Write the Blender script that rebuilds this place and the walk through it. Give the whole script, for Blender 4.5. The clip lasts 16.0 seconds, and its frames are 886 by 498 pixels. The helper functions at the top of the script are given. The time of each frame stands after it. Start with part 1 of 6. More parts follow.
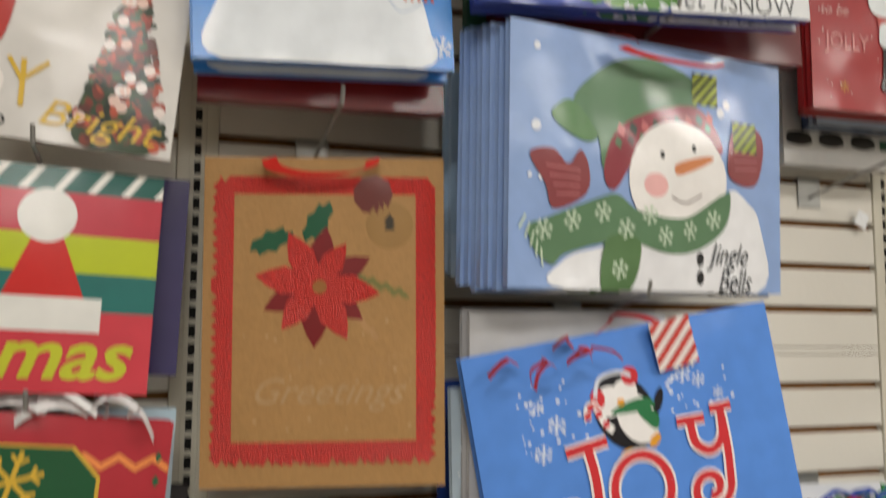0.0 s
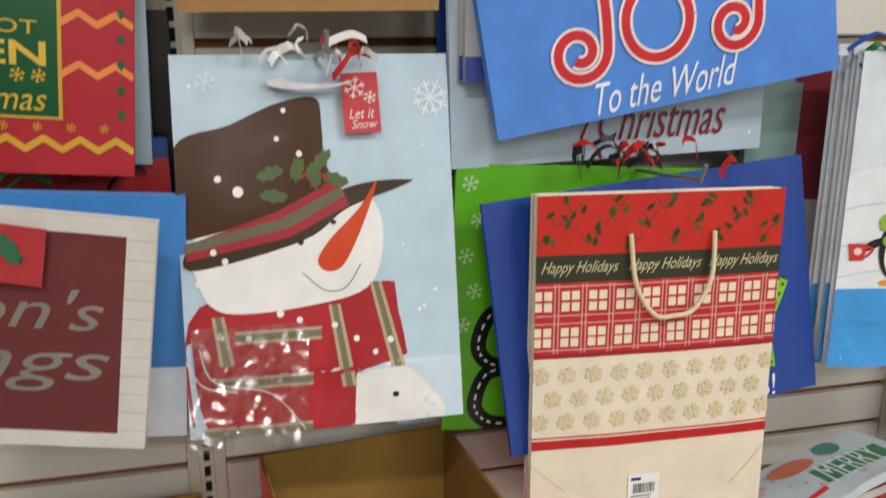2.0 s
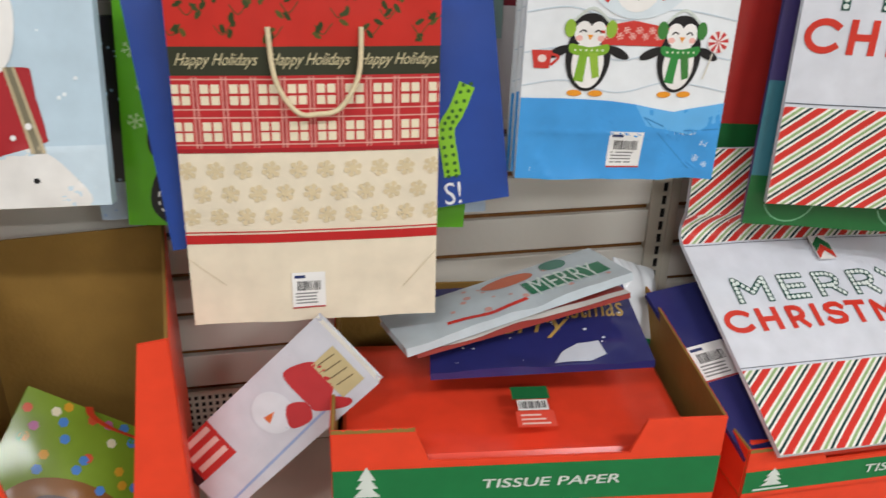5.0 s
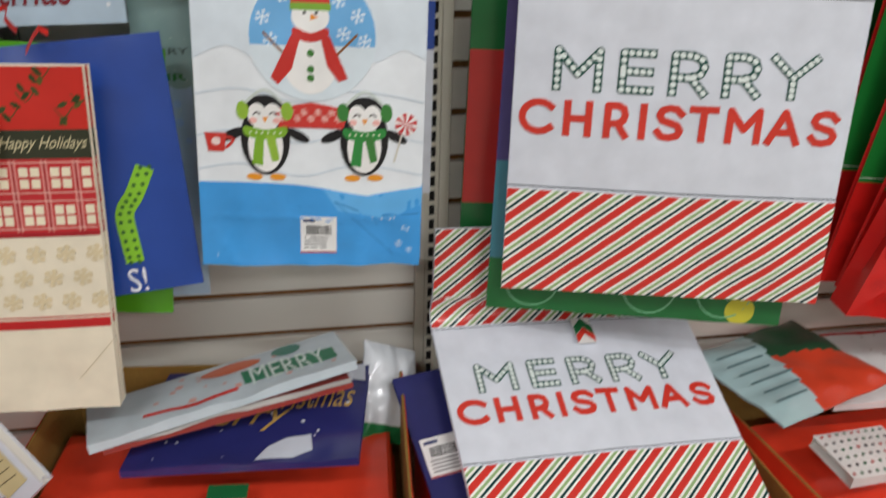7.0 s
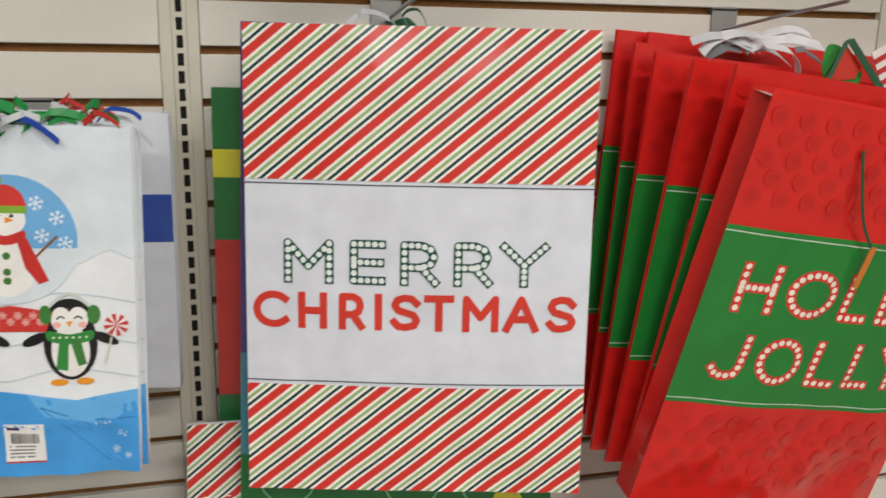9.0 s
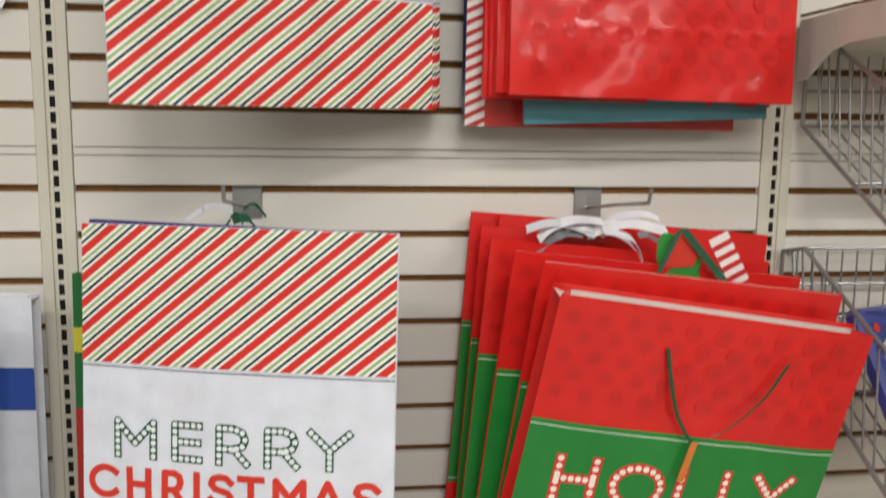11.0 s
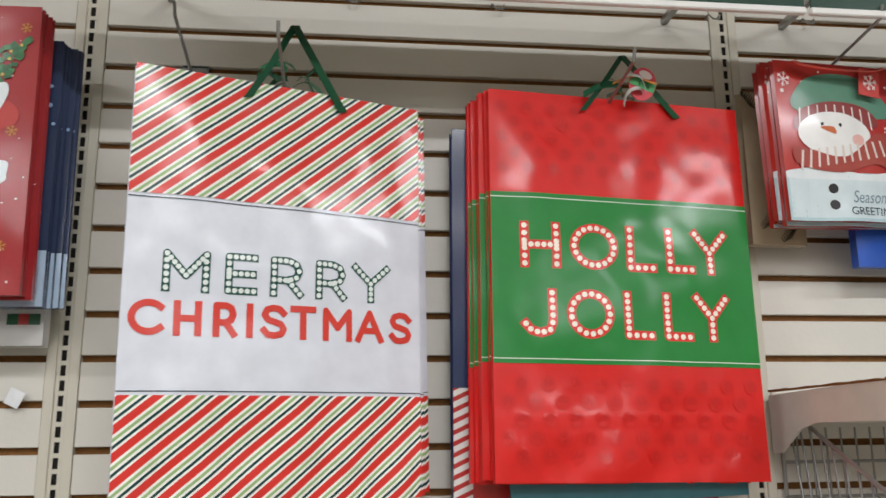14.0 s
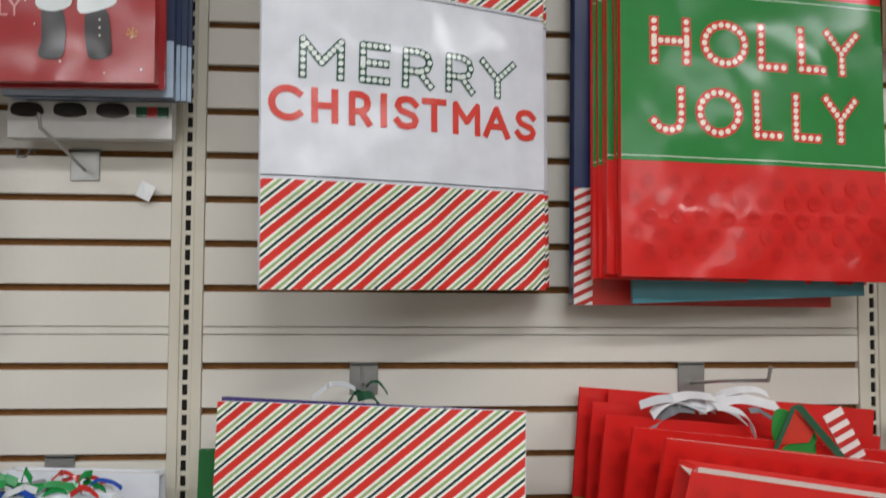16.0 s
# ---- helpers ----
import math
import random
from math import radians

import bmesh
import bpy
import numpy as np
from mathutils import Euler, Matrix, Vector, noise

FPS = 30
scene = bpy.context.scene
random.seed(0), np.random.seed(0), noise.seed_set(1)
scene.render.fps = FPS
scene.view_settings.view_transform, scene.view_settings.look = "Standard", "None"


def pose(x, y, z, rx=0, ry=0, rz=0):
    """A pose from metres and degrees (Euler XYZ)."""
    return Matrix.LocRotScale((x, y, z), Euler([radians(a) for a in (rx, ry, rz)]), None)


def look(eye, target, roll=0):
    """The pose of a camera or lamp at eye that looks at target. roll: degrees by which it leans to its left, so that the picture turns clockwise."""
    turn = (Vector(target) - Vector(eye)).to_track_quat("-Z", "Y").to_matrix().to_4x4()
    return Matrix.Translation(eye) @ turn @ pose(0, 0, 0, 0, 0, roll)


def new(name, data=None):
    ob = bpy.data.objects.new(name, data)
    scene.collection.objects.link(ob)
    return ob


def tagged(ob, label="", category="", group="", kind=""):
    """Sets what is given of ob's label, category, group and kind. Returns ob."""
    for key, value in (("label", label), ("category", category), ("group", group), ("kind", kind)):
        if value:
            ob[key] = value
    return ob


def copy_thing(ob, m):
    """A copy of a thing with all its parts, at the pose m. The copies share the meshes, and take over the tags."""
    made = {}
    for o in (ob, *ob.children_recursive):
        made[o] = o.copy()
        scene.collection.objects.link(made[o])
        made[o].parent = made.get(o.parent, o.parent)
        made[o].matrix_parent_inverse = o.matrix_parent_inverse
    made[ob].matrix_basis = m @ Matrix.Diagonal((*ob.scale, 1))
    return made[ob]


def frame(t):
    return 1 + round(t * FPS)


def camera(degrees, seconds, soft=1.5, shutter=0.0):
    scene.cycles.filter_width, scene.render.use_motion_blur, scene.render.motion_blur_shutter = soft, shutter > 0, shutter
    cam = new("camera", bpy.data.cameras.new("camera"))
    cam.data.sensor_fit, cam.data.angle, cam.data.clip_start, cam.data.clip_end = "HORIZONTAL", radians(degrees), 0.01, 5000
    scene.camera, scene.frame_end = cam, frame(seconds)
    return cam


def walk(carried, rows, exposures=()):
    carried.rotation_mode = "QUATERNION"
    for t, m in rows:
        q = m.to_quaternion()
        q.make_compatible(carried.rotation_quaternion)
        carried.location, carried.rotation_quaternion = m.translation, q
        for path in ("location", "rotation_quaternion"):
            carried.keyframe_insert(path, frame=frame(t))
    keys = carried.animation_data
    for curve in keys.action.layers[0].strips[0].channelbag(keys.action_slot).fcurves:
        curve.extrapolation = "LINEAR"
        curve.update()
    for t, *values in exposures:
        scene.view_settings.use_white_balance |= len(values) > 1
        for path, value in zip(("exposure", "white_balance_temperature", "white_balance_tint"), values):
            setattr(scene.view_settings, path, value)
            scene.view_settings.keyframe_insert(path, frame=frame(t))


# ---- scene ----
cam = camera(55.0, 16.0, shutter=0.5)
PATH = [
    (0, (-0.038, -1.225, 1.442), (0.581, 0.666, 1.646), 0.3),
    (0.5, (-0.004, -1.249, 1.363), (0.614, 0.652, 1.304), -0.4),
    (1, (0.020, -1.240, 1.299), (0.637, 0.648, 1.060), -0.7),
    (1.5, (0.030, -1.204, 1.287), (0.613, 0.656, 0.840), -0.7),
    (2, (0.065, -1.182, 1.260), (0.533, 0.681, 0.703), 0.2),
    (2.5, (0.095, -1.18, 1.25), (0.499, 0.643, 0.532), 0.1),
    (3, (0.167, -1.224, 1.211), (0.5, 0.58, 0.414), 0.4),
    (3.5, (0.281, -1.284, 1.209), (0.604, 0.515, 0.396), 0.4),
    (4, (0.376, -1.325, 1.208), (0.695, 0.463, 0.372), 0.3),
    (4.2, (0.408, -1.333, 1.206), (0.747, 0.437, 0.339), 0.5),
    (6.3, (0.82, -1.264, 1.212), (1.194, 0.485, 0.315), 2.1),
    (6.5, (0.87, -1.283, 1.221), (1.246, 0.465, 0.325), 2.4),
    (7, (0.97, -1.31, 1.24), (1.342, 0.489, 0.45), 1.6),
    (7.5, (1.032, -1.328, 1.262), (1.412, 0.532, 0.634), 0.9),
    (8, (1.097, -1.331, 1.288), (1.528, 0.555, 0.78), 0.6),
    (8.5, (1.194, -1.325, 1.295), (1.662, 0.561, 0.822), 0.8),
    (8.7, (1.219, -1.318, 1.292), (1.726, 0.558, 0.822), 1.1),
    (10.8, (1.673, -1.422, 1.438), (1.91, 0.539, 1.122), 0.5),
    (11, (1.679, -1.436, 1.462), (1.912, 0.531, 1.183), 0.7),
    (11.5, (1.725, -1.458, 1.497), (1.95, 0.528, 1.421), 1.0),
    (12, (1.726, -1.48, 1.537), (1.997, 0.494, 1.702), 1.4),
    (12.5, (1.748, -1.491, 1.556), (2.031, 0.467, 1.849), 0.6),
    (13, (1.758, -1.486, 1.585), (2.045, 0.461, 1.937), -0.4),
    (13.5, (1.734, -1.495, 1.606), (1.985, 0.449, 2.004), -0.7),
    (14, (1.692, -1.509, 1.587), (1.918, 0.432, 2.016), -0.6),
    (14.5, (1.65, -1.524, 1.572), (1.869, 0.42, 1.988), -0.4),
    (15, (1.619, -1.534, 1.54), (1.826, 0.428, 1.872), -0.5),
    (15.5, (1.576, -1.514, 1.509), (1.729, 0.469, 1.718), -0.1),
    (16, (1.537, -1.481, 1.485), (1.699, 0.51, 1.59), 0.3),
]
walk(cam, [(t, look(eye, target, roll)) for t, eye, target, roll in PATH],
     [(0.0, -0.13, 7150, 10), (1.0, 0.05, 6900, 10), (2.0, -0.07, 6750, 10), (2.5, -0.09, 6700, 10), (4.0, -0.06, 6650, 10), (6.5, -0.17, 6550, 10), (7.5, -0.38, 6600, 10), (8.5, -0.23, 6850, 10), (11.0, -0.0, 6750, 10), (11.5, 0.06, 6650, 10), (12.5, -0.01, 6450, 10), (14.5, -0.02, 6450, 10), (16.0, -0.24, 6450, 10)])

# ---------------------------------------------------------------- light
world = bpy.data.worlds.new("store")
world.use_nodes = True
world.node_tree.nodes["Background"].inputs[0].default_value = (0.97, 0.98, 1.0, 1)
world.node_tree.nodes["Background"].inputs[1].default_value = 0.02
scene.world = world
scene.view_settings.exposure = 0.0


def tube_light(name, x, y, z, length, power):
    data = bpy.data.lights.new(name, "AREA")
    data.shape, data.size, data.size_y = "RECTANGLE", length, 0.15
    data.energy, data.color = power, (0.97, 0.98, 1.0)
    ob = new(name, data)
    ob.matrix_world = pose(x, y, z)
    return ob


CEIL = 3.3
BACK = -8.2           # far side of the aisle space
LAMP_ROWS = (-2.6, -4.8, -7.0)
LAMP_COLUMNS = (-0.5, 2.0, 4.5)
for lx in LAMP_COLUMNS:
    for ly in LAMP_ROWS:
        tube_light("tube_lamp", lx, ly, CEIL - 0.09, 1.2, 50)


# ---------------------------------------------------------------- materials
def mat(name, rgb, rough=0.45, var=0.06, scale=30.0, bump=0.0, bscale=60.0, metal=0.0, coat=0.0, fleck=None, spec=0.5):
    m = bpy.data.materials.new(name)
    m.use_nodes = True
    nt = m.node_tree
    b = nt.nodes["Principled BSDF"]
    b.inputs["Roughness"].default_value = rough
    b.inputs["Metallic"].default_value = metal
    b.inputs["Coat Weight"].default_value = coat
    b.inputs["Coat Roughness"].default_value = 0.17
    b.inputs["Specular IOR Level"].default_value = spec
    co = nt.nodes.new("ShaderNodeTexCoord")
    n1 = nt.nodes.new("ShaderNodeTexNoise")
    n1.inputs["Scale"].default_value = scale
    n1.inputs["Detail"].default_value = 6
    nt.links.new(co.outputs["Object"], n1.inputs["Vector"])
    ramp = nt.nodes.new("ShaderNodeValToRGB")
    ramp.color_ramp.elements[0].position, ramp.color_ramp.elements[1].position = 0.3, 0.7
    ramp.color_ramp.elements[0].color = (*[max(0.0, c * (1 - var)) for c in rgb], 1)
    ramp.color_ramp.elements[1].color = (*[min(1.0, c * (1 + var)) for c in rgb], 1)
    nt.links.new(n1.outputs["Fac"], ramp.inputs["Fac"])
    last = ramp.outputs["Color"]
    if fleck:
        n3 = nt.nodes.new("ShaderNodeTexNoise")
        n3.inputs["Scale"].default_value = fleck[1]
        nt.links.new(co.outputs["Object"], n3.inputs["Vector"])
        r3 = nt.nodes.new("ShaderNodeValToRGB")
        r3.color_ramp.elements[0].position, r3.color_ramp.elements[1].position = fleck[2], fleck[2] + 0.08
        nt.links.new(n3.outputs["Fac"], r3.inputs["Fac"])
        mix = nt.nodes.new("ShaderNodeMixRGB")
        mix.inputs["Color2"].default_value = (*fleck[0], 1)
        nt.links.new(r3.outputs["Color"], mix.inputs["Fac"])
        nt.links.new(last, mix.inputs["Color1"])
        last = mix.outputs["Color"]
    nt.links.new(last, b.inputs["Base Color"])
    if bump:
        n2 = nt.nodes.new("ShaderNodeTexNoise")
        n2.inputs["Scale"].default_value = bscale
        n2.inputs["Detail"].default_value = 1.5
        nt.links.new(co.outputs["Object"], n2.inputs["Vector"])
        bp = nt.nodes.new("ShaderNodeBump")
        bp.inputs["Strength"].default_value = bump
        bp.inputs["Distance"].default_value = 0.01
        nt.links.new(n2.outputs["Fac"], bp.inputs["Height"])
        nt.links.new(bp.outputs["Normal"], b.inputs["Normal"])
        nt.links.new(bp.outputs["Normal"], b.inputs["Coat Normal"])
    return m


def srgb(h):
    return tuple((c / 12.92 if c <= 0.04045 else ((c + 0.055) / 1.055) ** 2.4) for c in (int(h[i:i + 2], 16) / 255 for i in (0, 2, 4)))


INKS = {}


def ink(h, rough=0.45, coat=0.85):
    """Printed, varnished paper in one colour."""
    key = (h, rough, coat)
    if key not in INKS:
        INKS[key] = mat("ink_" + h, srgb(h), rough, 0.06, 25, 0.10, 5.0, 0, coat, None, 0.2)
    return INKS[key]


SLAT = mat("slat_melamine", srgb("dcd8ce"), 0.42, 0.03, 5, 0.04, 90)
TRIMM = mat("painted_trim", srgb("d2cdbd"), 0.4, 0.03, 8, 0.03, 70)
MDF = mat("raw_fibreboard", srgb("7d5326"), 0.85, 0.15, 80, 0.1, 200)
# near-black that carries the shade of slots and holes in its colour
DARK = mat("gap_shade", srgb("14110e"), 0.9, 0.1)
CHROME = mat("zinc_wire", srgb("9a9a98"), 0.35, 0.05, 40, 0, 60, 0.6)
STEEL = mat("grey_steel", srgb("a8a9a6"), 0.35, 0.05, 40, 0, 60, 0.8)
KRAFT = mat("kraft_paper", srgb("ad8350"), 0.65, 0.06, 120, 0.08, 160)
CARD = mat("corrugated_card", srgb("957233"), 0.8, 0.08, 18, 0.12, 120)
FLOORM = mat("vinyl_floor", srgb("827c71"), 0.35, 0.06, 12, 0.02, 60)
CEILM = mat("ceiling_board", srgb("e6e3dc"), 0.9, 0.03, 60, 0.1, 90)
# mid-grey for the unseen walls, chosen to keep bounced light low
WALLM = mat("unseen_wall_grey", srgb("8d877c"), 0.8, 0.05, 6, 0.05, 60)
DECKM = mat("painted_deck", srgb("cfc9ba"), 0.45, 0.05, 14, 0.03, 60)
PAPER = mat("white_paper", srgb("f0efec"), 0.5, 0.02, 20, 0.06, 16, 0, 0.2)
INSIDE = mat("bag_inside", srgb("dcd8cf"), 0.6, 0.04, 20, 0.06, 20)
CORD = mat("cream_cord", srgb("e2d3ae"), 0.8, 0.1, 200, 0.2, 300)
BLACK = mat("black_print", srgb("141414"), 0.45, 0.05)


# ---------------------------------------------------------------- mesh helpers
def part(name, bm, material, parent=None, label="", smooth=False):
    me = bpy.data.meshes.new(name)
    bm.to_mesh(me)
    bm.free()
    for m in (material if isinstance(material, (list, tuple)) else [material]):
        me.materials.append(m)
    if smooth:
        for p in me.polygons:
            p.use_smooth = True
    if smooth and not material == CORD:
        me.set_sharp_from_angle(angle=radians(32))
    ob = new(name, me)
    if parent is not None:
        ob.parent = parent
    return tagged(ob, label)


def empty(name, m, label, category, group="", kind=""):
    ob = new(name)
    ob.empty_display_size = 0.05
    ob.matrix_world = m
    return tagged(ob, label, category, group, kind)


def box(bm, x0, y0, z0, x1, y1, z1, bevel=0.0, mi=0):
    r = bmesh.ops.create_cube(bm, size=1, matrix=Matrix.LocRotScale(((x0 + x1) / 2, (y0 + y1) / 2, (z0 + z1) / 2), None, (x1 - x0, y1 - y0, z1 - z0)))
    vs = r["verts"]
    fs = {f for v in vs for f in v.link_faces}
    for f in fs:
        f.material_index = mi
    if bevel:
        es = list({e for v in vs for e in v.link_edges})
        bmesh.ops.bevel(bm, geom=es, offset=bevel, segments=1, affect="EDGES")


def tube(bm, pts, r, n=8, closed=False):
    """A round rod along points."""
    pts = [Vector(p) for p in pts]
    rings = []
    side = None
    for i, p in enumerate(pts):
        a, b = pts[max(i - 1, 0)], pts[min(i + 1, len(pts) - 1)]
        d = (b - a).normalized()
        if side is None:
            side = d.orthogonal().normalized()
        side = (side - d * side.dot(d)).normalized()
        up = d.cross(side)
        rings.append([bm.verts.new(p + r * (math.cos(2 * math.pi * k / n) * side + math.sin(2 * math.pi * k / n) * up)) for k in range(n)])
    for a, b in zip(rings, rings[1:]):
        for k in range(n):
            bm.faces.new((a[k], a[(k + 1) % n], b[(k + 1) % n], b[k]))
    bm.faces.new(rings[0][::-1])
    bm.faces.new(rings[-1])


def ribbon(bm, pts, width, thick=0.0006, wide=(1, 0, 0)):
    """A flat band along points, widened along one way."""
    pts = [Vector(p) for p in pts]
    w = Vector(wide).normalized() * width / 2
    prev = None
    for i, p in enumerate(pts):
        a, b = pts[max(i - 1, 0)], pts[min(i + 1, len(pts) - 1)]
        n = (b - a).cross(w)
        n = n.normalized() * thick if n.length > 1e-9 else Vector((0, thick, 0))
        q = [bm.verts.new(p - w - n), bm.verts.new(p + w - n), bm.verts.new(p + w + n), bm.verts.new(p - w + n)]
        if prev:
            for k in range(4):
                bm.faces.new((prev[k], prev[(k + 1) % 4], q[(k + 1) % 4], q[k]))
        else:
            bm.faces.new(q[::-1])
        prev = q
    bm.faces.new(prev)


# ---------------------------------------------------------------- the wall
P = 0.0762           # pitch of the slats
SEAM = 1.42          # joint between the two boards
BAY = 1.22
GROOVE = 0.0120
grooves = [SEAM - 0.0602 - P * k for k in range(16)] + [SEAM + 0.0724 + P * k for k in range(18)]
grooves.sort()
BASE, TOP = 0.16, grooves[-1] + 0.07

bm = bmesh.new()
box(bm, -2.6, 0.013, 0.0, 5.2, 0.06, TOP)
wall = tagged(part("wall_north", bm, MDF), "off-white slatwall with brown grooves behind hanging gift bags", "wall", kind="structure")


def slat_mesh(h):
    b = bmesh.new()
    box(b, -(BAY - 0.056) / 2, 0, 0, (BAY - 0.056) / 2, 0.013, h, 0.0012)
    return b


edges = [BASE] + grooves + [TOP]
spans = []
for lo, hi in zip(edges, edges[1:]):
    a = lo + (GROOVE / 2 if lo != BASE else 0)
    b = hi - (GROOVE / 2 if hi != TOP else 0)
    if lo < SEAM < hi:
        spans += [(a, SEAM - 0.0072), (SEAM - 0.006, SEAM + 0.006), (SEAM + 0.0072, b)]
    else:
        spans.append((a, b))
meshes = {}
for bay in range(-2, 4):
    for a, b in spans:
        h = round(b - a, 4)
        if h not in meshes:
            ob = part("slat", slat_mesh(h), SLAT, wall)
            meshes[h] = ob.data
        else:
            ob = new("slat", meshes[h])
            ob.parent = wall
        ob.location = (bay * BAY + BAY / 2, 0, a)


def upright(x):
    bm = bmesh.new()
    z0, z1 = 0.10, TOP
    for s in (-1, 1):
        box(bm, s * 0.019 - 0.0085, -0.003, z0, s * 0.019 + 0.0085, 0.013, z1, 0.001)
        box(bm, s * 0.0075 - 0.003, 0.001, z0, s * 0.0075 + 0.003, 0.0035, z1)
    z = z0 + 0.01
    while z < z1 - 0.03:
        box(bm, -0.0046, 0.001, z, 0.0046, 0.0035, z + 0.0075)
        z += 0.0254
    ob = part("shelf_upright", bm, TRIMM)
    ob.location = (x, 0, 0)
    tagged(ob, "cream painted steel upright with a row of slots", "upright", "wall uprights", "structure")
    # dark strip behind the slots, painting in the shade within them
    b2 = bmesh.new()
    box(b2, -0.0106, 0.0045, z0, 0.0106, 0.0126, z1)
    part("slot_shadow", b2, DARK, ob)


for k in range(-1, 4):
    upright(k * BAY)

bm = bmesh.new()
box(bm, -3, BACK, -0.05, 5.6, 0.06, 0)
tagged(part("floor", bm, FLOORM), "pale vinyl shop floor", "floor", kind="structure")
bm = bmesh.new()
box(bm, -3, BACK, CEIL, 5.6, 0.06, CEIL + 0.05)
tagged(part("ceiling", bm, CEILM), "white ceiling boards", "ceiling", kind="structure")
# unseen walls added around the room; their grey limits the fill light
for nm, c in (("wall_west", (-3.05, BACK, 0, -3, 0.06, CEIL)), ("wall_east", (5.6, BACK, 0, 5.65, 0.06, CEIL)), ("wall_south", (-3, BACK - 0.05, 0, 5.6, BACK, CEIL)), ("wall_upper", (-3, 0.06, 0, 5.6, 0.1, CEIL))):
    bm = bmesh.new()
    box(bm, *c)
    tagged(part(nm, bm, WALLM), "unseen grey wall added to close the room", "wall", kind="structure")
bm = bmesh.new()
box(bm, -2.6, -0.5, 0.10, 5.2, -0.004, BASE, 0.003)
box(bm, -2.6, -0.47, 0.0, 5.2, -0.43, 0.10)
tagged(part("base_deck", bm, DECKM), "cream painted steel base deck of the shelving", "shelf", kind="structure")


# ---------------------------------------------------------------- printing on bags
GLYPHS = {}


def glyphs(words, shear, bold):
    """Flat triangles of a line of lettering, scaled to a unit box."""
    key = (words, shear, bold)
    if key not in GLYPHS:
        cu = bpy.data.curves.new("lettering", "FONT")
        cu.body, cu.shear, cu.offset, cu.resolution_u = words, shear, bold, 3
        ob = bpy.data.objects.new("lettering", cu)
        me = bpy.data.meshes.new_from_object(ob)
        xs = [v.co.x for v in me.vertices]
        ys = [v.co.y for v in me.vertices]
        x0, x1, y0, y1 = min(xs), max(xs), min(ys), max(ys)
        vs = [((v.co.x - x0) / (x1 - x0) - 0.5, (v.co.y - y0) / (y1 - y0) - 0.5) for v in me.vertices]
        faces = [tuple(p.vertices) for p in me.polygons]
        root = list(range(len(vs)))

        def top(i):
            while root[i] != i:
                i = root[i]
            return i

        for f in faces:
            for i in f[1:]:
                root[top(i)] = top(f[0])
        isles = {}
        for f in faces:
            isles.setdefault(top(f[0]), []).append(f)
        letters = []
        for fs in sorted(isles.values(), key=lambda q: min(vs[i][0] for f in q for i in f)):
            a, b = min(vs[i][0] for f in fs for i in f), max(vs[i][0] for f in fs for i in f)
            if letters and a < letters[-1][1] - 0.6 * (b - a):
                letters[-1][1] = max(b, letters[-1][1])
                letters[-1][0].extend(fs)
            else:
                letters.append([list(fs), b])
        GLYPHS[key] = (vs, [q[0] for q in letters])
        bpy.data.objects.remove(ob)
        bpy.data.curves.remove(cu)
        bpy.data.meshes.remove(me)
    return GLYPHS[key]


def clip(poly, u0, v0, u1, v1):
    for axis, lim, s in ((0, u0, 1), (0, u1, -1), (1, v0, 1), (1, v1, -1)):
        out = []
        for i, q in enumerate(poly):
            p = poly[i - 1]
            a, b = s * (p[axis] - lim), s * (q[axis] - lim)
            if (a >= 0) != (b >= 0):
                k = a / (a - b)
                out.append((p[0] + k * (q[0] - p[0]), p[1] + k * (q[1] - p[1])))
            if b >= 0:
                out.append(q)
        poly = out
        if len(poly) < 3:
            return []
    return poly


def curve_loop(pts, n=6):
    out = []
    k = len(pts)
    for i in range(k):
        p0, p1, p2, p3 = (Vector(pts[(i + j - 1) % k]) for j in range(4))
        for s in range(n):
            t = s / n
            out.append(tuple(0.5 * (2 * p1 + (p2 - p0) * t + (2 * p0 - 5 * p1 + 4 * p2 - p3) * t * t + (3 * p1 - p0 - 3 * p2 + p3) * t ** 3)))
    return out


def curve_line(pts, n=6):
    out = []
    k = len(pts)
    for i in range(k - 1):
        p0, p1, p2, p3 = (Vector(pts[min(max(i + j - 1, 0), k - 1)]) for j in range(4))
        for s in range(n):
            t = s / n
            out.append(tuple(0.5 * (2 * p1 + (p2 - p0) * t + (2 * p0 - 5 * p1 + 4 * p2 - p3) * t * t + (3 * p1 - p0 - 3 * p2 + p3) * t ** 3)))
    out.append(tuple(pts[-1]))
    return out


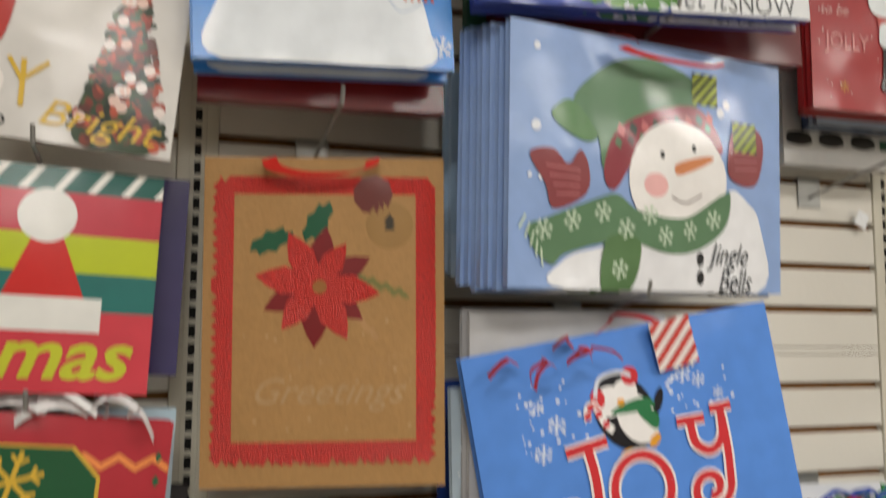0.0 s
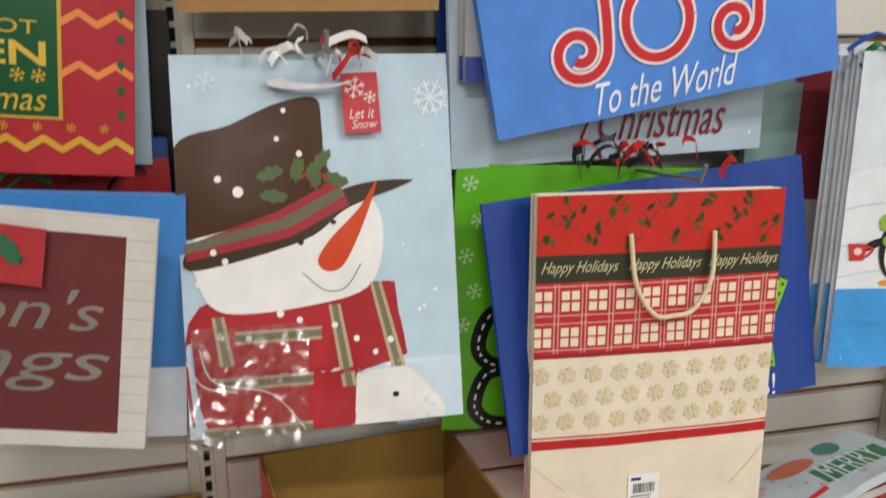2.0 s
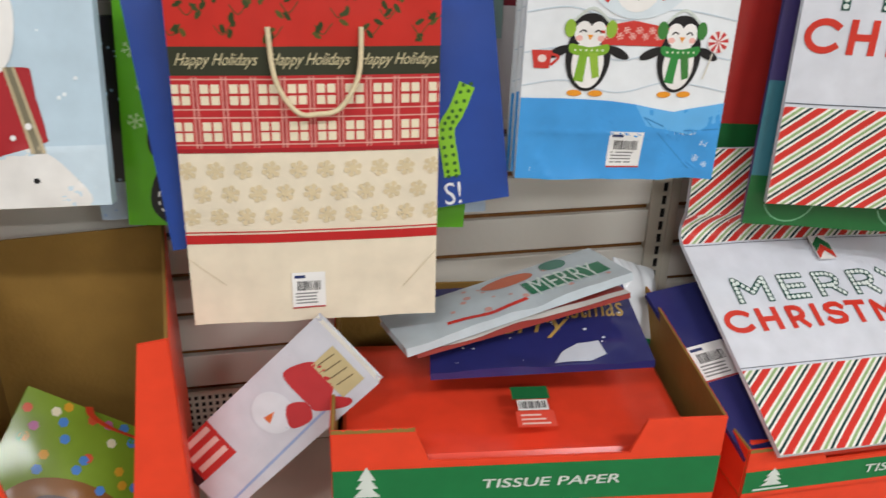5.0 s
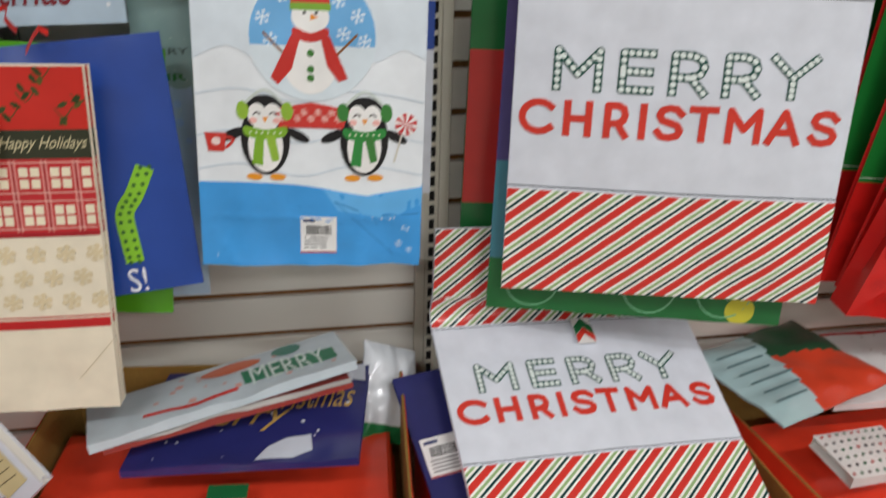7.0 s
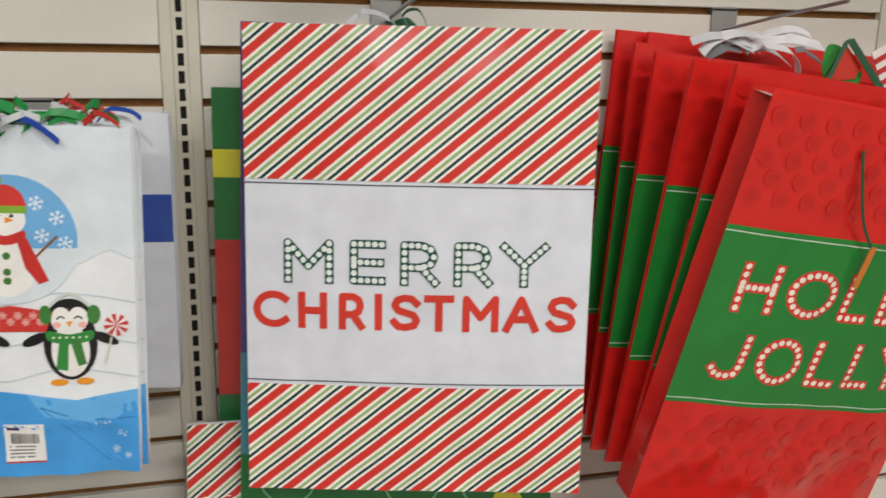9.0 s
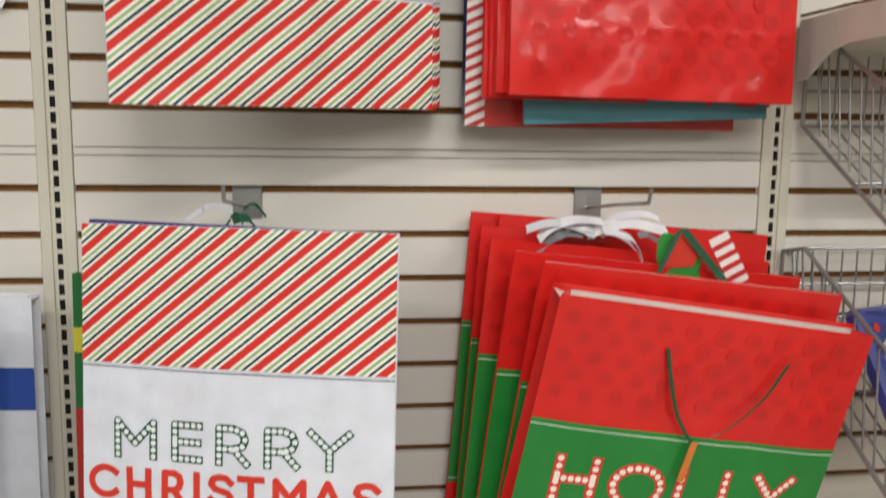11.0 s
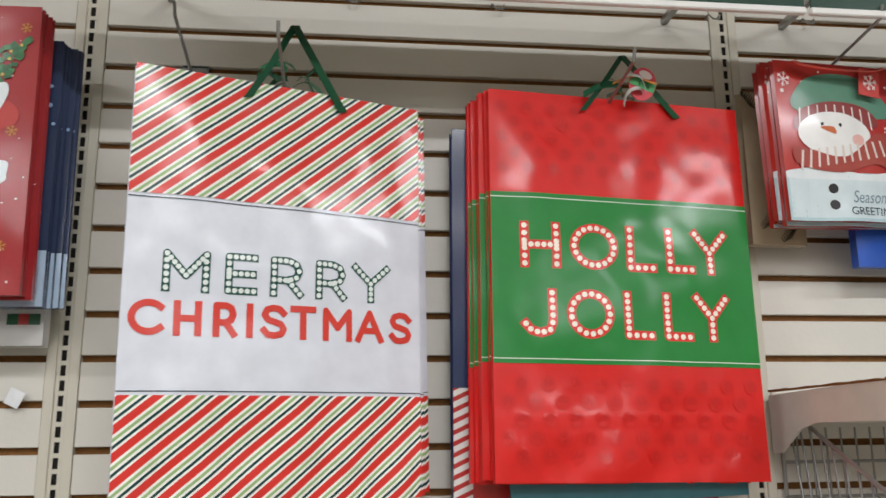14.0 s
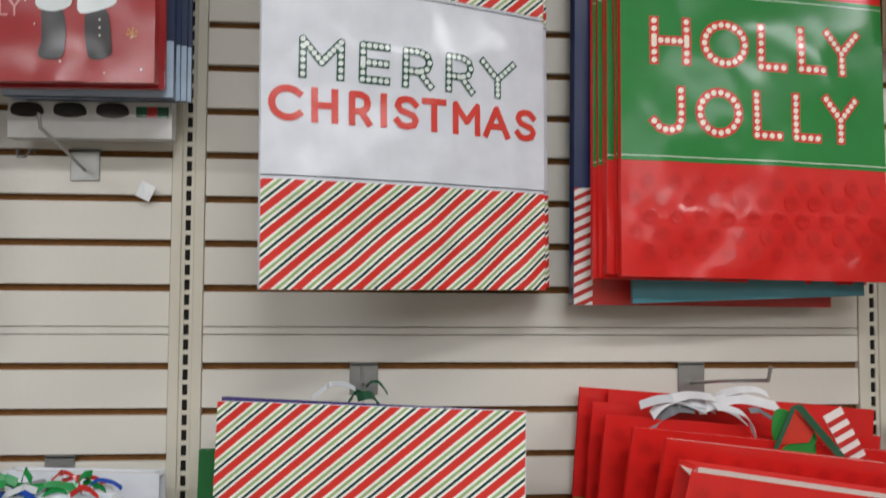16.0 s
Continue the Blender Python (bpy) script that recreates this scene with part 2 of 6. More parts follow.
STROKES = {
    "M": [[(0, 0), (0, 1), (0.5, 0.38), (1, 1), (1, 0)]], "E": [[(0.9, 0), (0, 0), (0, 1), (0.9, 1)], [(0, 0.5), (0.85, 0.5)]],
    "R": [[(0, 0), (0, 1), (0.55, 1), (0.85, 0.9), (0.95, 0.7), (0.85, 0.5), (0.55, 0.4), (0, 0.4)], [(0.55, 0.4), (1, 0)]],
    "Y": [[(0, 1), (0.5, 0.5), (1, 1)], [(0.5, 0.5), (0.5, 0)]], "H": [[(0, 0), (0, 1)], [(1, 0), (1, 1)], [(0, 0.5), (1, 0.5)]],
    "O": [[(0.5 + 0.5 * math.cos(k * math.pi / 12), 0.5 + 0.5 * math.sin(k * math.pi / 12)) for k in range(25)]],
    "L": [[(0, 1), (0, 0), (0.8, 0)]], "J": [[(0.9, 1), (0.9, 0.3), (0.8, 0.08), (0.5, 0), (0.2, 0.06), (0.02, 0.22)]],
    "C": [[(0.5 + 0.5 * math.cos(k * math.pi / 12), 0.5 + 0.5 * math.sin(k * math.pi / 12)) for k in range(3, 22)]],
    "I": [[(0.5, 0), (0.5, 1)]], "T": [[(0, 1), (1, 1)], [(0.5, 1), (0.5, 0)]], "A": [[(0, 0), (0.5, 1), (1, 0)], [(0.2, 0.33), (0.8, 0.33)]],
    "S": [[(0.95, 0.82), (0.75, 0.97), (0.45, 1), (0.15, 0.92), (0.05, 0.74), (0.2, 0.57), (0.5, 0.5), (0.82, 0.42), (0.96, 0.25), (0.85, 0.07), (0.5, 0), (0.2, 0.03), (0.02, 0.18)]],
}


class Art:
    """Flat coloured shapes in the bag's own measure: u across (0 to 1), v up (0 to 1), sizes in bag widths."""

    def __init__(self, w, h):
        self.w, self.h, self.items, self.k = w, h, [], w / h
        self.count, self.kind, self.gloss = 0, ("print", 0), 0.85

    def poly(self, pts, c, layer=1):
        if any(not (0 <= u <= 1 and 0 <= v <= 1) for u, v in pts):
            pts = clip(list(pts), 0, 0, 1, 1)
        if len(pts) >= 3:
            self.items.append((list(pts), c, layer, self.kind))

    def rect(self, u0, v0, u1, v1, c, layer=1):
        self.poly([(u0, v0), (u1, v0), (u1, v1), (u0, v1)], c, layer)

    def blob(self, pts, c, layer=1):
        self.poly(curve_loop(pts), c, layer)

    def ell(self, u, v, ru, rv, c, layer=1, turn=0.0, n=28):
        ct, st = math.cos(radians(turn)), math.sin(radians(turn))
        pts = []
        for i in range(n):
            a = 2 * math.pi * i / n
            x, y = ru * math.cos(a), rv * math.sin(a)
            pts.append((u + x * ct - y * st, v + (x * st + y * ct) * self.k))
        self.poly(pts, c, layer)

    def line(self, pts, wd, c, layer=1):
        """A stroke of even width, with round joints at sharp turns."""
        q = [Vector((u, v / self.k)) for u, v in pts]
        for i in range(len(q) - 1):
            d = q[i + 1] - q[i]
            if d.length < 1e-6:
                continue
            d.normalize()
            n = Vector((-d.y, d.x)) * wd / 2
            e = []
            for m, o in ((i, i - 1), (i + 1, i + 2)):
                k = n.copy()
                if 0 <= o < len(q):
                    d2 = (q[m] - q[o]) if o < m else (q[o] - q[m])
                    if d2.length > 1e-6:
                        d2.normalize()
                        if d.dot(d2) > 0.85:
                            k = Vector((-(d + d2).y, (d + d2).x)).normalized() * wd / 2
                        elif o > m:
                            self.ell(pts[m][0], pts[m][1], wd / 2, wd / 2, c, layer + 0.1, n=12)
                e.append(k)
            self.poly([(w.x, w.y * self.k) for w in (q[i] + e[0], q[i] - e[0], q[i + 1] - e[1], q[i + 1] + e[1])], c, layer)

    def stripes(self, u0, v0, u1, v1, angle, pattern, layer=2, start=0.0):
        """Parallel bands; pattern: rows of width (in bag widths, across the band) and colour, None for bare ground."""
        d = Vector((math.cos(radians(angle)), math.sin(radians(angle))))
        n = Vector((-d.y, d.x))
        mid = Vector(((u0 + u1) / 2, (v0 + v1) / 2 / self.k))
        reach = Vector((u1 - u0, (v1 - v0) / self.k)).length / 2 + 0.05
        s = -reach + start
        i = 0
        while s < reach:
            wd, c = pattern[i % len(pattern)]
            if c:
                q = [mid + n * s - d * reach, mid + n * s + d * reach, mid + n * (s + wd) + d * reach, mid + n * (s + wd) - d * reach]
                self.poly(clip([(w.x, w.y * self.k) for w in q], u0, v0, u1, v1), c, layer)
            s += wd
            i += 1

    def text(self, words, u, v, wd, ht, c, layer=3, shear=0.0, bold=0.0, turn=0.0):
        vs, groups = glyphs(words, shear, bold)
        was = self.kind
        ct, st = math.cos(radians(turn)), math.sin(radians(turn))
        pts = [(u + (x * wd * ct - y * ht * st), v + (x * wd * st + y * ht * ct) * self.k) for x, y in vs]
        for faces in groups:
            self.piece("letter")
            for f in faces:
                self.poly([pts[i] for i in f], c, layer)
        self.kind = was

    def piece(self, name):
        """What is drawn from here on is a printed piece of its own."""
        self.count += 1
        self.kind = (name, self.count)

    def strokes(self, words, spans, v0, v1, wd, c, layer, dot=None, big=0.31):
        """Upright letters drawn with even strokes between given sides; dot: colour of the round lights set along them."""
        was = self.kind
        v0, v1 = v0 + wd / 2 * self.k, v1 - wd / 2 * self.k
        for ch, (s0, s1) in zip(words, spans):
            self.piece("letter")
            xs = [x for path in STROKES[ch] for x, _ in path]
            lo, hi = min(xs), max(xs)
            for path in STROKES[ch]:
                pts = [((s0 + s1) / 2 if hi - lo < 0.01 else s0 + wd / 2 + (x - lo) / (hi - lo) * (s1 - s0 - wd), v0 + y * (v1 - v0)) for x, y in path]
                q = [Vector((a, b / self.k)) for a, b in pts]
                ends = list(q)
                if (q[0] - q[-1]).length > wd:
                    ends[0] = q[0] + (q[0] - q[1]).normalized() * wd * 0.48
                    ends[-1] = q[-1] + (q[-1] - q[-2]).normalized() * wd * 0.48
                self.line([(p.x, p.y * self.k) for p in ends], wd, c, layer)
                if dot:
                    runs = [[q[0]]]
                    for i in range(1, len(q)):
                        runs[-1].append(q[i])
                        if i + 1 < len(q) and (q[i] - q[i - 1]).angle(q[i + 1] - q[i], 0) > 0.7:
                            runs.append([q[i]])
                    for run in runs:
                        total = sum((b - a).length for a, b in zip(run, run[1:]))
                        m = max(1, round(total / (wd * 0.78)))
                        marks = [total * j / m for j in range(m + 1)]
                        if (run[0] - run[-1]).length < wd * 0.5:
                            marks.pop()
                        at = 0.0
                        for a, b in zip(run, run[1:]):
                            e = (b - a).length
                            while marks and marks[0] <= at + e + 1e-7:
                                p = a.lerp(b, min(1, (marks.pop(0) - at) / max(e, 1e-9)))
                                self.ell(p.x, p.y * self.k, wd * big, wd * big, dot, layer + 1, n=10)
                            at += e
        self.kind = was

    def flake(self, u, v, r, c, layer=2, wd=None, arms=6):
        was = self.kind
        self.piece("snowflake")
        wd = wd or r * 0.16
        for i in range(arms):
            a = 2 * math.pi * i / arms + 0.3
            du, dv = math.cos(a), math.sin(a) * self.k
            self.line([(u, v), (u + r * du, v + r * dv)], wd, c, layer)
            for s in (-1, 1):
                b = a + s * 0.9
                self.line([(u + 0.6 * r * du, v + 0.6 * r * dv), (u + 0.6 * r * du + 0.35 * r * math.cos(b), v + 0.6 * r * dv + 0.35 * r * math.sin(b) * self.k)], wd * 0.8, c, layer)
        self.kind = was

    def snow(self, n, u0, v0, u1, v1, r, c, layer, seed):
        rng = random.Random(seed)
        was, self.kind = self.kind, ("snow_speckle", 0)
        for _ in range(n):
            q = r * rng.uniform(0.4, 1.2)
            self.ell(rng.uniform(u0, u1), rng.uniform(v0, v1), q, q, c, layer, n=9)
        self.kind = was

    def barcode(self, u, v, wd, ht, tone="f2f2f0"):
        """A price sticker with bars and unreadable lines."""
        k = self.k
        was = self.kind
        self.piece("price_label")
        self.rect(u - wd / 2, v - ht / 2 * k, u + wd / 2, v + ht / 2 * k, tone, 4)
        rng = random.Random(7)
        self.kind = ("barcode", self.count)
        x = u - wd * 0.34
        while x < u + wd * 0.34:
            b = wd * rng.choice((0.02, 0.035, 0.05))
            self.rect(x, v, x + b, v + ht * 0.26 * k, "1a1a1a", 5)
            x += b + wd * rng.choice((0.02, 0.03))
        self.kind = ("fine_print", self.count)
        for j in range(4):
            self.rect(u - wd * 0.4, v - ht * (0.1 + 0.09 * j) * k, u + wd * rng.uniform(0.2, 0.4), v - ht * (0.06 + 0.09 * j) * k, "8a8a8a", 5)
        self.rect(u - wd / 2, v - ht * 0.5 * k, u + wd / 2, v - ht * 0.455 * k, "b8484a", 5)
        self.rect(u - wd * 0.42, v + ht * 0.34 * k, u - wd * 0.1, v + ht * 0.42 * k, "2a3a6a", 5)
        self.kind = was

    def build(self, bend, name, parent, label, fine=0.009):
        made = None
        groups = {}
        for q in self.items:
            groups.setdefault(q[3], []).append(q)
        for kind, items in groups.items():
            title = name if kind[0] == "print" else kind[0]
            ob = self.sheet(items, bend, title, parent, label if kind[0] == "print" else "", fine)
            if kind[0] in ("snow_speckle", "barcode", "fine_print", "striped_band", "dotted_band"):
                tagged(ob, kind="stuff")
            made = made or ob
        return made

    def sheet(self, items, bend, name, parent, label, fine):
        bm = bmesh.new()
        inks = []
        for n, (pts, c, layer, _) in enumerate(items):
            if c not in inks:
                inks.append(c)
            y = -0.0009 - 0.0002 * layer - 0.0000006 * (n % 150)
            vs = [bm.verts.new(((u - 0.5) * self.w, y, v * self.h)) for u, v in pts]
            f = bm.faces.new(vs)
            f.material_index = inks.index(c)
        bmesh.ops.triangulate(bm, faces=[f for f in bm.faces if len(f.verts) > 3])
        for _ in range(5):
            es = [e for e in bm.edges if e.calc_length() > fine * 1.5]
            if not es:
                break
            bmesh.ops.subdivide_edges(bm, edges=es, cuts=1)
            bmesh.ops.triangulate(bm, faces=[f for f in bm.faces if len(f.verts) > 3])
        for f in bm.faces:
            f.normal_update()
            if f.normal.y > 0:
                f.normal_flip()
        for v in bm.verts:
            v.co.y -= bend(v.co.x, v.co.z)
        return part(name, bm, [ink(c, 0.45, self.gloss) if isinstance(c, str) else c for c in inks], parent, label, True)


def bag(label, place, depth, colour, draw, bulge=0.006, wrinkle=0.0025, seed=0, behind=0, step=0.009, drift=0.002, name="gift_bag", group="hanging gift bags", print_label="printed picture", flat=False, slide=0.0, crush=0.0, gloss=0.85):
    """A paper gift bag. place: x, y, z, rx, ry, rz of the middle of the front's lower edge, width, height."""
    x, y, z, rx, ry, rz, w, h = place
    root = empty(name, pose(x, y, z, rx, ry, rz), label, "gift bag", group)

    def bend(a, b):
        u, v = a / w * 2, b / h
        s = bulge * (1 - u * u) * math.sin(math.pi * min(max(v, 0), 1)) if not flat else 0
        q = noise.noise(Vector((a * 11 + seed * 3.1, b * 9, seed))) + 0.3 * noise.noise(Vector((a * 22, b * 18 + seed, seed + 4.0)))
        low = 1.0 + 1.6 * max(0.0, 1 - v / 0.3)
        fold = 0.0
        if crush:
            ridge = 1 - 2.4 * abs(noise.noise(Vector((a * 13 + b * 5 + seed, b * 11 - a * 6, seed * 1.7))))
            fold = crush * ridge * max(0.0, 1 - v / 0.34) + 0.6 * crush * math.exp(-((v - 0.155) / 0.008) ** 2)
            for sd in (-1, 1):
                fold += 0.7 * crush * math.exp(-(((1 + sd * u) - (0.155 - v) * 2.2) / 0.035) ** 2) * (v < 0.16)
        return s + (wrinkle * q * low + fold) * (1 - abs(u) ** 6) * min(1, (1 - v) * 12)

    bm = bmesh.new()
    nx, nz = max(8, int(w / 0.011)), max(8, int(h / 0.011))
    grid = [[bm.verts.new((w * (i / nx - 0.5), -bend(w * (i / nx - 0.5), h * j / nz), h * j / nz)) for i in range(nx + 1)] for j in range(nz + 1)]
    for j in range(nz):
        for i in range(nx):
            bm.faces.new((grid[j][i], grid[j][i + 1], grid[j + 1][i + 1], grid[j + 1][i]))
    inset = min(0.03, depth * 0.45)
    rear = []
    for s in (0, 1):
        rear.append([])
        xs = w * (s - 0.5)
        sg = 1 if s else -1
        prev = None
        for j in range(nz + 1):
            zz = h * j / nz
            k = inset * min(1.0, j / nz * 3)
            row = [grid[j][s * nx], bm.verts.new((xs - sg * k, depth * 0.5, zz)), bm.verts.new((xs, depth, zz))]
            rear[s].append(row[2])
            if prev:
                for a in range(2):
                    q = (prev[a], prev[a + 1], row[a + 1], row[a])
                    bm.faces.new(q if s else q[::-1])
            prev = row
    for j in range(nz):
        bm.faces.new((rear[1][j], rear[0][j], rear[0][j + 1], rear[1][j + 1]))
    bm.faces.new([*(g for g in grid[0][::-1]), rear[0][0], rear[1][0]])
    rim = [bm.verts.new((w * a * 0.992, b, h - min(h * 0.025, depth * 0.16))) for a, b in ((-0.5, 0.001), (0.5, 0.001), (0.5, depth - 0.001), (-0.5, depth - 0.001))]
    f = bm.faces.new(rim)
    f.material_index = 1
    part("body", bm, [ink(colour, 0.45, gloss) if isinstance(colour, str) else colour, INSIDE], root, smooth=True)
    art = Art(w, h)
    art.gloss = gloss
    draw(art)
    art.build(bend, "print", root, print_label)
    rng = random.Random(seed)
    for i in range(behind):
        m = pose(x, y, z, rx, ry, rz) @ pose(rng.uniform(-1, 1) * drift * 2 + slide * (i + 1), 0.006 + max(depth, step) * (i + 1), rng.uniform(-1, 1) * drift * 3, 0, rng.uniform(-1, 1) * drift * 120, 0)
        copy_thing(root, m)
    root["w"], root["h"], root["d"] = w, h, depth
    return root


def hook(x, z, length=0.27, tip=0.02, label="zinc wire peg hook on the slatwall"):
    """A wire peg with a bent back plate that sits in a groove."""
    root = empty("peg_hook", pose(x, 0, z), label, "hook", "peg hooks")
    bm = bmesh.new()
    box(bm, -0.024, -0.004, -0.048, 0.024, -0.001, 0.006, 0.0008)
    box(bm, -0.024, -0.004, 0.001, 0.024, 0.008, 0.004)
    box(bm, -0.024, -0.0052, -0.012, 0.024, -0.0035, -0.010)
    part("back_plate", bm, STEEL, root)
    bm = bmesh.new()
    tube(bm, [(0, -0.003, -0.03), (0, -length * 0.5, -0.012), (0, -length, 0.004), (0, -length - 0.008, 0.004 + tip)], 0.0028, 8)
    part("rod", bm, CHROME, root)
    return root


def handle(root, u, drop, colour, wd=0.012, up=0.05, lean=0.0, cord=False, name="handle", label="", y=-0.004, vee=False):
    """Ribbon or cord handle from two holes near the top edge; drop below (minus) or up above the rim."""
    w, h = root["w"], root["h"]
    bm = bmesh.new()
    a, b = (u[0] - 0.5) * w, (u[1] - 0.5) * w
    m = (a + b) / 2 + lean
    z0 = h - drop
    if vee and up > 0:
        pts = [(a, y, z0), (a + (m - a) * 0.5, y + 0.006, z0 + up * 0.47), (m, y + 0.02, z0 + up), (m + (b - m) * 0.5, y + 0.006, z0 + up * 0.47), (b, y, z0)]
    elif vee:
        pts = curve_line([(a, y, z0), (a + (m - a) * 0.22, y - 0.006, z0 + up * 0.34), (a + (m - a) * 0.55, y - 0.010, z0 + up * 0.72), (m, y - 0.012, z0 + up)], 5) + curve_line([(m, y - 0.012, z0 + up), (m + (b - m) * 0.38, y - 0.010, z0 + up * 0.82), (m + (b - m) * 0.78, y - 0.006, z0 + up * 0.42), (b, y, z0)], 5)
    elif up < 0:
        pts = curve_line([(a, y, z0), (a + (m - a) * 0.12, y - 0.008, z0 + up * 0.6), (m - (m - a) * 0.45, y - 0.012, z0 + up * 0.97), (m, y - 0.012, z0 + up), (m + (b - m) * 0.5, y - 0.012, z0 + up * 0.93), (b - (b - m) * 0.08, y - 0.008, z0 + up * 0.55), (b, y, z0)], 6)
    else:
        pts = curve_line([(a, y, z0), (a + (m - a) * 0.5, y + 0.004, z0 + up * 0.62), (m, y + 0.03, z0 + up), (b + (m - b) * 0.5, y + 0.004, z0 + up * 0.62), (b, y, z0)], 6)
    if cord:
        tube(bm, pts, wd / 2, 8)
    else:
        ribbon(bm, pts, wd, 0.0005, (0.85, 0.25, 0.3))
    return part(name, bm, CORD if colour == "cord" else ink(colour, 0.35, 0.2), root, label, True)


def tag(root, u, v, wd, ht, colour, draw=None, turn=0.0, y=-0.014, label="", round_=False):
    """A card gift tag lying on the front."""
    w, h = root["w"], root["h"]
    bm = bmesh.new()
    if round_:
        bmesh.ops.create_cone(bm, cap_ends=True, segments=24, radius1=0.5, radius2=0.5, depth=0.0016, matrix=Matrix.Rotation(radians(90), 4, "X"))
        for p in bm.verts:
            p.co.x, p.co.z = p.co.x * wd, p.co.z * ht
    else:
        box(bm, -wd / 2, -0.0008, -ht / 2, wd / 2, 0.0008, ht / 2)
    ob = part("gift_tag", bm, ink(colour), root, label)
    ob.location = ((u - 0.5) * w, y, v * h)
    ob.rotation_euler = (0, radians(turn), 0)
    if draw:
        a = Art(wd, ht)
        draw(a)
        a.build(lambda p, q: 0.0011, "print", ob, "")
        for pr in ob.children:
            pr.location = (0, 0, -ht / 2)
    return ob


def bow(x, y, z, colours, n, spread, seed, label, length=0.05, wd=0.009):
    """A tangle of ribbon tails and curled ties above a row of bags."""
    rng = random.Random(seed)
    root = empty("ribbon_bunch", pose(x, y, z), label, "ribbon", "ribbon bunches")
    for i in range(n):
        bm = bmesh.new()
        c = colours[i % len(colours)]
        px = rng.uniform(-spread, spread)
        a = rng.uniform(0, 2 * math.pi)
        l = length * rng.uniform(0.6, 1.4)
        pts = [(px, rng.uniform(-0.03, 0.03), rng.uniform(-0.01, 0.015))]
        for k in range(1, 5):
            pts.append((px + l * k / 4 * math.cos(a) + rng.uniform(-1, 1) * 0.006, pts[0][1] - 0.012 * k / 4 + rng.uniform(-1, 1) * 0.008, pts[0][2] + 0.012 * math.sin(k / 4 * 3.1) - 0.012 * (k / 4) ** 2 + 0.3 * l * k / 4 * math.sin(a)))
        ribbon(bm, curve_line(pts, 4), wd * rng.uniform(0.5, 1.3), 0.0004, (rng.uniform(-0.3, 0.3), rng.uniform(0.2, 1), rng.uniform(0.4, 1)))
        part("ribbon_tail", bm, ink(c, 0.3, 0.3), root, "", True)
    return root


def leaf(a, u, v, r, turn, c, layer):
    """A holly leaf with points."""
    pts = []
    ct, st = math.cos(radians(turn)), math.sin(radians(turn))
    for i in range(16):
        t = 2 * math.pi * i / 16
        q = r * (1.0 if i % 2 == 0 else 0.72)
        x, y = q * math.cos(t), 0.5 * q * math.sin(t)
        pts.append((u + x * ct - y * st, v + (x * st + y * ct) * a.k))
    a.poly(pts, c, layer)


# ---------------------------------------------------------------- pictures on the bags
RED, LIME, TEAL, WHITE = "d8352c", "9dba80", "10403f", "dde1ea"
STRIPE = [(0.0225, RED), (0.0072, None), (0.0082, TEAL), (0.0078, None), (0.0088, LIME), (0.0080, None)]


MERRY_AT = ((0.112, 0.257), (0.302, 0.408), (0.448, 0.562), (0.602, 0.716), (0.735, 0.878))
CHRISTMAS_AT = ((0.020, 0.126), (0.153, 0.238), (0.272, 0.348), (0.376, 0.398), (0.422, 0.509), (0.519, 0.607), (0.631, 0.737), (0.750, 0.855), (0.877, 0.965))
HOLLY_AT = ((0.103, 0.252), (0.284, 0.469), (0.498, 0.616), (0.650, 0.768), (0.757, 0.908))
JOLLY_AT = ((0.100, 0.231), (0.265, 0.440), (0.475, 0.593), (0.627, 0.744), (0.744, 0.895))


def art_merry(a, low=0.240, high=0.690):
    for v0, v1 in ((0.0, low), (high, 1.0)):
        a.piece("striped_band")
        a.rect(0, v0, 1, v1, "faf7f0", 0)
        a.stripes(0, v0, 1, v1, 40, STRIPE, 2.6)
    for v in (low + 0.0085, high - 0.0085):
        a.piece("rule")
        a.rect(0, v - 0.0012, 1, v + 0.0012, "4a5560", 2)
    a.strokes("MERRY", MERRY_AT, 0.467, 0.563, 0.0255, "1f5148", 2, "e4ece8", 0.34)
    a.strokes("CHRISTMAS", CHRISTMAS_AT, 0.369, 0.449, 0.0215, "d63a2c", 2)


def art_holly(a):
    a.piece("green_band")
    a.rect(0, 0.281, 1, 0.717, "1c8034", 1)
    for v0, v1 in ((0, 0.29), (0.72, 1)):
        a.piece("dotted_band")
        for j in range(24):
            for i in range(10):
                u, v = (i + 0.5 + 0.5 * (j % 2)) / 10.5, 0.02 + j * 0.0425
                if v0 + 0.025 < v < v1 - 0.02 and u < 0.97:
                    a.ell(u, v, 0.029, 0.029, "d0201c", 1.2, n=12)
                    a.ell(u, v, 0.019, 0.019, "c51d1b", 1.3, n=12)
    for v in (0.2925, 0.704):
        a.piece("rule")
        a.rect(0, v - 0.0011, 1, v + 0.0011, "dfeadb", 2)
    a.strokes("HOLLY", HOLLY_AT, 0.519, 0.641, 0.033, "d8342c", 2, "f6ecdc")
    a.strokes("JOLLY", JOLLY_AT, 0.344, 0.469, 0.033, "d8342c", 2, "f6ecdc")


GLITTER = mat("red_glitter", srgb("c8281f"), 0.35, 0.45, 500, 0.5, 500, 0, 0.4)


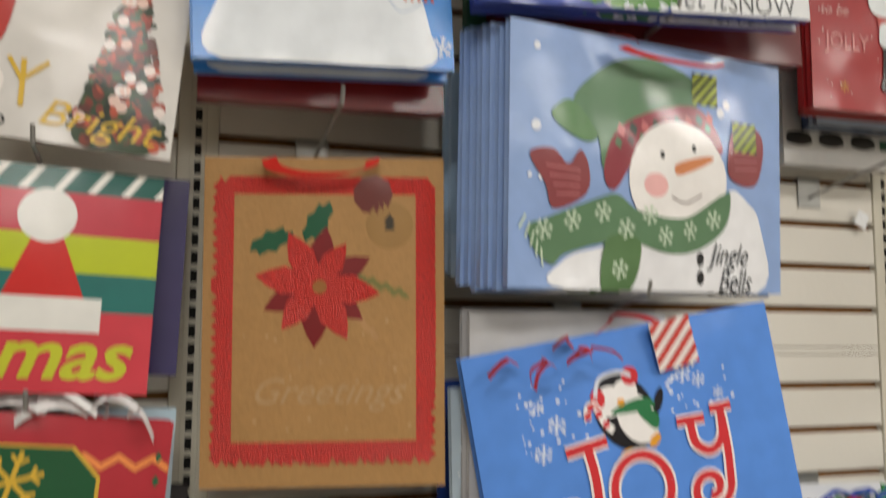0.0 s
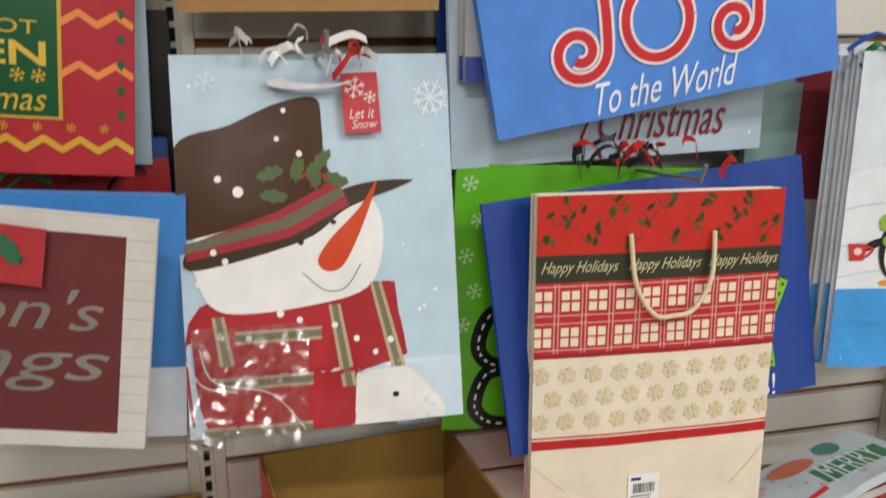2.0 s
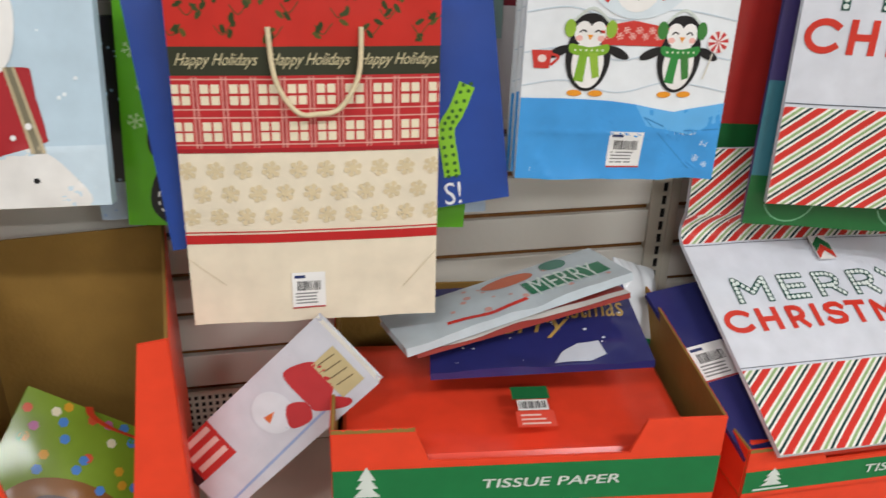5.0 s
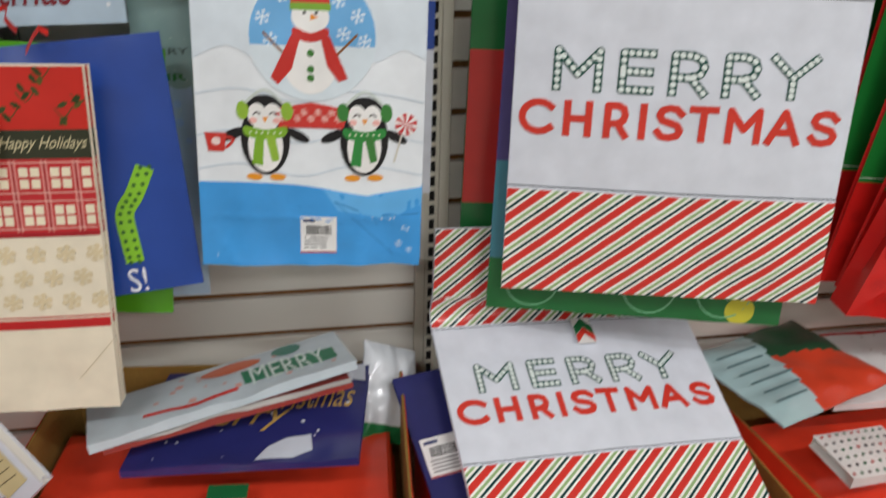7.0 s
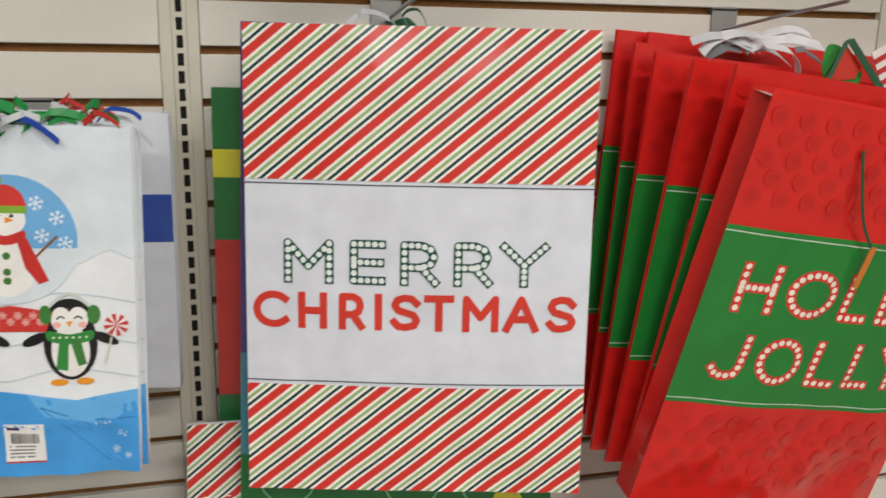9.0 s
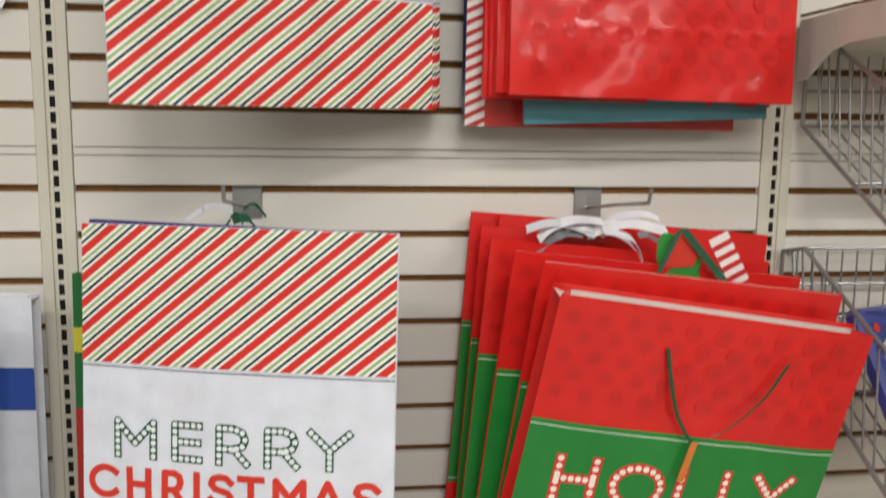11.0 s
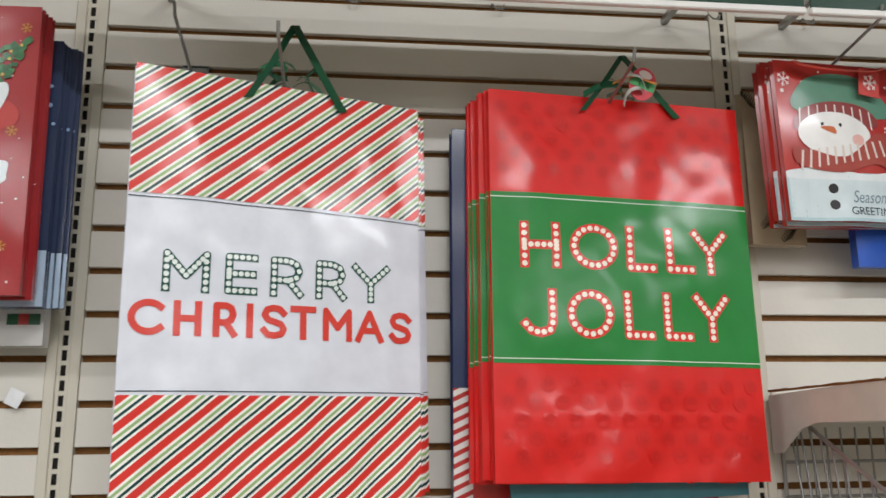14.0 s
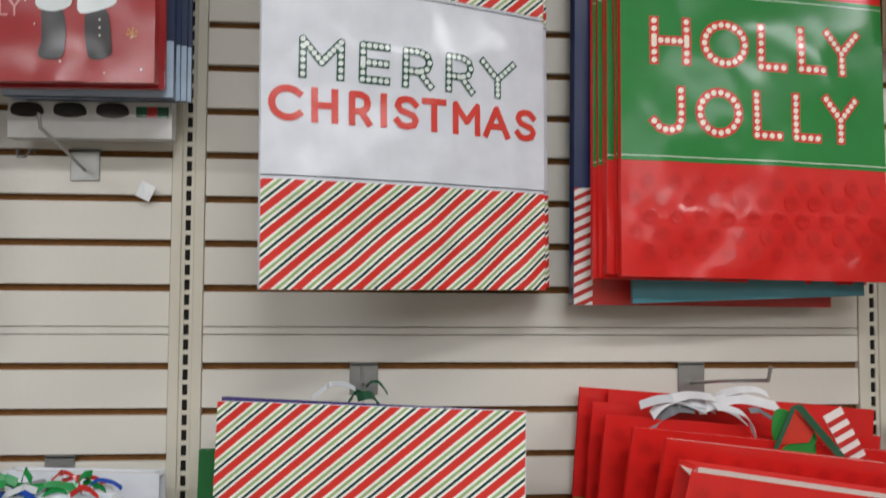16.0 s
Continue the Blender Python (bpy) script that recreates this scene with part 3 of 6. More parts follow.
def art_brown(a):
    teeth = []
    n = 24
    for side in range(4):
        for i in range(n * 2):
            t = i / (2 * n)
            e = 0.035 if i % 2 else 0.062
            if side == 0:
                teeth.append((0.05 + t * 0.9, 0.064 + (e - 0.035) * 0.85))
            elif side == 1:
                teeth.append((1 - e, 0.075 + t * 0.85))
            elif side == 2:
                teeth.append((0.95 - t * 0.9, 0.94 - (e - 0.035) * 0.85))
            else:
                teeth.append((e, 0.925 - t * 0.85))
    a.poly(teeth, GLITTER, 1)
    a.rect(0.125, 0.135, 0.88, 0.885, KRAFT, 2)
    leaf(a, 0.28, 0.74, 0.10, 25, "1f5a40", 3)
    leaf(a, 0.47, 0.80, 0.10, 60, "1f5a40", 3)
    for i, (c, tips) in enumerate((("7d2226", ((0.507, 0.785), (0.69, 0.69), (0.459, 0.415), (0.25, 0.53), (0.40, 0.73), (0.66, 0.50))), (GLITTER, ((0.35, 0.767), (0.59, 0.733), (0.73, 0.579), (0.595, 0.44), (0.325, 0.47), (0.215, 0.634))))):
        for tu, tv in tips:
            d = Vector((tu - 0.466, (tv - 0.606) / a.k))
            n = Vector((-d.y, d.x)) * 0.23
            q = [Vector((0, 0)), d * 0.28 + n * 0.8, d * 0.55 + n, d * 0.8 + n * 0.55, d, d * 0.8 - n * 0.55, d * 0.55 - n, d * 0.28 - n * 0.8]
            a.poly([(0.466 + w.x, 0.606 + w.y * a.k) for w in q], c, 4 + i)
    a.ell(0.48, 0.60, 0.03, 0.03, "a06a3a", 6)
    for k in range(7):
        leaf(a, 0.66 + 0.028 * k, 0.625 - 0.008 * k, 0.03, -40 + 80 * (k % 2), "7d7a48", 3)
    for k in range(5):
        leaf(a, 0.62 + 0.022 * k, 0.52 - 0.017 * k, 0.028, -70 + 70 * (k % 2), "b98f62", 3)
    a.text("SEASONS", 0.60, 0.375, 0.46, 0.055, "b28a5c", 4)
    a.text("Greetings", 0.53, 0.275, 0.62, 0.14, "b99870", 4, 0.45)
    a.snow(26, 0.15, 0.15, 0.86, 0.5, 0.008, "bd9a70", 3, 3)
    a.ell(0.77, 0.79, 0.10, 0.10, "a17b49", 3)
    a.ell(0.70, 0.885, 0.085, 0.085, "6d2f2a", 3, n=9)
    for j in range(3):
        a.poly([(0.745, 0.775 + 0.013 * j), (0.795, 0.775 + 0.013 * j), (0.77, 0.80 + 0.013 * j)], "3a3326", 4)


def spiral(u, v, r, turns, start, k, n=30, sgn=1):
    return [(u + r * (1 - 0.72 * i / n) * math.cos(start + sgn * turns * 2 * math.pi * i / n), v + r * (1 - 0.72 * i / n) * math.sin(start + sgn * turns * 2 * math.pi * i / n) * k) for i in range(n + 1)]


def art_joy(a):
    k = a.k
    first = len(a.items)
    for u, v, r in ((0.29, 0.73, 0.03), (0.235, 0.62, 0.03), (0.245, 0.82, 0.02), (0.77, 0.80, 0.025), (0.72, 0.84, 0.03), (0.83, 0.72, 0.02)):
        a.flake(u, v, r, "dfe9f8", 2)
    a.snow(34, 0.18, 0.6, 0.40, 0.92, 0.006, "e6eefa", 2, 8)
    a.snow(24, 0.66, 0.66, 0.88, 0.95, 0.006, "e6eefa", 2, 9)
    bird = len(a.items)
    a.ell(0.50, 0.74, 0.115, 0.15, "1b1a20", 3, 28)
    a.ell(0.545, 0.695, 0.075, 0.10, "f1efee", 4, 28)
    a.ell(0.445, 0.81, 0.062, 0.055, "f1efee", 4, 10)
    a.ell(0.515, 0.845, 0.05, 0.045, "f1efee", 4, 10)
    a.ell(0.40, 0.835, 0.03, 0.035, "d3353c", 5)
    a.ell(0.545, 0.92, 0.034, 0.034, "d3353c", 5)
    a.line(curve_line([(0.385, 0.82), (0.42, 0.93), (0.5, 0.95), (0.55, 0.92)]), 0.016, "d8dde8", 5)
    a.blob([(0.44, 0.75), (0.52, 0.79), (0.60, 0.79), (0.62, 0.74), (0.53, 0.73)], "2c7a4d", 5)
    a.blob([(0.57, 0.76), (0.63, 0.69), (0.61, 0.62), (0.55, 0.72)], "2c7a4d", 5)
    a.ell(0.49, 0.795, 0.016, 0.012, "e8a33c", 6)
    a.line(curve_line([(0.345, 0.74), (0.355, 0.80), (0.385, 0.80), (0.41, 0.71), (0.44, 0.66)]), 0.03, "f1efee", 5)
    for i, p in enumerate(((0.348, 0.76), (0.365, 0.80), (0.393, 0.76), (0.415, 0.70))):
        a.ell(p[0], p[1], 0.016, 0.012, "d3353c", 6, 30)
    a.ell(0.48, 0.52, 0.035, 0.02, "e8a33c", 4, 15)
    a.ell(0.60, 0.565, 0.03, 0.018, "e8a33c", 4, 40)
    a.ell(0.64, 0.76, 0.018, 0.05, "1b1a20", 4, -25)
    a.items[bird:] = [([(0.51 + (u - 0.50) * 0.80, 0.725 + (v - 0.74) * 0.86) for u, v in pts], c, l, kd) for pts, c, l, kd in a.items[bird:]]
    a.items[first:] = [([(0.5 + (u - 0.5) * 0.95 - 0.035 - 0.03 * (1 - u), v * 0.93 - 0.015) for u, v in pts], c, l, kd) for pts, c, l, kd in a.items[first:]]
    for wd, c, l in ((0.040, "efe6e4", 7), (0.025, "d3353c", 8)):
        a.piece("letter")
        a.line([(0.255, 0.545), (0.385, 0.562)], wd, c, l)
        a.line(curve_line([(0.322, 0.55), (0.330, 0.43), (0.328, 0.30)]) + spiral(0.247, 0.268, 0.08, 1.35, 0.1, k, sgn=-1), wd, c, l)
        a.piece("letter")
        a.line([(0.471 + 0.09 * math.cos(t / 16 * math.pi), 0.335 + 0.098 * k * math.sin(t / 16 * math.pi)) for t in range(33)], wd, c, l)
        a.piece("letter")
        a.line([(0.615, 0.572), (0.708, 0.565)], wd * 0.9, c, l)
        a.line([(0.732, 0.595), (0.806, 0.594)], wd * 0.9, c, l)
        a.line(curve_line([(0.66, 0.565), (0.665, 0.47), (0.71, 0.425), (0.755, 0.47), (0.768, 0.59)]), wd, c, l)
        a.line(curve_line([(0.768, 0.56), (0.768, 0.42), (0.762, 0.30)]) + spiral(0.69, 0.268, 0.072, 1.3, 0.1, k, sgn=-1), wd, c, l)
    a.piece("print")
    a.text("To the World", 0.488, 0.085, 0.42, 0.085, "f3f5fa", 3, 0.45, turn=1)


def art_jingle(a):
    a.snow(14, 0.04, 0.05, 0.97, 0.97, 0.014, "e9eef7", 1.5, 4)
    a.blob([(0.22, 0.0), (0.22, 0.11), (0.34, 0.16), (0.48, 0.14), (0.71, 0.18), (0.80, 0.42), (0.89, 0.38), (0.94, 0.29), (0.93, 0.0)], "eceef2", 2)
    a.blob([(0.24, 0.72), (0.36, 0.88), (0.48, 0.93), (0.58, 0.92), (0.68, 0.86), (0.66, 0.72), (0.41, 0.62), (0.34, 0.47), (0.32, 0.60)], "5a8260", 3)
    a.blob([(0.17, 0.67), (0.24, 0.72), (0.32, 0.60), (0.28, 0.565), (0.20, 0.61)], "5f8a5c", 3.4)
    a.blob([(0.34, 0.46), (0.39, 0.63), (0.54, 0.73), (0.69, 0.76), (0.77, 0.66), (0.77, 0.57), (0.62, 0.60), (0.47, 0.55), (0.38, 0.39)], "8f3440", 4)
    for i in range(9):
        a.ell(0.40 + i * 0.042, 0.625 + 0.012 * i, 0.016, 0.022, "34433c" if i % 2 else "c46a6c", 5, 20, 4)
        a.ell(0.39 + i * 0.042, 0.575 + 0.013 * i, 0.014, 0.018, "52302f" if i % 2 else "5e7a5c", 5, 20, 4)
    a.ell(0.61, 0.45, 0.185, 0.175, "f2f0ee", 6, 8)
    a.ell(0.52, 0.42, 0.045, 0.035, "eeb7b6", 7)
    a.blob([(0.60, 0.515), (0.72, 0.56), (0.735, 0.54), (0.61, 0.47)], "d98a5c", 8)
    for u, v in ((0.545, 0.545), (0.665, 0.585)):
        a.ell(u, v, 0.009, 0.012, "20201f", 8, n=10)
    a.line(curve_line([(0.58, 0.38), (0.64, 0.36), (0.70, 0.40)]), 0.005, "6d5a56", 8)
    sc = "5f8463"
    a.blob([(0.10, 0.23), (0.15, 0.26), (0.32, 0.35), (0.39, 0.37), (0.47, 0.31), (0.64, 0.30), (0.77, 0.40), (0.81, 0.41), (0.80, 0.28), (0.71, 0.18), (0.58, 0.15), (0.44, 0.19), (0.34, 0.18), (0.22, 0.13), (0.18, 0.09), (0.12, 0.15)], sc, 8)
    a.blob([(0.36, 0.20), (0.47, 0.19), (0.44, 0.0), (0.34, 0.0)], "587c50", 9)
    for u, v in ((0.15, 0.22), (0.24, 0.26), (0.34, 0.30), (0.42, 0.24), (0.50, 0.30), (0.56, 0.22), (0.66, 0.25), (0.75, 0.30), (0.40, 0.08)):
        a.flake(u, v, 0.03, "c9dcc4", 10)
    for s in range(5):
        a.line([(0.09 + 0.014 * s, 0.27 - 0.03 * s), (0.07 + 0.02 * s, 0.22 - 0.034 * s)], 0.006, "c9dcc4", 10)
    a.blob([(0.10, 0.50), (0.17, 0.525), (0.22, 0.47), (0.26, 0.53), (0.29, 0.46), (0.28, 0.36), (0.18, 0.30), (0.15, 0.39)], "8f4449", 4)
    a.blob([(0.81, 0.61), (0.85, 0.71), (0.94, 0.70), (0.96, 0.61), (0.92, 0.46), (0.81, 0.48)], "8f4449", 4)
    for i in range(4):
        a.line([(0.15 + 0.012 * i, 0.46 - 0.035 * i), (0.26, 0.45 - 0.03 * i)], 0.006, "b56c6f", 5)
        a.line([(0.83, 0.52 + 0.035 * i), (0.93, 0.53 + 0.035 * i)], 0.006, "b56c6f", 5)
    for u, v in ((0.72, 0.84), (0.88, 0.66)):
        a.rect(u - 0.05, v - 0.065, u + 0.05, v + 0.065, "a9b944", 6)
        a.stripes(u - 0.05, v - 0.065, u + 0.05, v + 0.065, 45, [(0.012, "2d3327"), (0.013, None)], 7)
    a.ell(0.705, 0.135, 0.014, 0.022, "24262a", 9, n=8)
    a.ell(0.705, 0.06, 0.014, 0.022, "24262a", 9, n=8)
    a.text("Jingle", 0.81, 0.145, 0.16, 0.085, "3c4148", 10, 0.35)
    a.text("Bells", 0.84, 0.05, 0.13, 0.07, "3c4148", 10, 0.35)
    a.items = [([(max(0.0, u - 0.04), v) for u, v in p], c, l, kd) for p, c, l, kd in a.items]


def art_bluesnow(a):
    a.blob([(0.1, 0.0), (0.08, 0.18), (0.25, 0.38), (0.5, 0.42), (0.8, 0.35), (0.9, 0.15), (0.86, 0.0)], "e4ebf2", 1)
    a.blob([(0.3, 0.35), (0.3, 0.7), (0.5, 0.85), (0.7, 0.7), (0.7, 0.4)], "eef1f4", 2)
    a.rect(0.33, 0.30, 0.54, 0.55, "5aa12c", 3)
    a.rect(0.42, 0.30, 0.45, 0.55, "e6ecd8", 4)
    for i in range(10):
        a.ell(0.345 + 0.04 * (i % 5), 0.33 + 0.09 * (i // 5), 0.008, 0.008, "dff0c0", 4, n=8)
    a.rect(0.78, 0.30, 0.92, 0.6, "c84a2e", 3)
    for i in range(5):
        a.line([(0.80 + 0.028 * i, 0.30), (0.805 + 0.028 * i, 0.24)], 0.012, "c84a2e", 3)
    a.flake(0.95, 0.08, 0.045, "dfe9f5", 2)
    a.line(curve_line([(0.7, 0.3), (0.78, 0.2), (0.88, 0.24)]), 0.006, "b9c8dc", 3)


def art_topper(a):
    a.snow(30, 0.03, 0.03, 0.97, 0.97, 0.007, "eaf2f6", 1.4, 5)
    a.flake(0.93, 0.88, 0.07, "e8f0f5", 1.5, 0.008, 8)
    a.flake(0.12, 0.93, 0.04, "d6e4ee", 1.5)
    a.rect(0.0, 0.0, 1, 0.17, "c9dbe6", 1)
    a.blob([(0.45, 0.02), (0.42, 0.10), (0.55, 0.15), (0.74, 0.165), (0.86, 0.10), (0.92, 0.0), (0.6, -0.02)], "e8e6e2", 2)
    a.ell(0.77, 0.09, 0.013, 0.011, "222222", 3, n=10)
    a.blob([(0.02, 0.30), (0.0, 0.16), (0.02, 0.05), (0.06, 0.36), (0.72, 0.40), (0.78, 0.36), (0.82, 0.22), (0.80, 0.19), (0.6, 0.14), (0.58, 0.0), (0.1, 0.0)], "a92a30", 3)
    a.poly([(0.16, 0.34), (0.55, 0.34), (0.50, 0.10), (0.46, 0.0), (0.06, 0.0), (0.10, 0.16)], "b22c33", 4)
    for v, w0, w1 in ((0.255, 0.18, 0.50), (0.135, 0.10, 0.46), (0.005, 0.05, 0.45)):
        a.rect(w0, v, w1, v + 0.034, "b9a988", 5)
        a.rect(w0, v + 0.008, w1, v + 0.026, "7d7660", 6)
    for u0, u1, v0, v1 in ((0.10, 0.15, 0.2, 0.33), (0.53, 0.60, 0.12, 0.345), (0.69, 0.79, 0.165, 0.40)):
        a.poly([(u0, v1), (u0 + 0.045, v1), (u1 + 0.025, v0), (u1 - 0.03, v0)], "b9a988", 5)
        a.poly([(u0 + 0.012, v1), (u0 + 0.033, v1), (u1 + 0.01, v0), (u1 - 0.015, v0)], "7d7660", 6)
    a.blob([(0.06, 0.42), (0.04, 0.52), (0.20, 0.60), (0.55, 0.66), (0.72, 0.62), (0.75, 0.50), (0.68, 0.385), (0.45, 0.345), (0.2, 0.335), (0.10, 0.36)], "ecebe8", 5)
    a.blob([(0.02, 0.50), (0.06, 0.455), (0.45, 0.52), (0.62, 0.60), (0.85, 0.66), (0.86, 0.672), (0.70, 0.668), (0.5, 0.63), (0.1, 0.53)], "41301f", 7)
    a.poly([(0.015, 0.52), (0.025, 0.48), (0.40, 0.53), (0.63, 0.61), (0.585, 0.68), (0.36, 0.60)], "a33138", 8)
    a.poly([(0.018, 0.525), (0.022, 0.50), (0.40, 0.555), (0.615, 0.635), (0.60, 0.66), (0.37, 0.58)], "6d6a52", 9)
    a.blob([(0.0, 0.56), (0.0, 0.775), (0.2, 0.83), (0.38, 0.885), (0.525, 0.895), (0.535, 0.80), (0.555, 0.70), (0.57, 0.675), (0.36, 0.60), (0.1, 0.545)], "482c16", 7.5)
    for u, v, t in ((0.34, 0.70, 20), (0.35, 0.64, -10), (0.44, 0.71, 80), (0.53, 0.73, 50), (0.58, 0.68, -20), (0.50, 0.69, 100)):
        leaf(a, u, v, 0.055, t, "55683d", 10)
    a.snow(6, 0.42, 0.66, 0.55, 0.71, 0.009, "a63427", 11, 2)
    a.blob([(0.74, 0.675), (0.665, 0.60), (0.55, 0.52), (0.50, 0.465), (0.535, 0.435), (0.60, 0.455), (0.685, 0.57)], "d2481f", 11)
    a.ell(0.44, 0.515, 0.011, 0.009, "2a2320", 9, n=10)
    a.ell(0.565, 0.565, 0.011, 0.009, "2a2320", 9, n=10)
    a.line(curve_line([(0.44, 0.435), (0.52, 0.385), (0.60, 0.39), (0.66, 0.45)]), 0.004, "8a7d76", 9)
    for u, v, r in ((0.22, 0.655, 0.02), (0.15, 0.69, 0.013), (0.40, 0.865, 0.01), (0.37, 0.79, 0.01), (0.45, 0.75, 0.012), (0.12, 0.50, 0.012), (0.30, 0.465, 0.012), (0.16, 0.475, 0.012), (0.06, 0.42, 0.012), (0.35, 0.33, 0.014), (0.42, 0.31, 0.012), (0.23, 0.27, 0.012), (0.55, 0.29, 0.012), (0.25, 0.11, 0.012), (0.63, 0.25, 0.012), (0.76, 0.24, 0.013), (0.70, 0.21, 0.011)):
        a.ell(u, v, r, r, "f0eeec", 12, n=10)
    a.line(curve_line([(0.0, 0.22), (0.06, 0.15), (0.18, 0.13)]), 0.006, "e8e4e2", 12)
    a.line(curve_line([(0.05, 0.25), (0.10, 0.16), (0.3, 0.12), (0.42, 0.02)]), 0.005, "e8e4e2", 12)
    a.items = [([(u * 0.965, max(0.0, v - 0.014)) for u, v in p], c, l, kd) if l > 2.5 else (p, c, l, kd) for p, c, l, kd in a.items]


def art_happy(a):
    a.piece("holly_band")
    a.rect(0, 0.836, 1, 1.0, "c63027", 1)
    rng = random.Random(12)
    for i in range(17):
        u = 0.02 + i * 0.06
        v = 0.865 + 0.05 * (i % 3) + rng.uniform(-0.01, 0.01)
        a.line(curve_line([(u - 0.03, v + 0.025), (u, v), (u + 0.035, v + 0.03)]), 0.004, "4e4a26", 2)
        for _ in range(3):
            leaf(a, min(0.98, max(0.02, u + rng.uniform(-0.035, 0.04))), min(0.988, max(0.85, v + rng.uniform(-0.02, 0.04))), 0.021, rng.uniform(20, 160), rng.choice(("3f4a26", "5a5527", "34401f")), 3)
    a.piece("lettered_band")
    a.rect(0, 0.758, 1, 0.836, "373a2b", 1)
    for u in (0.17, 0.51, 0.84):
        a.text("Happy Holidays", u, 0.797, 0.30, 0.058, "cfc39c", 3, 0.5)
    a.piece("plaid_band")
    a.rect(0, 0.552, 1, 0.758, "bf2f33", 1)
    for v in (0.722, 0.690, 0.617, 0.587):
        for i in range(10):
            u = 0.03 + i * 0.107
            for du in (-0.0195, 0.0195):
                a.rect(u + du - 0.0155, v - 0.0125, u + du + 0.0155, v + 0.0125, "ebdfc4", 2)
    for i in range(10):
        u = 0.03 + i * 0.107
        for du, c in ((-0.046, "d98f86"), (0.046, "d98f86"), (0.0535, "a3262c")):
            a.rect(u + du - 0.0035, 0.555, u + du + 0.0035, 0.755, c, 1.6)
    for v in (0.748, 0.665, 0.642, 0.565):
        a.rect(0, v - 0.0018, 1, v + 0.0018, "dba79a", 1.8)
    a.piece("print")
    a.rect(0, 0.541, 1, 0.553, "a3262c", 2)
    for j, v in enumerate((0.49, 0.42, 0.35)):
        for i in range(10):
            u = 0.03 + i * 0.105 + 0.05 * (j % 2)
            if u < 0.98:
                a.flake(u, v, 0.036, "dccba6", 2, 0.012)
    a.rect(0, 0.266, 1, 0.294, "c02a2b", 2)
    a.rect(0, 0.300, 1, 0.304, "c02a2b", 2)
    a.line([(0.0, 0.22), (0.14, 0.13)], 0.003, "cfc3a6", 2)
    a.line([(1.0, 0.22), (0.86, 0.10)], 0.003, "cfc3a6", 2)
    a.barcode(0.47, 0.105, 0.135, 0.165)


def art_green(a):
    for i in range(5):
        a.flake(0.04 + 0.03 * (i % 2), 0.93 - 0.13 * i, 0.024, "b9dc98", 2)
    for v in (0.33, 0.10):
        a.line(curve_line([(0.20, v + 0.14), (0.12, v + 0.12), (0.09, v), (0.13, v - 0.07), (0.22, v - 0.09)]), 0.045, "15181a", 2)
        pts = curve_line([(0.20, v + 0.14), (0.12, v + 0.12), (0.09, v), (0.13, v - 0.07), (0.22, v - 0.09)])
        for p, q in list(zip(pts, pts[1:]))[::2]:
            a.line([p, q], 0.006, "e8e8e2", 3)


def art_navy(a):
    pts = curve_line([(0.90, 0.50), (0.86, 0.40), (0.825, 0.33), (0.825, 0.22), (0.828, 0.13)])
    a.line(pts, 0.05, "86c22c", 2)
    for p in pts[::2]:
        for d in (-0.012, 0.012):
            a.ell(p[0] + d, p[1], 0.006, 0.006, "2f5f22", 3, n=8)
    a.text("S!", 0.825, 0.055, 0.05, 0.07, "e9ecf2", 3)


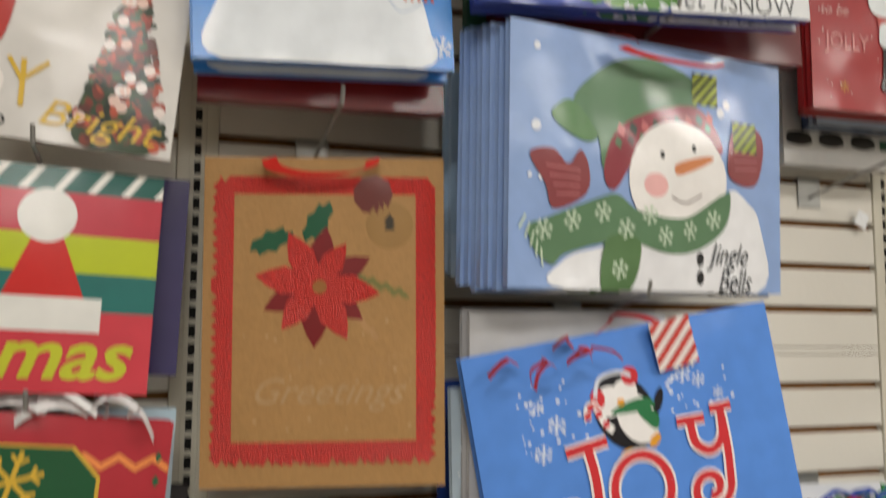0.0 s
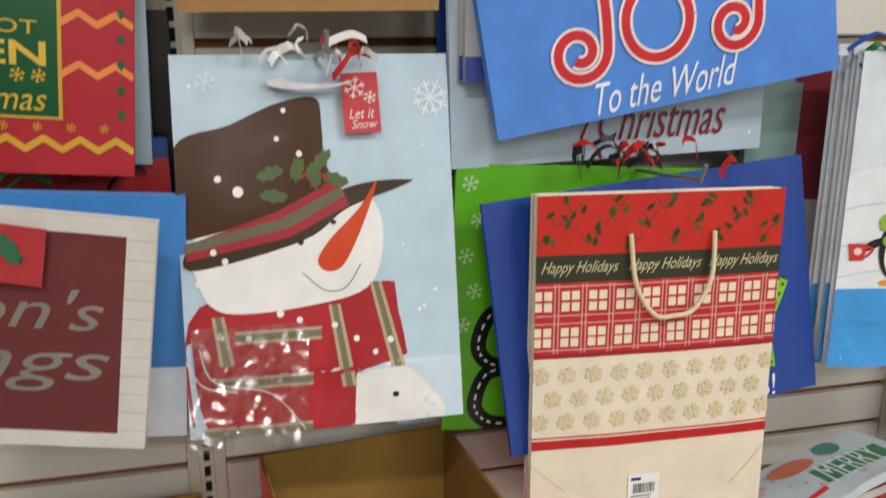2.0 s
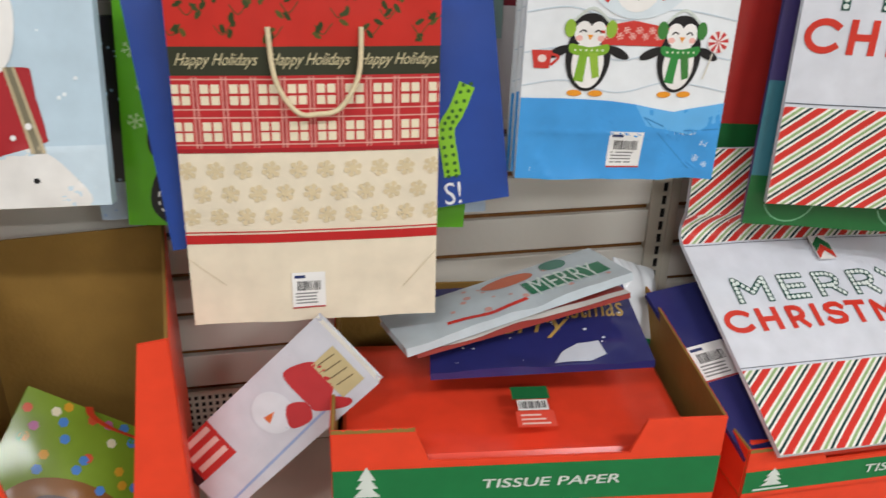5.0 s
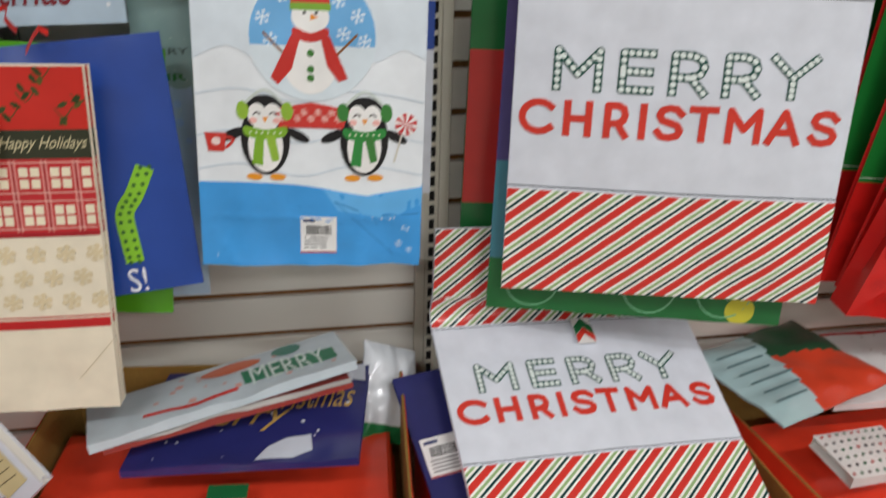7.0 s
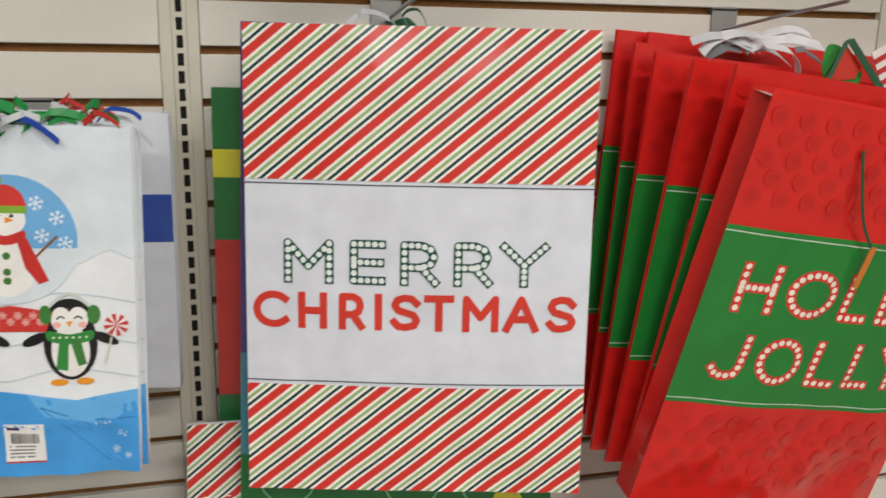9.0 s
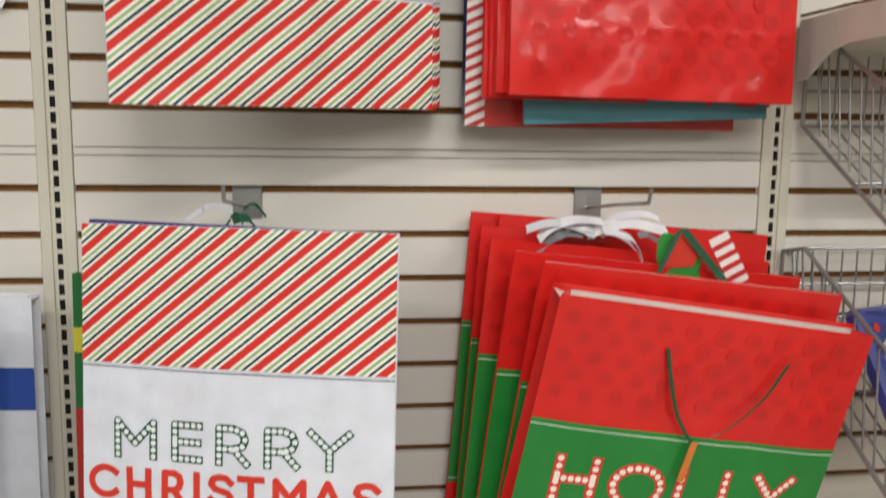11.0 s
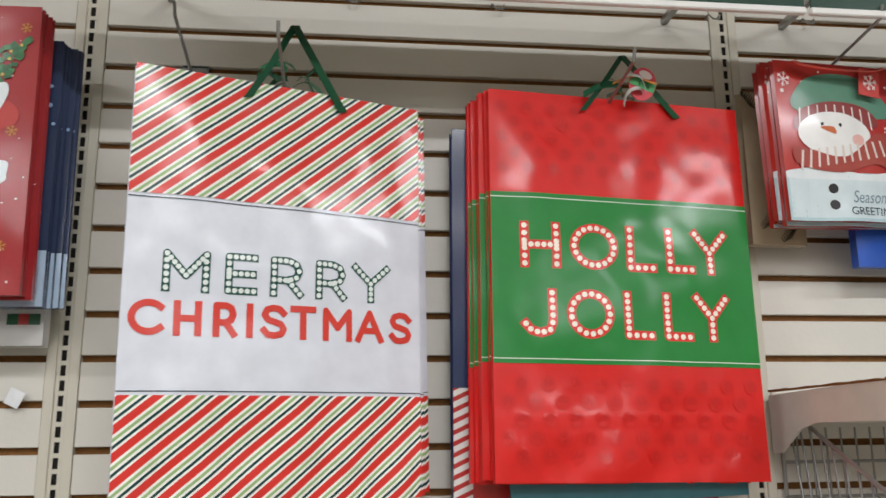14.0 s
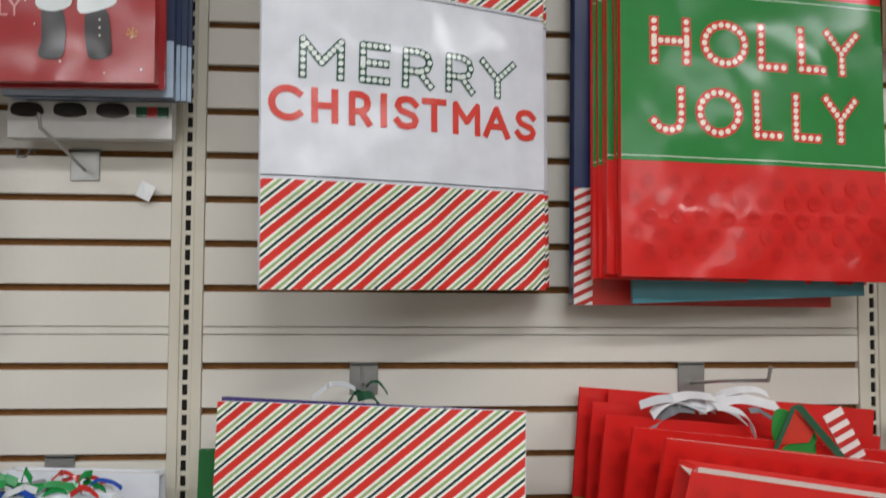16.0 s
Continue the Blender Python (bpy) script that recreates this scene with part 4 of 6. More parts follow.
def penguin(a, u, v, s, scarf, turn=0):
    k = a.k
    a.ell(u, v, 0.115 * s, 0.175 * s, "17161a", 3)
    a.ell(u, v + 0.12 * s * k, 0.098 * s, 0.09 * s, "17161a", 3.2)
    a.ell(u, v - 0.035 * s * k, 0.082 * s, 0.125 * s, "f1efec", 4)
    for d in (-1, 1):
        a.ell(u + d * 0.036 * s, v + 0.115 * s * k, 0.044 * s, 0.056 * s, "f1efec", 4)
        a.line(curve_line([(u + d * 0.055 * s, v + 0.115 * s * k), (u + d * 0.038 * s, v + 0.128 * s * k), (u + d * 0.02 * s, v + 0.118 * s * k)]), 0.007 * s, "2a2422", 6)
        a.ell(u + d * 0.055 * s, v + 0.088 * s * k, 0.018 * s, 0.014 * s, "f0b7ae", 5)
        a.ell(u + d * 0.103 * s, v + 0.135 * s * k, 0.028 * s, 0.044 * s, scarf[1], 6)
        a.ell(u + d * 0.15 * s, v + 0.02 * s * k, 0.062 * s, 0.023 * s, "17161a", 3, -25 * d)
        a.ell(u + d * 0.055 * s, v - 0.185 * s * k, 0.038 * s, 0.016 * s, "ec9a2a", 4.5)
    a.line(curve_line([(u - 0.10 * s, v + 0.16 * s * k), (u, v + 0.235 * s * k), (u + 0.10 * s, v + 0.16 * s * k)]), 0.014 * s, "cfd8d2", 5)
    a.poly([(u - 0.014 * s, v + 0.105 * s * k), (u + 0.014 * s, v + 0.105 * s * k), (u, v + 0.078 * s * k)], "ee9a2e", 7)
    a.blob([(u - 0.095 * s, v + 0.06 * s * k), (u, v + 0.045 * s * k), (u + 0.095 * s, v + 0.06 * s * k), (u + 0.09 * s, v + 0.015 * s * k), (u, v - 0.002 * s * k), (u - 0.09 * s, v + 0.015 * s * k)], scarf[0], 7)
    a.poly([(u - 0.045 * s, v + 0.02 * s * k), (u - 0.005 * s, v + 0.02 * s * k), (u - 0.015 * s, v - 0.13 * s * k), (u - 0.065 * s, v - 0.12 * s * k)], scarf[0], 7)
    a.poly([(u + 0.0 * s, v + 0.02 * s * k), (u + 0.045 * s, v + 0.02 * s * k), (u + 0.065 * s, v - 0.10 * s * k), (u + 0.03 * s, v - 0.11 * s * k)], scarf[1], 7.4)
    for i in range(6):
        a.ell(u - 0.07 * s + 0.028 * s * i, v + 0.03 * s * k, 0.006 * s, 0.006 * s, "dfe9c8", 8, n=6)


def art_penguins(a):
    a.poly([(1.0, 1.0), (0.0, 1.0)] + curve_line([(0.0, 0.62), (0.15, 0.66), (0.3, 0.62), (0.5, 0.66), (0.75, 0.62), (0.9, 0.66), (1.0, 0.63)]), "dbe5ed", 1)
    for i, v in enumerate((0.52, 0.40, 0.30)):
        a.line(curve_line([(0.0, v), (0.2, v + 0.02), (0.45, v - 0.015), (0.7, v + 0.02), (1.0, v - 0.01)]), 0.006, "c9d6e0", 1.5)
    a.poly([(0.0, 0.0), (1.0, 0.0), (1.0, 0.255)] + curve_line([(1.0, 0.255), (0.75, 0.225), (0.55, 0.25), (0.3, 0.262), (0.0, 0.262)])[1:], "3f9ce2", 1.6)
    a.poly([(0.55, 0.25), (0.62, 0.18), (0.85, 0.15), (1.0, 0.2), (1.0, 0.255), (0.75, 0.225)], "63b3ec", 1.9)
    a.line(curve_line([(0.60, 0.21), (0.78, 0.165), (0.99, 0.17)]), 0.006, "2c7cbc", 2.2)
    a.line([(0.60, 0.21), (0.88, 0.03)], 0.005, "2f86c8", 2.2)
    for u, v, r in ((0.93, 0.12, 0.02), (0.90, 0.07, 0.02), (0.95, 0.05, 0.016), (0.08, 0.03, 0.015)):
        a.flake(u, v, r, "cfe5f6", 2.2)
    a.ell(0.51, 0.69, 0.275, 0.275, "dbe7ee", 2, n=40)
    a.poly([(0.51 + 0.268 * math.cos(t), 0.69 + 0.268 * a.k * math.sin(t)) for t in [radians(-8 + 196 * i / 24) for i in range(25)]], "6fb0e2", 2.4)
    for u, v in ((0.30, 0.74), (0.38, 0.80), (0.62, 0.79), (0.70, 0.75), (0.64, 0.70), (0.33, 0.68), (0.73, 0.68), (0.46, 0.85)):
        a.flake(u, v, 0.032, "e6f1fa", 3)
    a.ell(0.50, 0.615, 0.115, 0.13, "f2f1ee", 4)
    a.ell(0.50, 0.745, 0.08, 0.07, "f2f1ee", 5)
    a.blob([(0.42, 0.775), (0.44, 0.82), (0.50, 0.84), (0.56, 0.82), (0.58, 0.775), (0.50, 0.765)], "cf3a33", 6)
    a.rect(0.415, 0.762, 0.585, 0.782, "7fae3a", 7)
    a.ell(0.47, 0.85, 0.022, 0.022, "7fae3a", 7)
    a.poly([(0.50, 0.752), (0.535, 0.743), (0.50, 0.735)], "ec8f2a", 7)
    for u in (0.475, 0.525):
        a.ell(u, 0.755, 0.008, 0.008, "222222", 7, n=8)
    a.blob([(0.43, 0.715), (0.50, 0.70), (0.57, 0.715), (0.57, 0.69), (0.50, 0.675), (0.43, 0.69)], "c9322c", 7)
    a.poly([(0.46, 0.695), (0.42, 0.695), (0.33, 0.575), (0.36, 0.555), (0.42, 0.60)], "c9322c", 6.5)
    a.poly([(0.54, 0.695), (0.58, 0.695), (0.66, 0.575), (0.62, 0.565), (0.57, 0.61)], "c9322c", 6.5)
    for v in (0.645, 0.60, 0.575):
        a.ell(0.50, v, 0.016, 0.016, "3f7a35", 7, n=10)
    for d in (-1, 1):
        a.line([(0.50 + d * 0.11, 0.64), (0.50 + d * 0.20, 0.70)], 0.010, "8a5a35", 5)
    a.poly([(0.34, 0.485), (0.36, 0.43), (0.64, 0.43), (0.67, 0.485), (0.50, 0.505)], "cf3a33", 4)
    for i in range(9):
        a.flake(0.38 + 0.03 * i, 0.458 + 0.018 * (i % 2), 0.018, "f0c9bf", 5)
    penguin(a, 0.300, 0.395, 0.93, ("7fae2f", "93b93d"))
    penguin(a, 0.735, 0.395, 0.93, ("2f8a3f", "3c7f3a"))
    a.poly([(0.035, 0.41), (0.13, 0.41), (0.12, 0.355), (0.05, 0.355)], "cf3a33", 4)
    a.ell(0.085, 0.385, 0.02, 0.018, "f2d9d4", 5)
    a.line(curve_line([(0.125, 0.40), (0.16, 0.39), (0.125, 0.365)]), 0.012, "cf3a33", 4)
    a.ell(0.92, 0.445, 0.052, 0.052, "f3ecea", 4)
    for i in range(8):
        t = radians(45 * i)
        a.poly([(0.92, 0.445), (0.92 + 0.05 * math.cos(t), 0.445 + 0.05 * a.k * math.sin(t)), (0.92 + 0.05 * math.cos(t + 0.4), 0.445 + 0.05 * a.k * math.sin(t + 0.4))], "c93a3c", 5)
    a.line([(0.90, 0.41), (0.87, 0.33)], 0.008, "d8d4c8", 4)
    a.barcode(0.53, 0.10, 0.165, 0.185)


def art_santa(a):
    a.snow(70, 0.02, 0.02, 0.98, 0.98, 0.006, "efdcd6", 1.5, 21)
    for u, v in ((0.90, 0.55), (0.82, 0.31), (0.89, 0.16), (0.93, 0.92), (0.12, 0.55), (0.2, 0.08), (0.1, 0.8)):
        a.flake(u, v, 0.03, "c98a3c", 2)
    a.piece("coat_figure")
    a.blob([(0.40, 0.40), (0.36, 0.55), (0.44, 0.66), (0.62, 0.68), (0.76, 0.64), (0.86, 0.655), (0.925, 0.62), (0.915, 0.575), (0.83, 0.54), (0.84, 0.42), (0.62, 0.39)], "b9302a", 3)
    a.poly([(0.41, 0.52), (0.818, 0.542), (0.822, 0.503), (0.41, 0.48)], "231b1c", 4)
    a.poly([(0.60, 0.545), (0.665, 0.548), (0.668, 0.485), (0.60, 0.482)], "c9a03a", 5)
    a.poly([(0.61, 0.533), (0.652, 0.535), (0.655, 0.497), (0.61, 0.494)], "231b1c", 6)
    a.blob([(0.36, 0.40), (0.40, 0.435), (0.62, 0.42), (0.875, 0.447), (0.893, 0.404), (0.882, 0.373), (0.764, 0.344), (0.60, 0.328), (0.40, 0.34)], "dfe6e9", 5)
    a.blob([(0.44, 0.29), (0.44, 0.345), (0.62, 0.335), (0.791, 0.346), (0.789, 0.295), (0.62, 0.28)], "b22c27", 4)
    a.blob([(0.43, 0.27), (0.45, 0.31), (0.58, 0.31), (0.60, 0.25), (0.52, 0.225), (0.44, 0.235)], "dfe6e9", 5)
    a.blob([(0.636, 0.279), (0.687, 0.308), (0.807, 0.318), (0.823, 0.274), (0.788, 0.242), (0.642, 0.22)], "dfe6e9", 5)
    a.blob([(0.46, 0.23), (0.56, 0.225), (0.565, 0.09), (0.50, 0.07), (0.44, 0.085), (0.465, 0.15)], "2b2628", 4)
    a.blob([(0.669, 0.222), (0.769, 0.23), (0.791, 0.123), (0.784, 0.087), (0.718, 0.072), (0.675, 0.094)], "2b2628", 4)
    for v in (0.20, 0.175, 0.15):
        a.ell(0.735, v, 0.006, 0.006, "c9c4bc", 5, n=8)
    a.blob([(0.44, 0.80), (0.47, 0.89), (0.58, 0.93), (0.70, 0.915), (0.766, 0.856), (0.757, 0.80), (0.62, 0.80)], "b9302a", 4)
    a.blob([(0.45, 0.83), (0.50, 0.895), (0.60, 0.905), (0.722, 0.897), (0.745, 0.85), (0.70, 0.815), (0.62, 0.84), (0.50, 0.835)], "e6eaec", 7)
    a.blob([(0.50, 0.84), (0.672, 0.853), (0.684, 0.79), (0.60, 0.762), (0.51, 0.79)], "cf9a82", 5)
    for u in (0.56, 0.635):
        a.ell(u, 0.815, 0.010, 0.008, "2a2320", 6, n=8)
    a.blob([(0.47, 0.82), (0.53, 0.785), (0.60, 0.79), (0.665, 0.788), (0.715, 0.832), (0.718, 0.733), (0.685, 0.665), (0.60, 0.635), (0.51, 0.67), (0.47, 0.74)], "e3e8ea", 6)
    a.ell(0.605, 0.772, 0.022, 0.009, "a8463c", 8, n=12)
    a.blob([(0.683, 0.685), (0.712, 0.722), (0.78, 0.723), (0.798, 0.68), (0.747, 0.651)], "b32a26", 10)
    a.blob([(0.695, 0.632), (0.731, 0.674), (0.765, 0.655), (0.795, 0.704), (0.854, 0.719), (0.871, 0.681), (0.825, 0.612), (0.753, 0.587)], "dfe6e9", 9)
    a.piece("fir_tree_picture")
    rng = random.Random(5)
    for i in range(60):
        t, w = rng.random(), rng.uniform(-1, 1)
        u, v = 0.735 + 0.21 * t + 0.075 * w * (1 - t) * 0.9, 0.735 + 0.145 * t - 0.06 * w * (1 - t)
        a.line([(u, v), (u + 0.04 * (1 - 0.4 * t), v + rng.uniform(-0.012, 0.022))], 0.024, rng.choice(("2c6a3c", "3a7a46", "245a34")), 8)
    for t, w in ((0.1, 0.4), (0.3, -0.5), (0.5, 0.3), (0.25, 0.7), (0.6, -0.2), (0.8, 0.1), (0.05, -0.6)):
        a.ell(0.745 + 0.21 * t + 0.07 * w * (1 - t), 0.74 + 0.145 * t - 0.055 * w * (1 - t), 0.009, 0.009, "d8b45a", 9, n=6)
    a.piece("print")
    a.text("to be", 0.15, 0.34, 0.17, 0.05, "e0b4b0", 3, 0.3)
    a.text("JOLLY", 0.22, 0.225, 0.28, 0.11, "d9928f", 3)


def art_frosty(a):
    a.rect(0, 0, 1, 0.30, "b9d3d8", 1)
    a.blob([(0.0, 0.30), (0.3, 0.33), (0.6, 0.29), (1.0, 0.32), (1.0, 0.26), (0.0, 0.26)], "e7eef0", 1.4)
    a.rect(0.02, 0.02, 0.98, 0.28, "d8e6ea", 1.2)
    for u, v, r in ((0.07, 0.88, 0.055), (0.95, 0.45, 0.05), (0.9, 0.58, 0.04)):
        a.flake(u, v, r, "f0dcd8", 2)
    a.snow(20, 0.02, 0.35, 0.98, 0.97, 0.013, "efdcd8", 1.6, 31)
    a.blob([(0.15, 0.68), (0.20, 0.86), (0.42, 0.93), (0.70, 0.92), (0.88, 0.80), (0.90, 0.66)], "5f8f78", 3)
    a.blob([(0.12, 0.56), (0.16, 0.68), (0.42, 0.75), (0.72, 0.72), (0.80, 0.60), (0.45, 0.62)], "8f3a38", 4)
    for i in range(9):
        a.line([(0.15 + 0.075 * i, 0.58 + 0.02 * math.sin(i * 0.4)), (0.17 + 0.072 * i, 0.70 + 0.03 * math.sin(i * 0.4))], 0.012, "e8dcd6", 5)
    a.ell(0.43, 0.54, 0.30, 0.16, "f2f1ef", 6)
    a.ell(0.62, 0.51, 0.05, 0.04, "eebab2", 7)
    a.blob([(0.42, 0.585), (0.43, 0.54), (0.31, 0.58)], "cf6a3a", 8)
    for u in (0.33, 0.48):
        a.ell(u, 0.60, 0.014, 0.014, "222222", 8, n=8)
    a.blob([(0.08, 0.44), (0.12, 0.34), (0.45, 0.30), (0.75, 0.36), (0.92, 0.30), (0.95, 0.46), (0.80, 0.56), (0.5, 0.40), (0.2, 0.44)], "a8463c", 9)
    for i in range(11):
        a.line([(0.13 + 0.07 * i, 0.31 + 0.01 * i), (0.15 + 0.065 * i, 0.43 + 0.008 * i)], 0.018, "e6d6cd", 10)
    for i in range(10):
        leaf(a, 0.90 + 0.008 * (i % 3), 0.22 + 0.035 * i, 0.07, 30 * i, "4f7a52", 9.5)
    for v in (0.20, 0.10):
        a.ell(0.37, v, 0.04, 0.034, "26292c", 3)
    a.text("Season's", 0.70, 0.155, 0.36, 0.09, "7d93a0", 5, 0.3)
    a.text("GREETINGS", 0.72, 0.065, 0.46, 0.055, "2f4048", 5)


def art_puppy(a):
    rng = random.Random(3)
    a.blob([(0.60, 0.02), (0.62, 0.25), (0.70, 0.50), (0.77, 0.70), (0.83, 0.50), (0.90, 0.25), (0.93, 0.02)], "33452f", 1)
    for i in range(300):
        v = rng.uniform(0.03, 0.74)
        half = 0.22 * (1 - v / 0.80)
        u = 0.77 + rng.uniform(-half, half)
        a.ell(u, v, rng.uniform(0.012, 0.03), rng.uniform(0.012, 0.03), rng.choice(("2b3a2b", "47583a", "7d3a30", "a34a3c", "253026", "c05a44", "5d2f2a")), 2, n=8)
    for i in range(16):
        v = rng.uniform(0.1, 0.72)
        u = 0.77 + rng.uniform(-0.2, 0.2) * (1 - v / 0.85)
        a.ell(u, v, 0.025, 0.025, rng.choice(("f0e2dc", "e8c9bd", "f3ece8")), 3, n=12)
    a.blob([(0.0, 0.0), (0.0, 0.45), (0.18, 0.44), (0.25, 0.25), (0.22, 0.0)], "c79a62", 2)
    a.blob([(0.0, 0.45), (0.0, 0.8), (0.2, 0.78), (0.29, 0.60), (0.26, 0.36), (0.17, 0.36), (0.20, 0.55), (0.12, 0.62)], "b9342f", 3)
    a.ell(0.22, 0.20, 0.075, 0.075, "eee8e4", 4)
    a.text("Bright", 0.70, 0.085, 0.5, 0.15, "d9b23c", 5, 0.35, turn=-4)
    a.line([(0.36, 0.30), (0.37, 0.12)], 0.022, "d9b23c", 5)
    a.line([(0.30, 0.30), (0.36, 0.22), (0.46, 0.30)], 0.018, "d9b23c", 5)
    a.text("AND", 0.22, 0.06, 0.2, 0.05, "2a2a2a", 5)


def art_gnome(a):
    for v0, v1, c in ((0.89, 1.0, "1d5f58"), (0.70, 0.89, "c23a4a"), (0.53, 0.70, "b9c62c"), (0.36, 0.53, "1f6f6b"), (0.0, 0.36, "cf3f4c")):
        a.rect(0, v0, 1, v1, c, 1)
    a.stripes(0, 0.895, 1, 1.0, 55, [(0.03, "efeee8"), (0.085, None)], 2)
    a.poly([(0.36, 0.38), (0.72, 0.38), (0.58, 0.74), (0.50, 0.74)], "cf2d2c", 3)
    a.rect(0.36, 0.27, 0.78, 0.42, "e6e6e2", 4)
    a.ell(0.53, 0.78, 0.12, 0.12, "e6e6e2", 4)
    a.text("mas", 0.65, 0.14, 0.56, 0.16, "c3c63a", 5, 0.3, 0.02)
    a.text("Y", 0.26, 0.80, 0.09, 0.11, "c3c63a", 5)
    a.text("Y", 0.24, 0.62, 0.09, 0.12, "1f6f6b", 5)


def art_open(a):
    for v, c in ((0.10, "d2a13c"), (0.40, "e58a4c"), (0.60, "e58a4c"), (0.80, "e58a4c")):
        a.line([(i / 14, v + 0.045 * (i % 2)) for i in range(15)], 0.028, c, 1.5)
    for i in range(7):
        a.ell(0.95, 0.25 + 0.1 * i, 0.018, 0.025, "1f5a3c", 1.5, n=4)
        a.flake(0.1 + 0.13 * i, 0.19, 0.02, "d2a13c", 1.5)
    g = [(0.02, 0.22), (0.72, 0.22), (0.72, 0.76), (0.60, 0.88), (0.14, 0.88), (0.02, 0.76)]
    a.poly(g, "c9a23a", 2)
    a.poly([(0.37 + (u - 0.37) * 0.955, 0.55 + (v - 0.55) * 0.965) for u, v in g], "14512f", 3)
    a.flake(0.37, 0.73, 0.13, "cfa83a", 4, 0.02)
    a.text("DO NOT", 0.40, 0.575, 0.46, 0.055, "cfa83a", 4)
    a.text("OPEN", 0.40, 0.475, 0.52, 0.10, "d6b24a", 4, 0, 0.02)
    a.text("UNTIL", 0.33, 0.39, 0.26, 0.045, "cfa83a", 4)
    a.text("Christmas", 0.40, 0.30, 0.52, 0.10, "cfa83a", 4, 0.3)
    for u in (0.55, 0.63):
        a.flake(u, 0.39, 0.03, "cfa83a", 4)


SILVER = mat("silver_foil", srgb("c9c6c0"), 0.22, 0.1, 12, 0.1, 30, 0.9)


def art_framed(a):
    a.rect(0, 0, 1, 1, "d6d1ca", 1)
    for k in range(12):
        a.rect(0, k / 12, 0.11, k / 12 + 0.004, "b9b2a8", 1.4)
        a.rect(0.89, k / 12, 1, k / 12 + 0.004, "b9b2a8", 1.4)
    a.rect(0.11, 0.07, 0.89, 0.93, "6b3436", 2)
    a.text("on's", 0.56, 0.61, 0.52, 0.17, SILVER, 4, 0.3)
    a.text("ings", 0.52, 0.36, 0.66, 0.22, SILVER, 4, 0.3)


def art_snowline(a):
    a.rect(0.55, 0, 1, 1, "e6e9ec", 1)
    a.text("SNOW", 0.84, 0.06, 0.22, 0.06, "55595c", 3)
    a.text("let it", 0.65, 0.08, 0.16, 0.08, "7a7f84", 3, 0.3)
    for k in range(6):
        leaf(a, 0.32 + 0.04 * k, 0.06 + 0.02 * (k % 2), 0.06, 30 * k, "4f8a3c", 2)
    a.ell(0.45, 0.3, 0.2, 0.2, "dfe6ee", 1.5)


def art_plain(a):
    pass


# ---------------------------------------------------------------- hanging bags
b = bag("striped white gift bag lettered MERRY CHRISTMAS on an upper peg", (1.597, -0.186, 1.491, -0.3, -0.3, 20.6, 0.470, 0.655), 0.012, WHITE, art_merry, 0.014, 0.005, 1, 3, 0.010, 0.002, slide=0.011, gloss=0.6)
UMC = b
b = bag("red and green gift bag lettered HOLLY JOLLY, upper peg", (2.159, -0.151, 1.511, -2.3, 0.85, 5.3, 0.470, 0.661), 0.012, "d6211d", art_holly, 0.008, 0.004, 2, 5, 0.011, 0.002, slide=-0.0045, crush=0.004, gloss=0.5)
UHJ = b
b = bag("striped white gift bag lettered MERRY CHRISTMAS on a lower peg", (1.516, -0.256, 0.683, -3.7, 0.3, -14.3, 0.465, 0.638), 0.012, WHITE, lambda a: art_merry(a, 0.243, 0.686), 0.012, 0.003, 3)
LMC = b
b = bag("open red and green HOLLY JOLLY gift bag hanging askew", (2.099, -0.222, 0.573, 10.2, 8.8, 2.2, 0.472, 0.655), 0.046, "d6211d", art_holly, 0.01, 0.006, 4, crush=0.002)
LHJ = b
b = bag("brown kraft gift bag with a red glitter poinsettia and zigzag border", (0.165, -0.117, 1.249, 1.2, -0.65, -13.7, 0.313, 0.427), 0.02, KRAFT, art_brown, 0.004, 0.002, 5)
BRN = b
b = bag("bright blue gift bag lettered JOY with a penguin, hanging tilted", (0.613, -0.197, 1.137, -0.55, -10.3, -3.3, 0.462, 0.321), 0.02, "568fe2", art_joy, 0.008, 0.003, 6, gloss=0.3)
JOY = b
b = bag("light blue gift bag with a scarfed snowman lettered Jingle Bells", (0.603, -0.208, 1.505, 2.3, -0.46, 8.5, 0.475, 0.344), 0.012, "8daada", art_jingle, 0.006, 0.004, 7, 6, 0.012, 0.002, slide=-0.004)
JNG = b
b = bag("bright blue gift bag with the lower half of a snowman", (0.144, -0.221, 1.772, 0, -2.9, -0.6, 0.321, 0.36), 0.015, "3d8fe0", art_bluesnow, 0.004, 0.002, 8, 2)
BLS = b
b = bag("pale blue gift bag with a top-hatted snowman in a red scarf", (0.162, -0.240, 0.762, -14.6, 0.2, -1.4, 0.331, 0.452), 0.03, "bcd2e0", art_topper, 0.004, 0.003, 9, crush=0.002, gloss=0.08)
TOP_BAG = b
b = bag("cream and red plaid gift bag lettered Happy Holidays", (0.580, -0.272, 0.583, -3.6, 0.6, -2.2, 0.333, 0.452), 0.012, "eadfc8", art_happy, 0.006, 0.002, 10, 1, 0.01, 0.003, gloss=0.2)
HAP = b
b = bag("bright green gift bag with black road loops and snowflakes", (0.568, -0.152, 0.672, -2.5, 3.4, -2.0, 0.487, 0.374), 0.01, "5fb31f", art_green, 0.004, 0.002, 11)
GRN = b
b = bag("royal blue gift bag with green dotted lettering", (0.629, -0.232, 0.710, -9.5, -5.0, 2.8, 0.471, 0.334), 0.008, "1f4598", art_navy, 0.004, 0.003, 12)
NVY = b
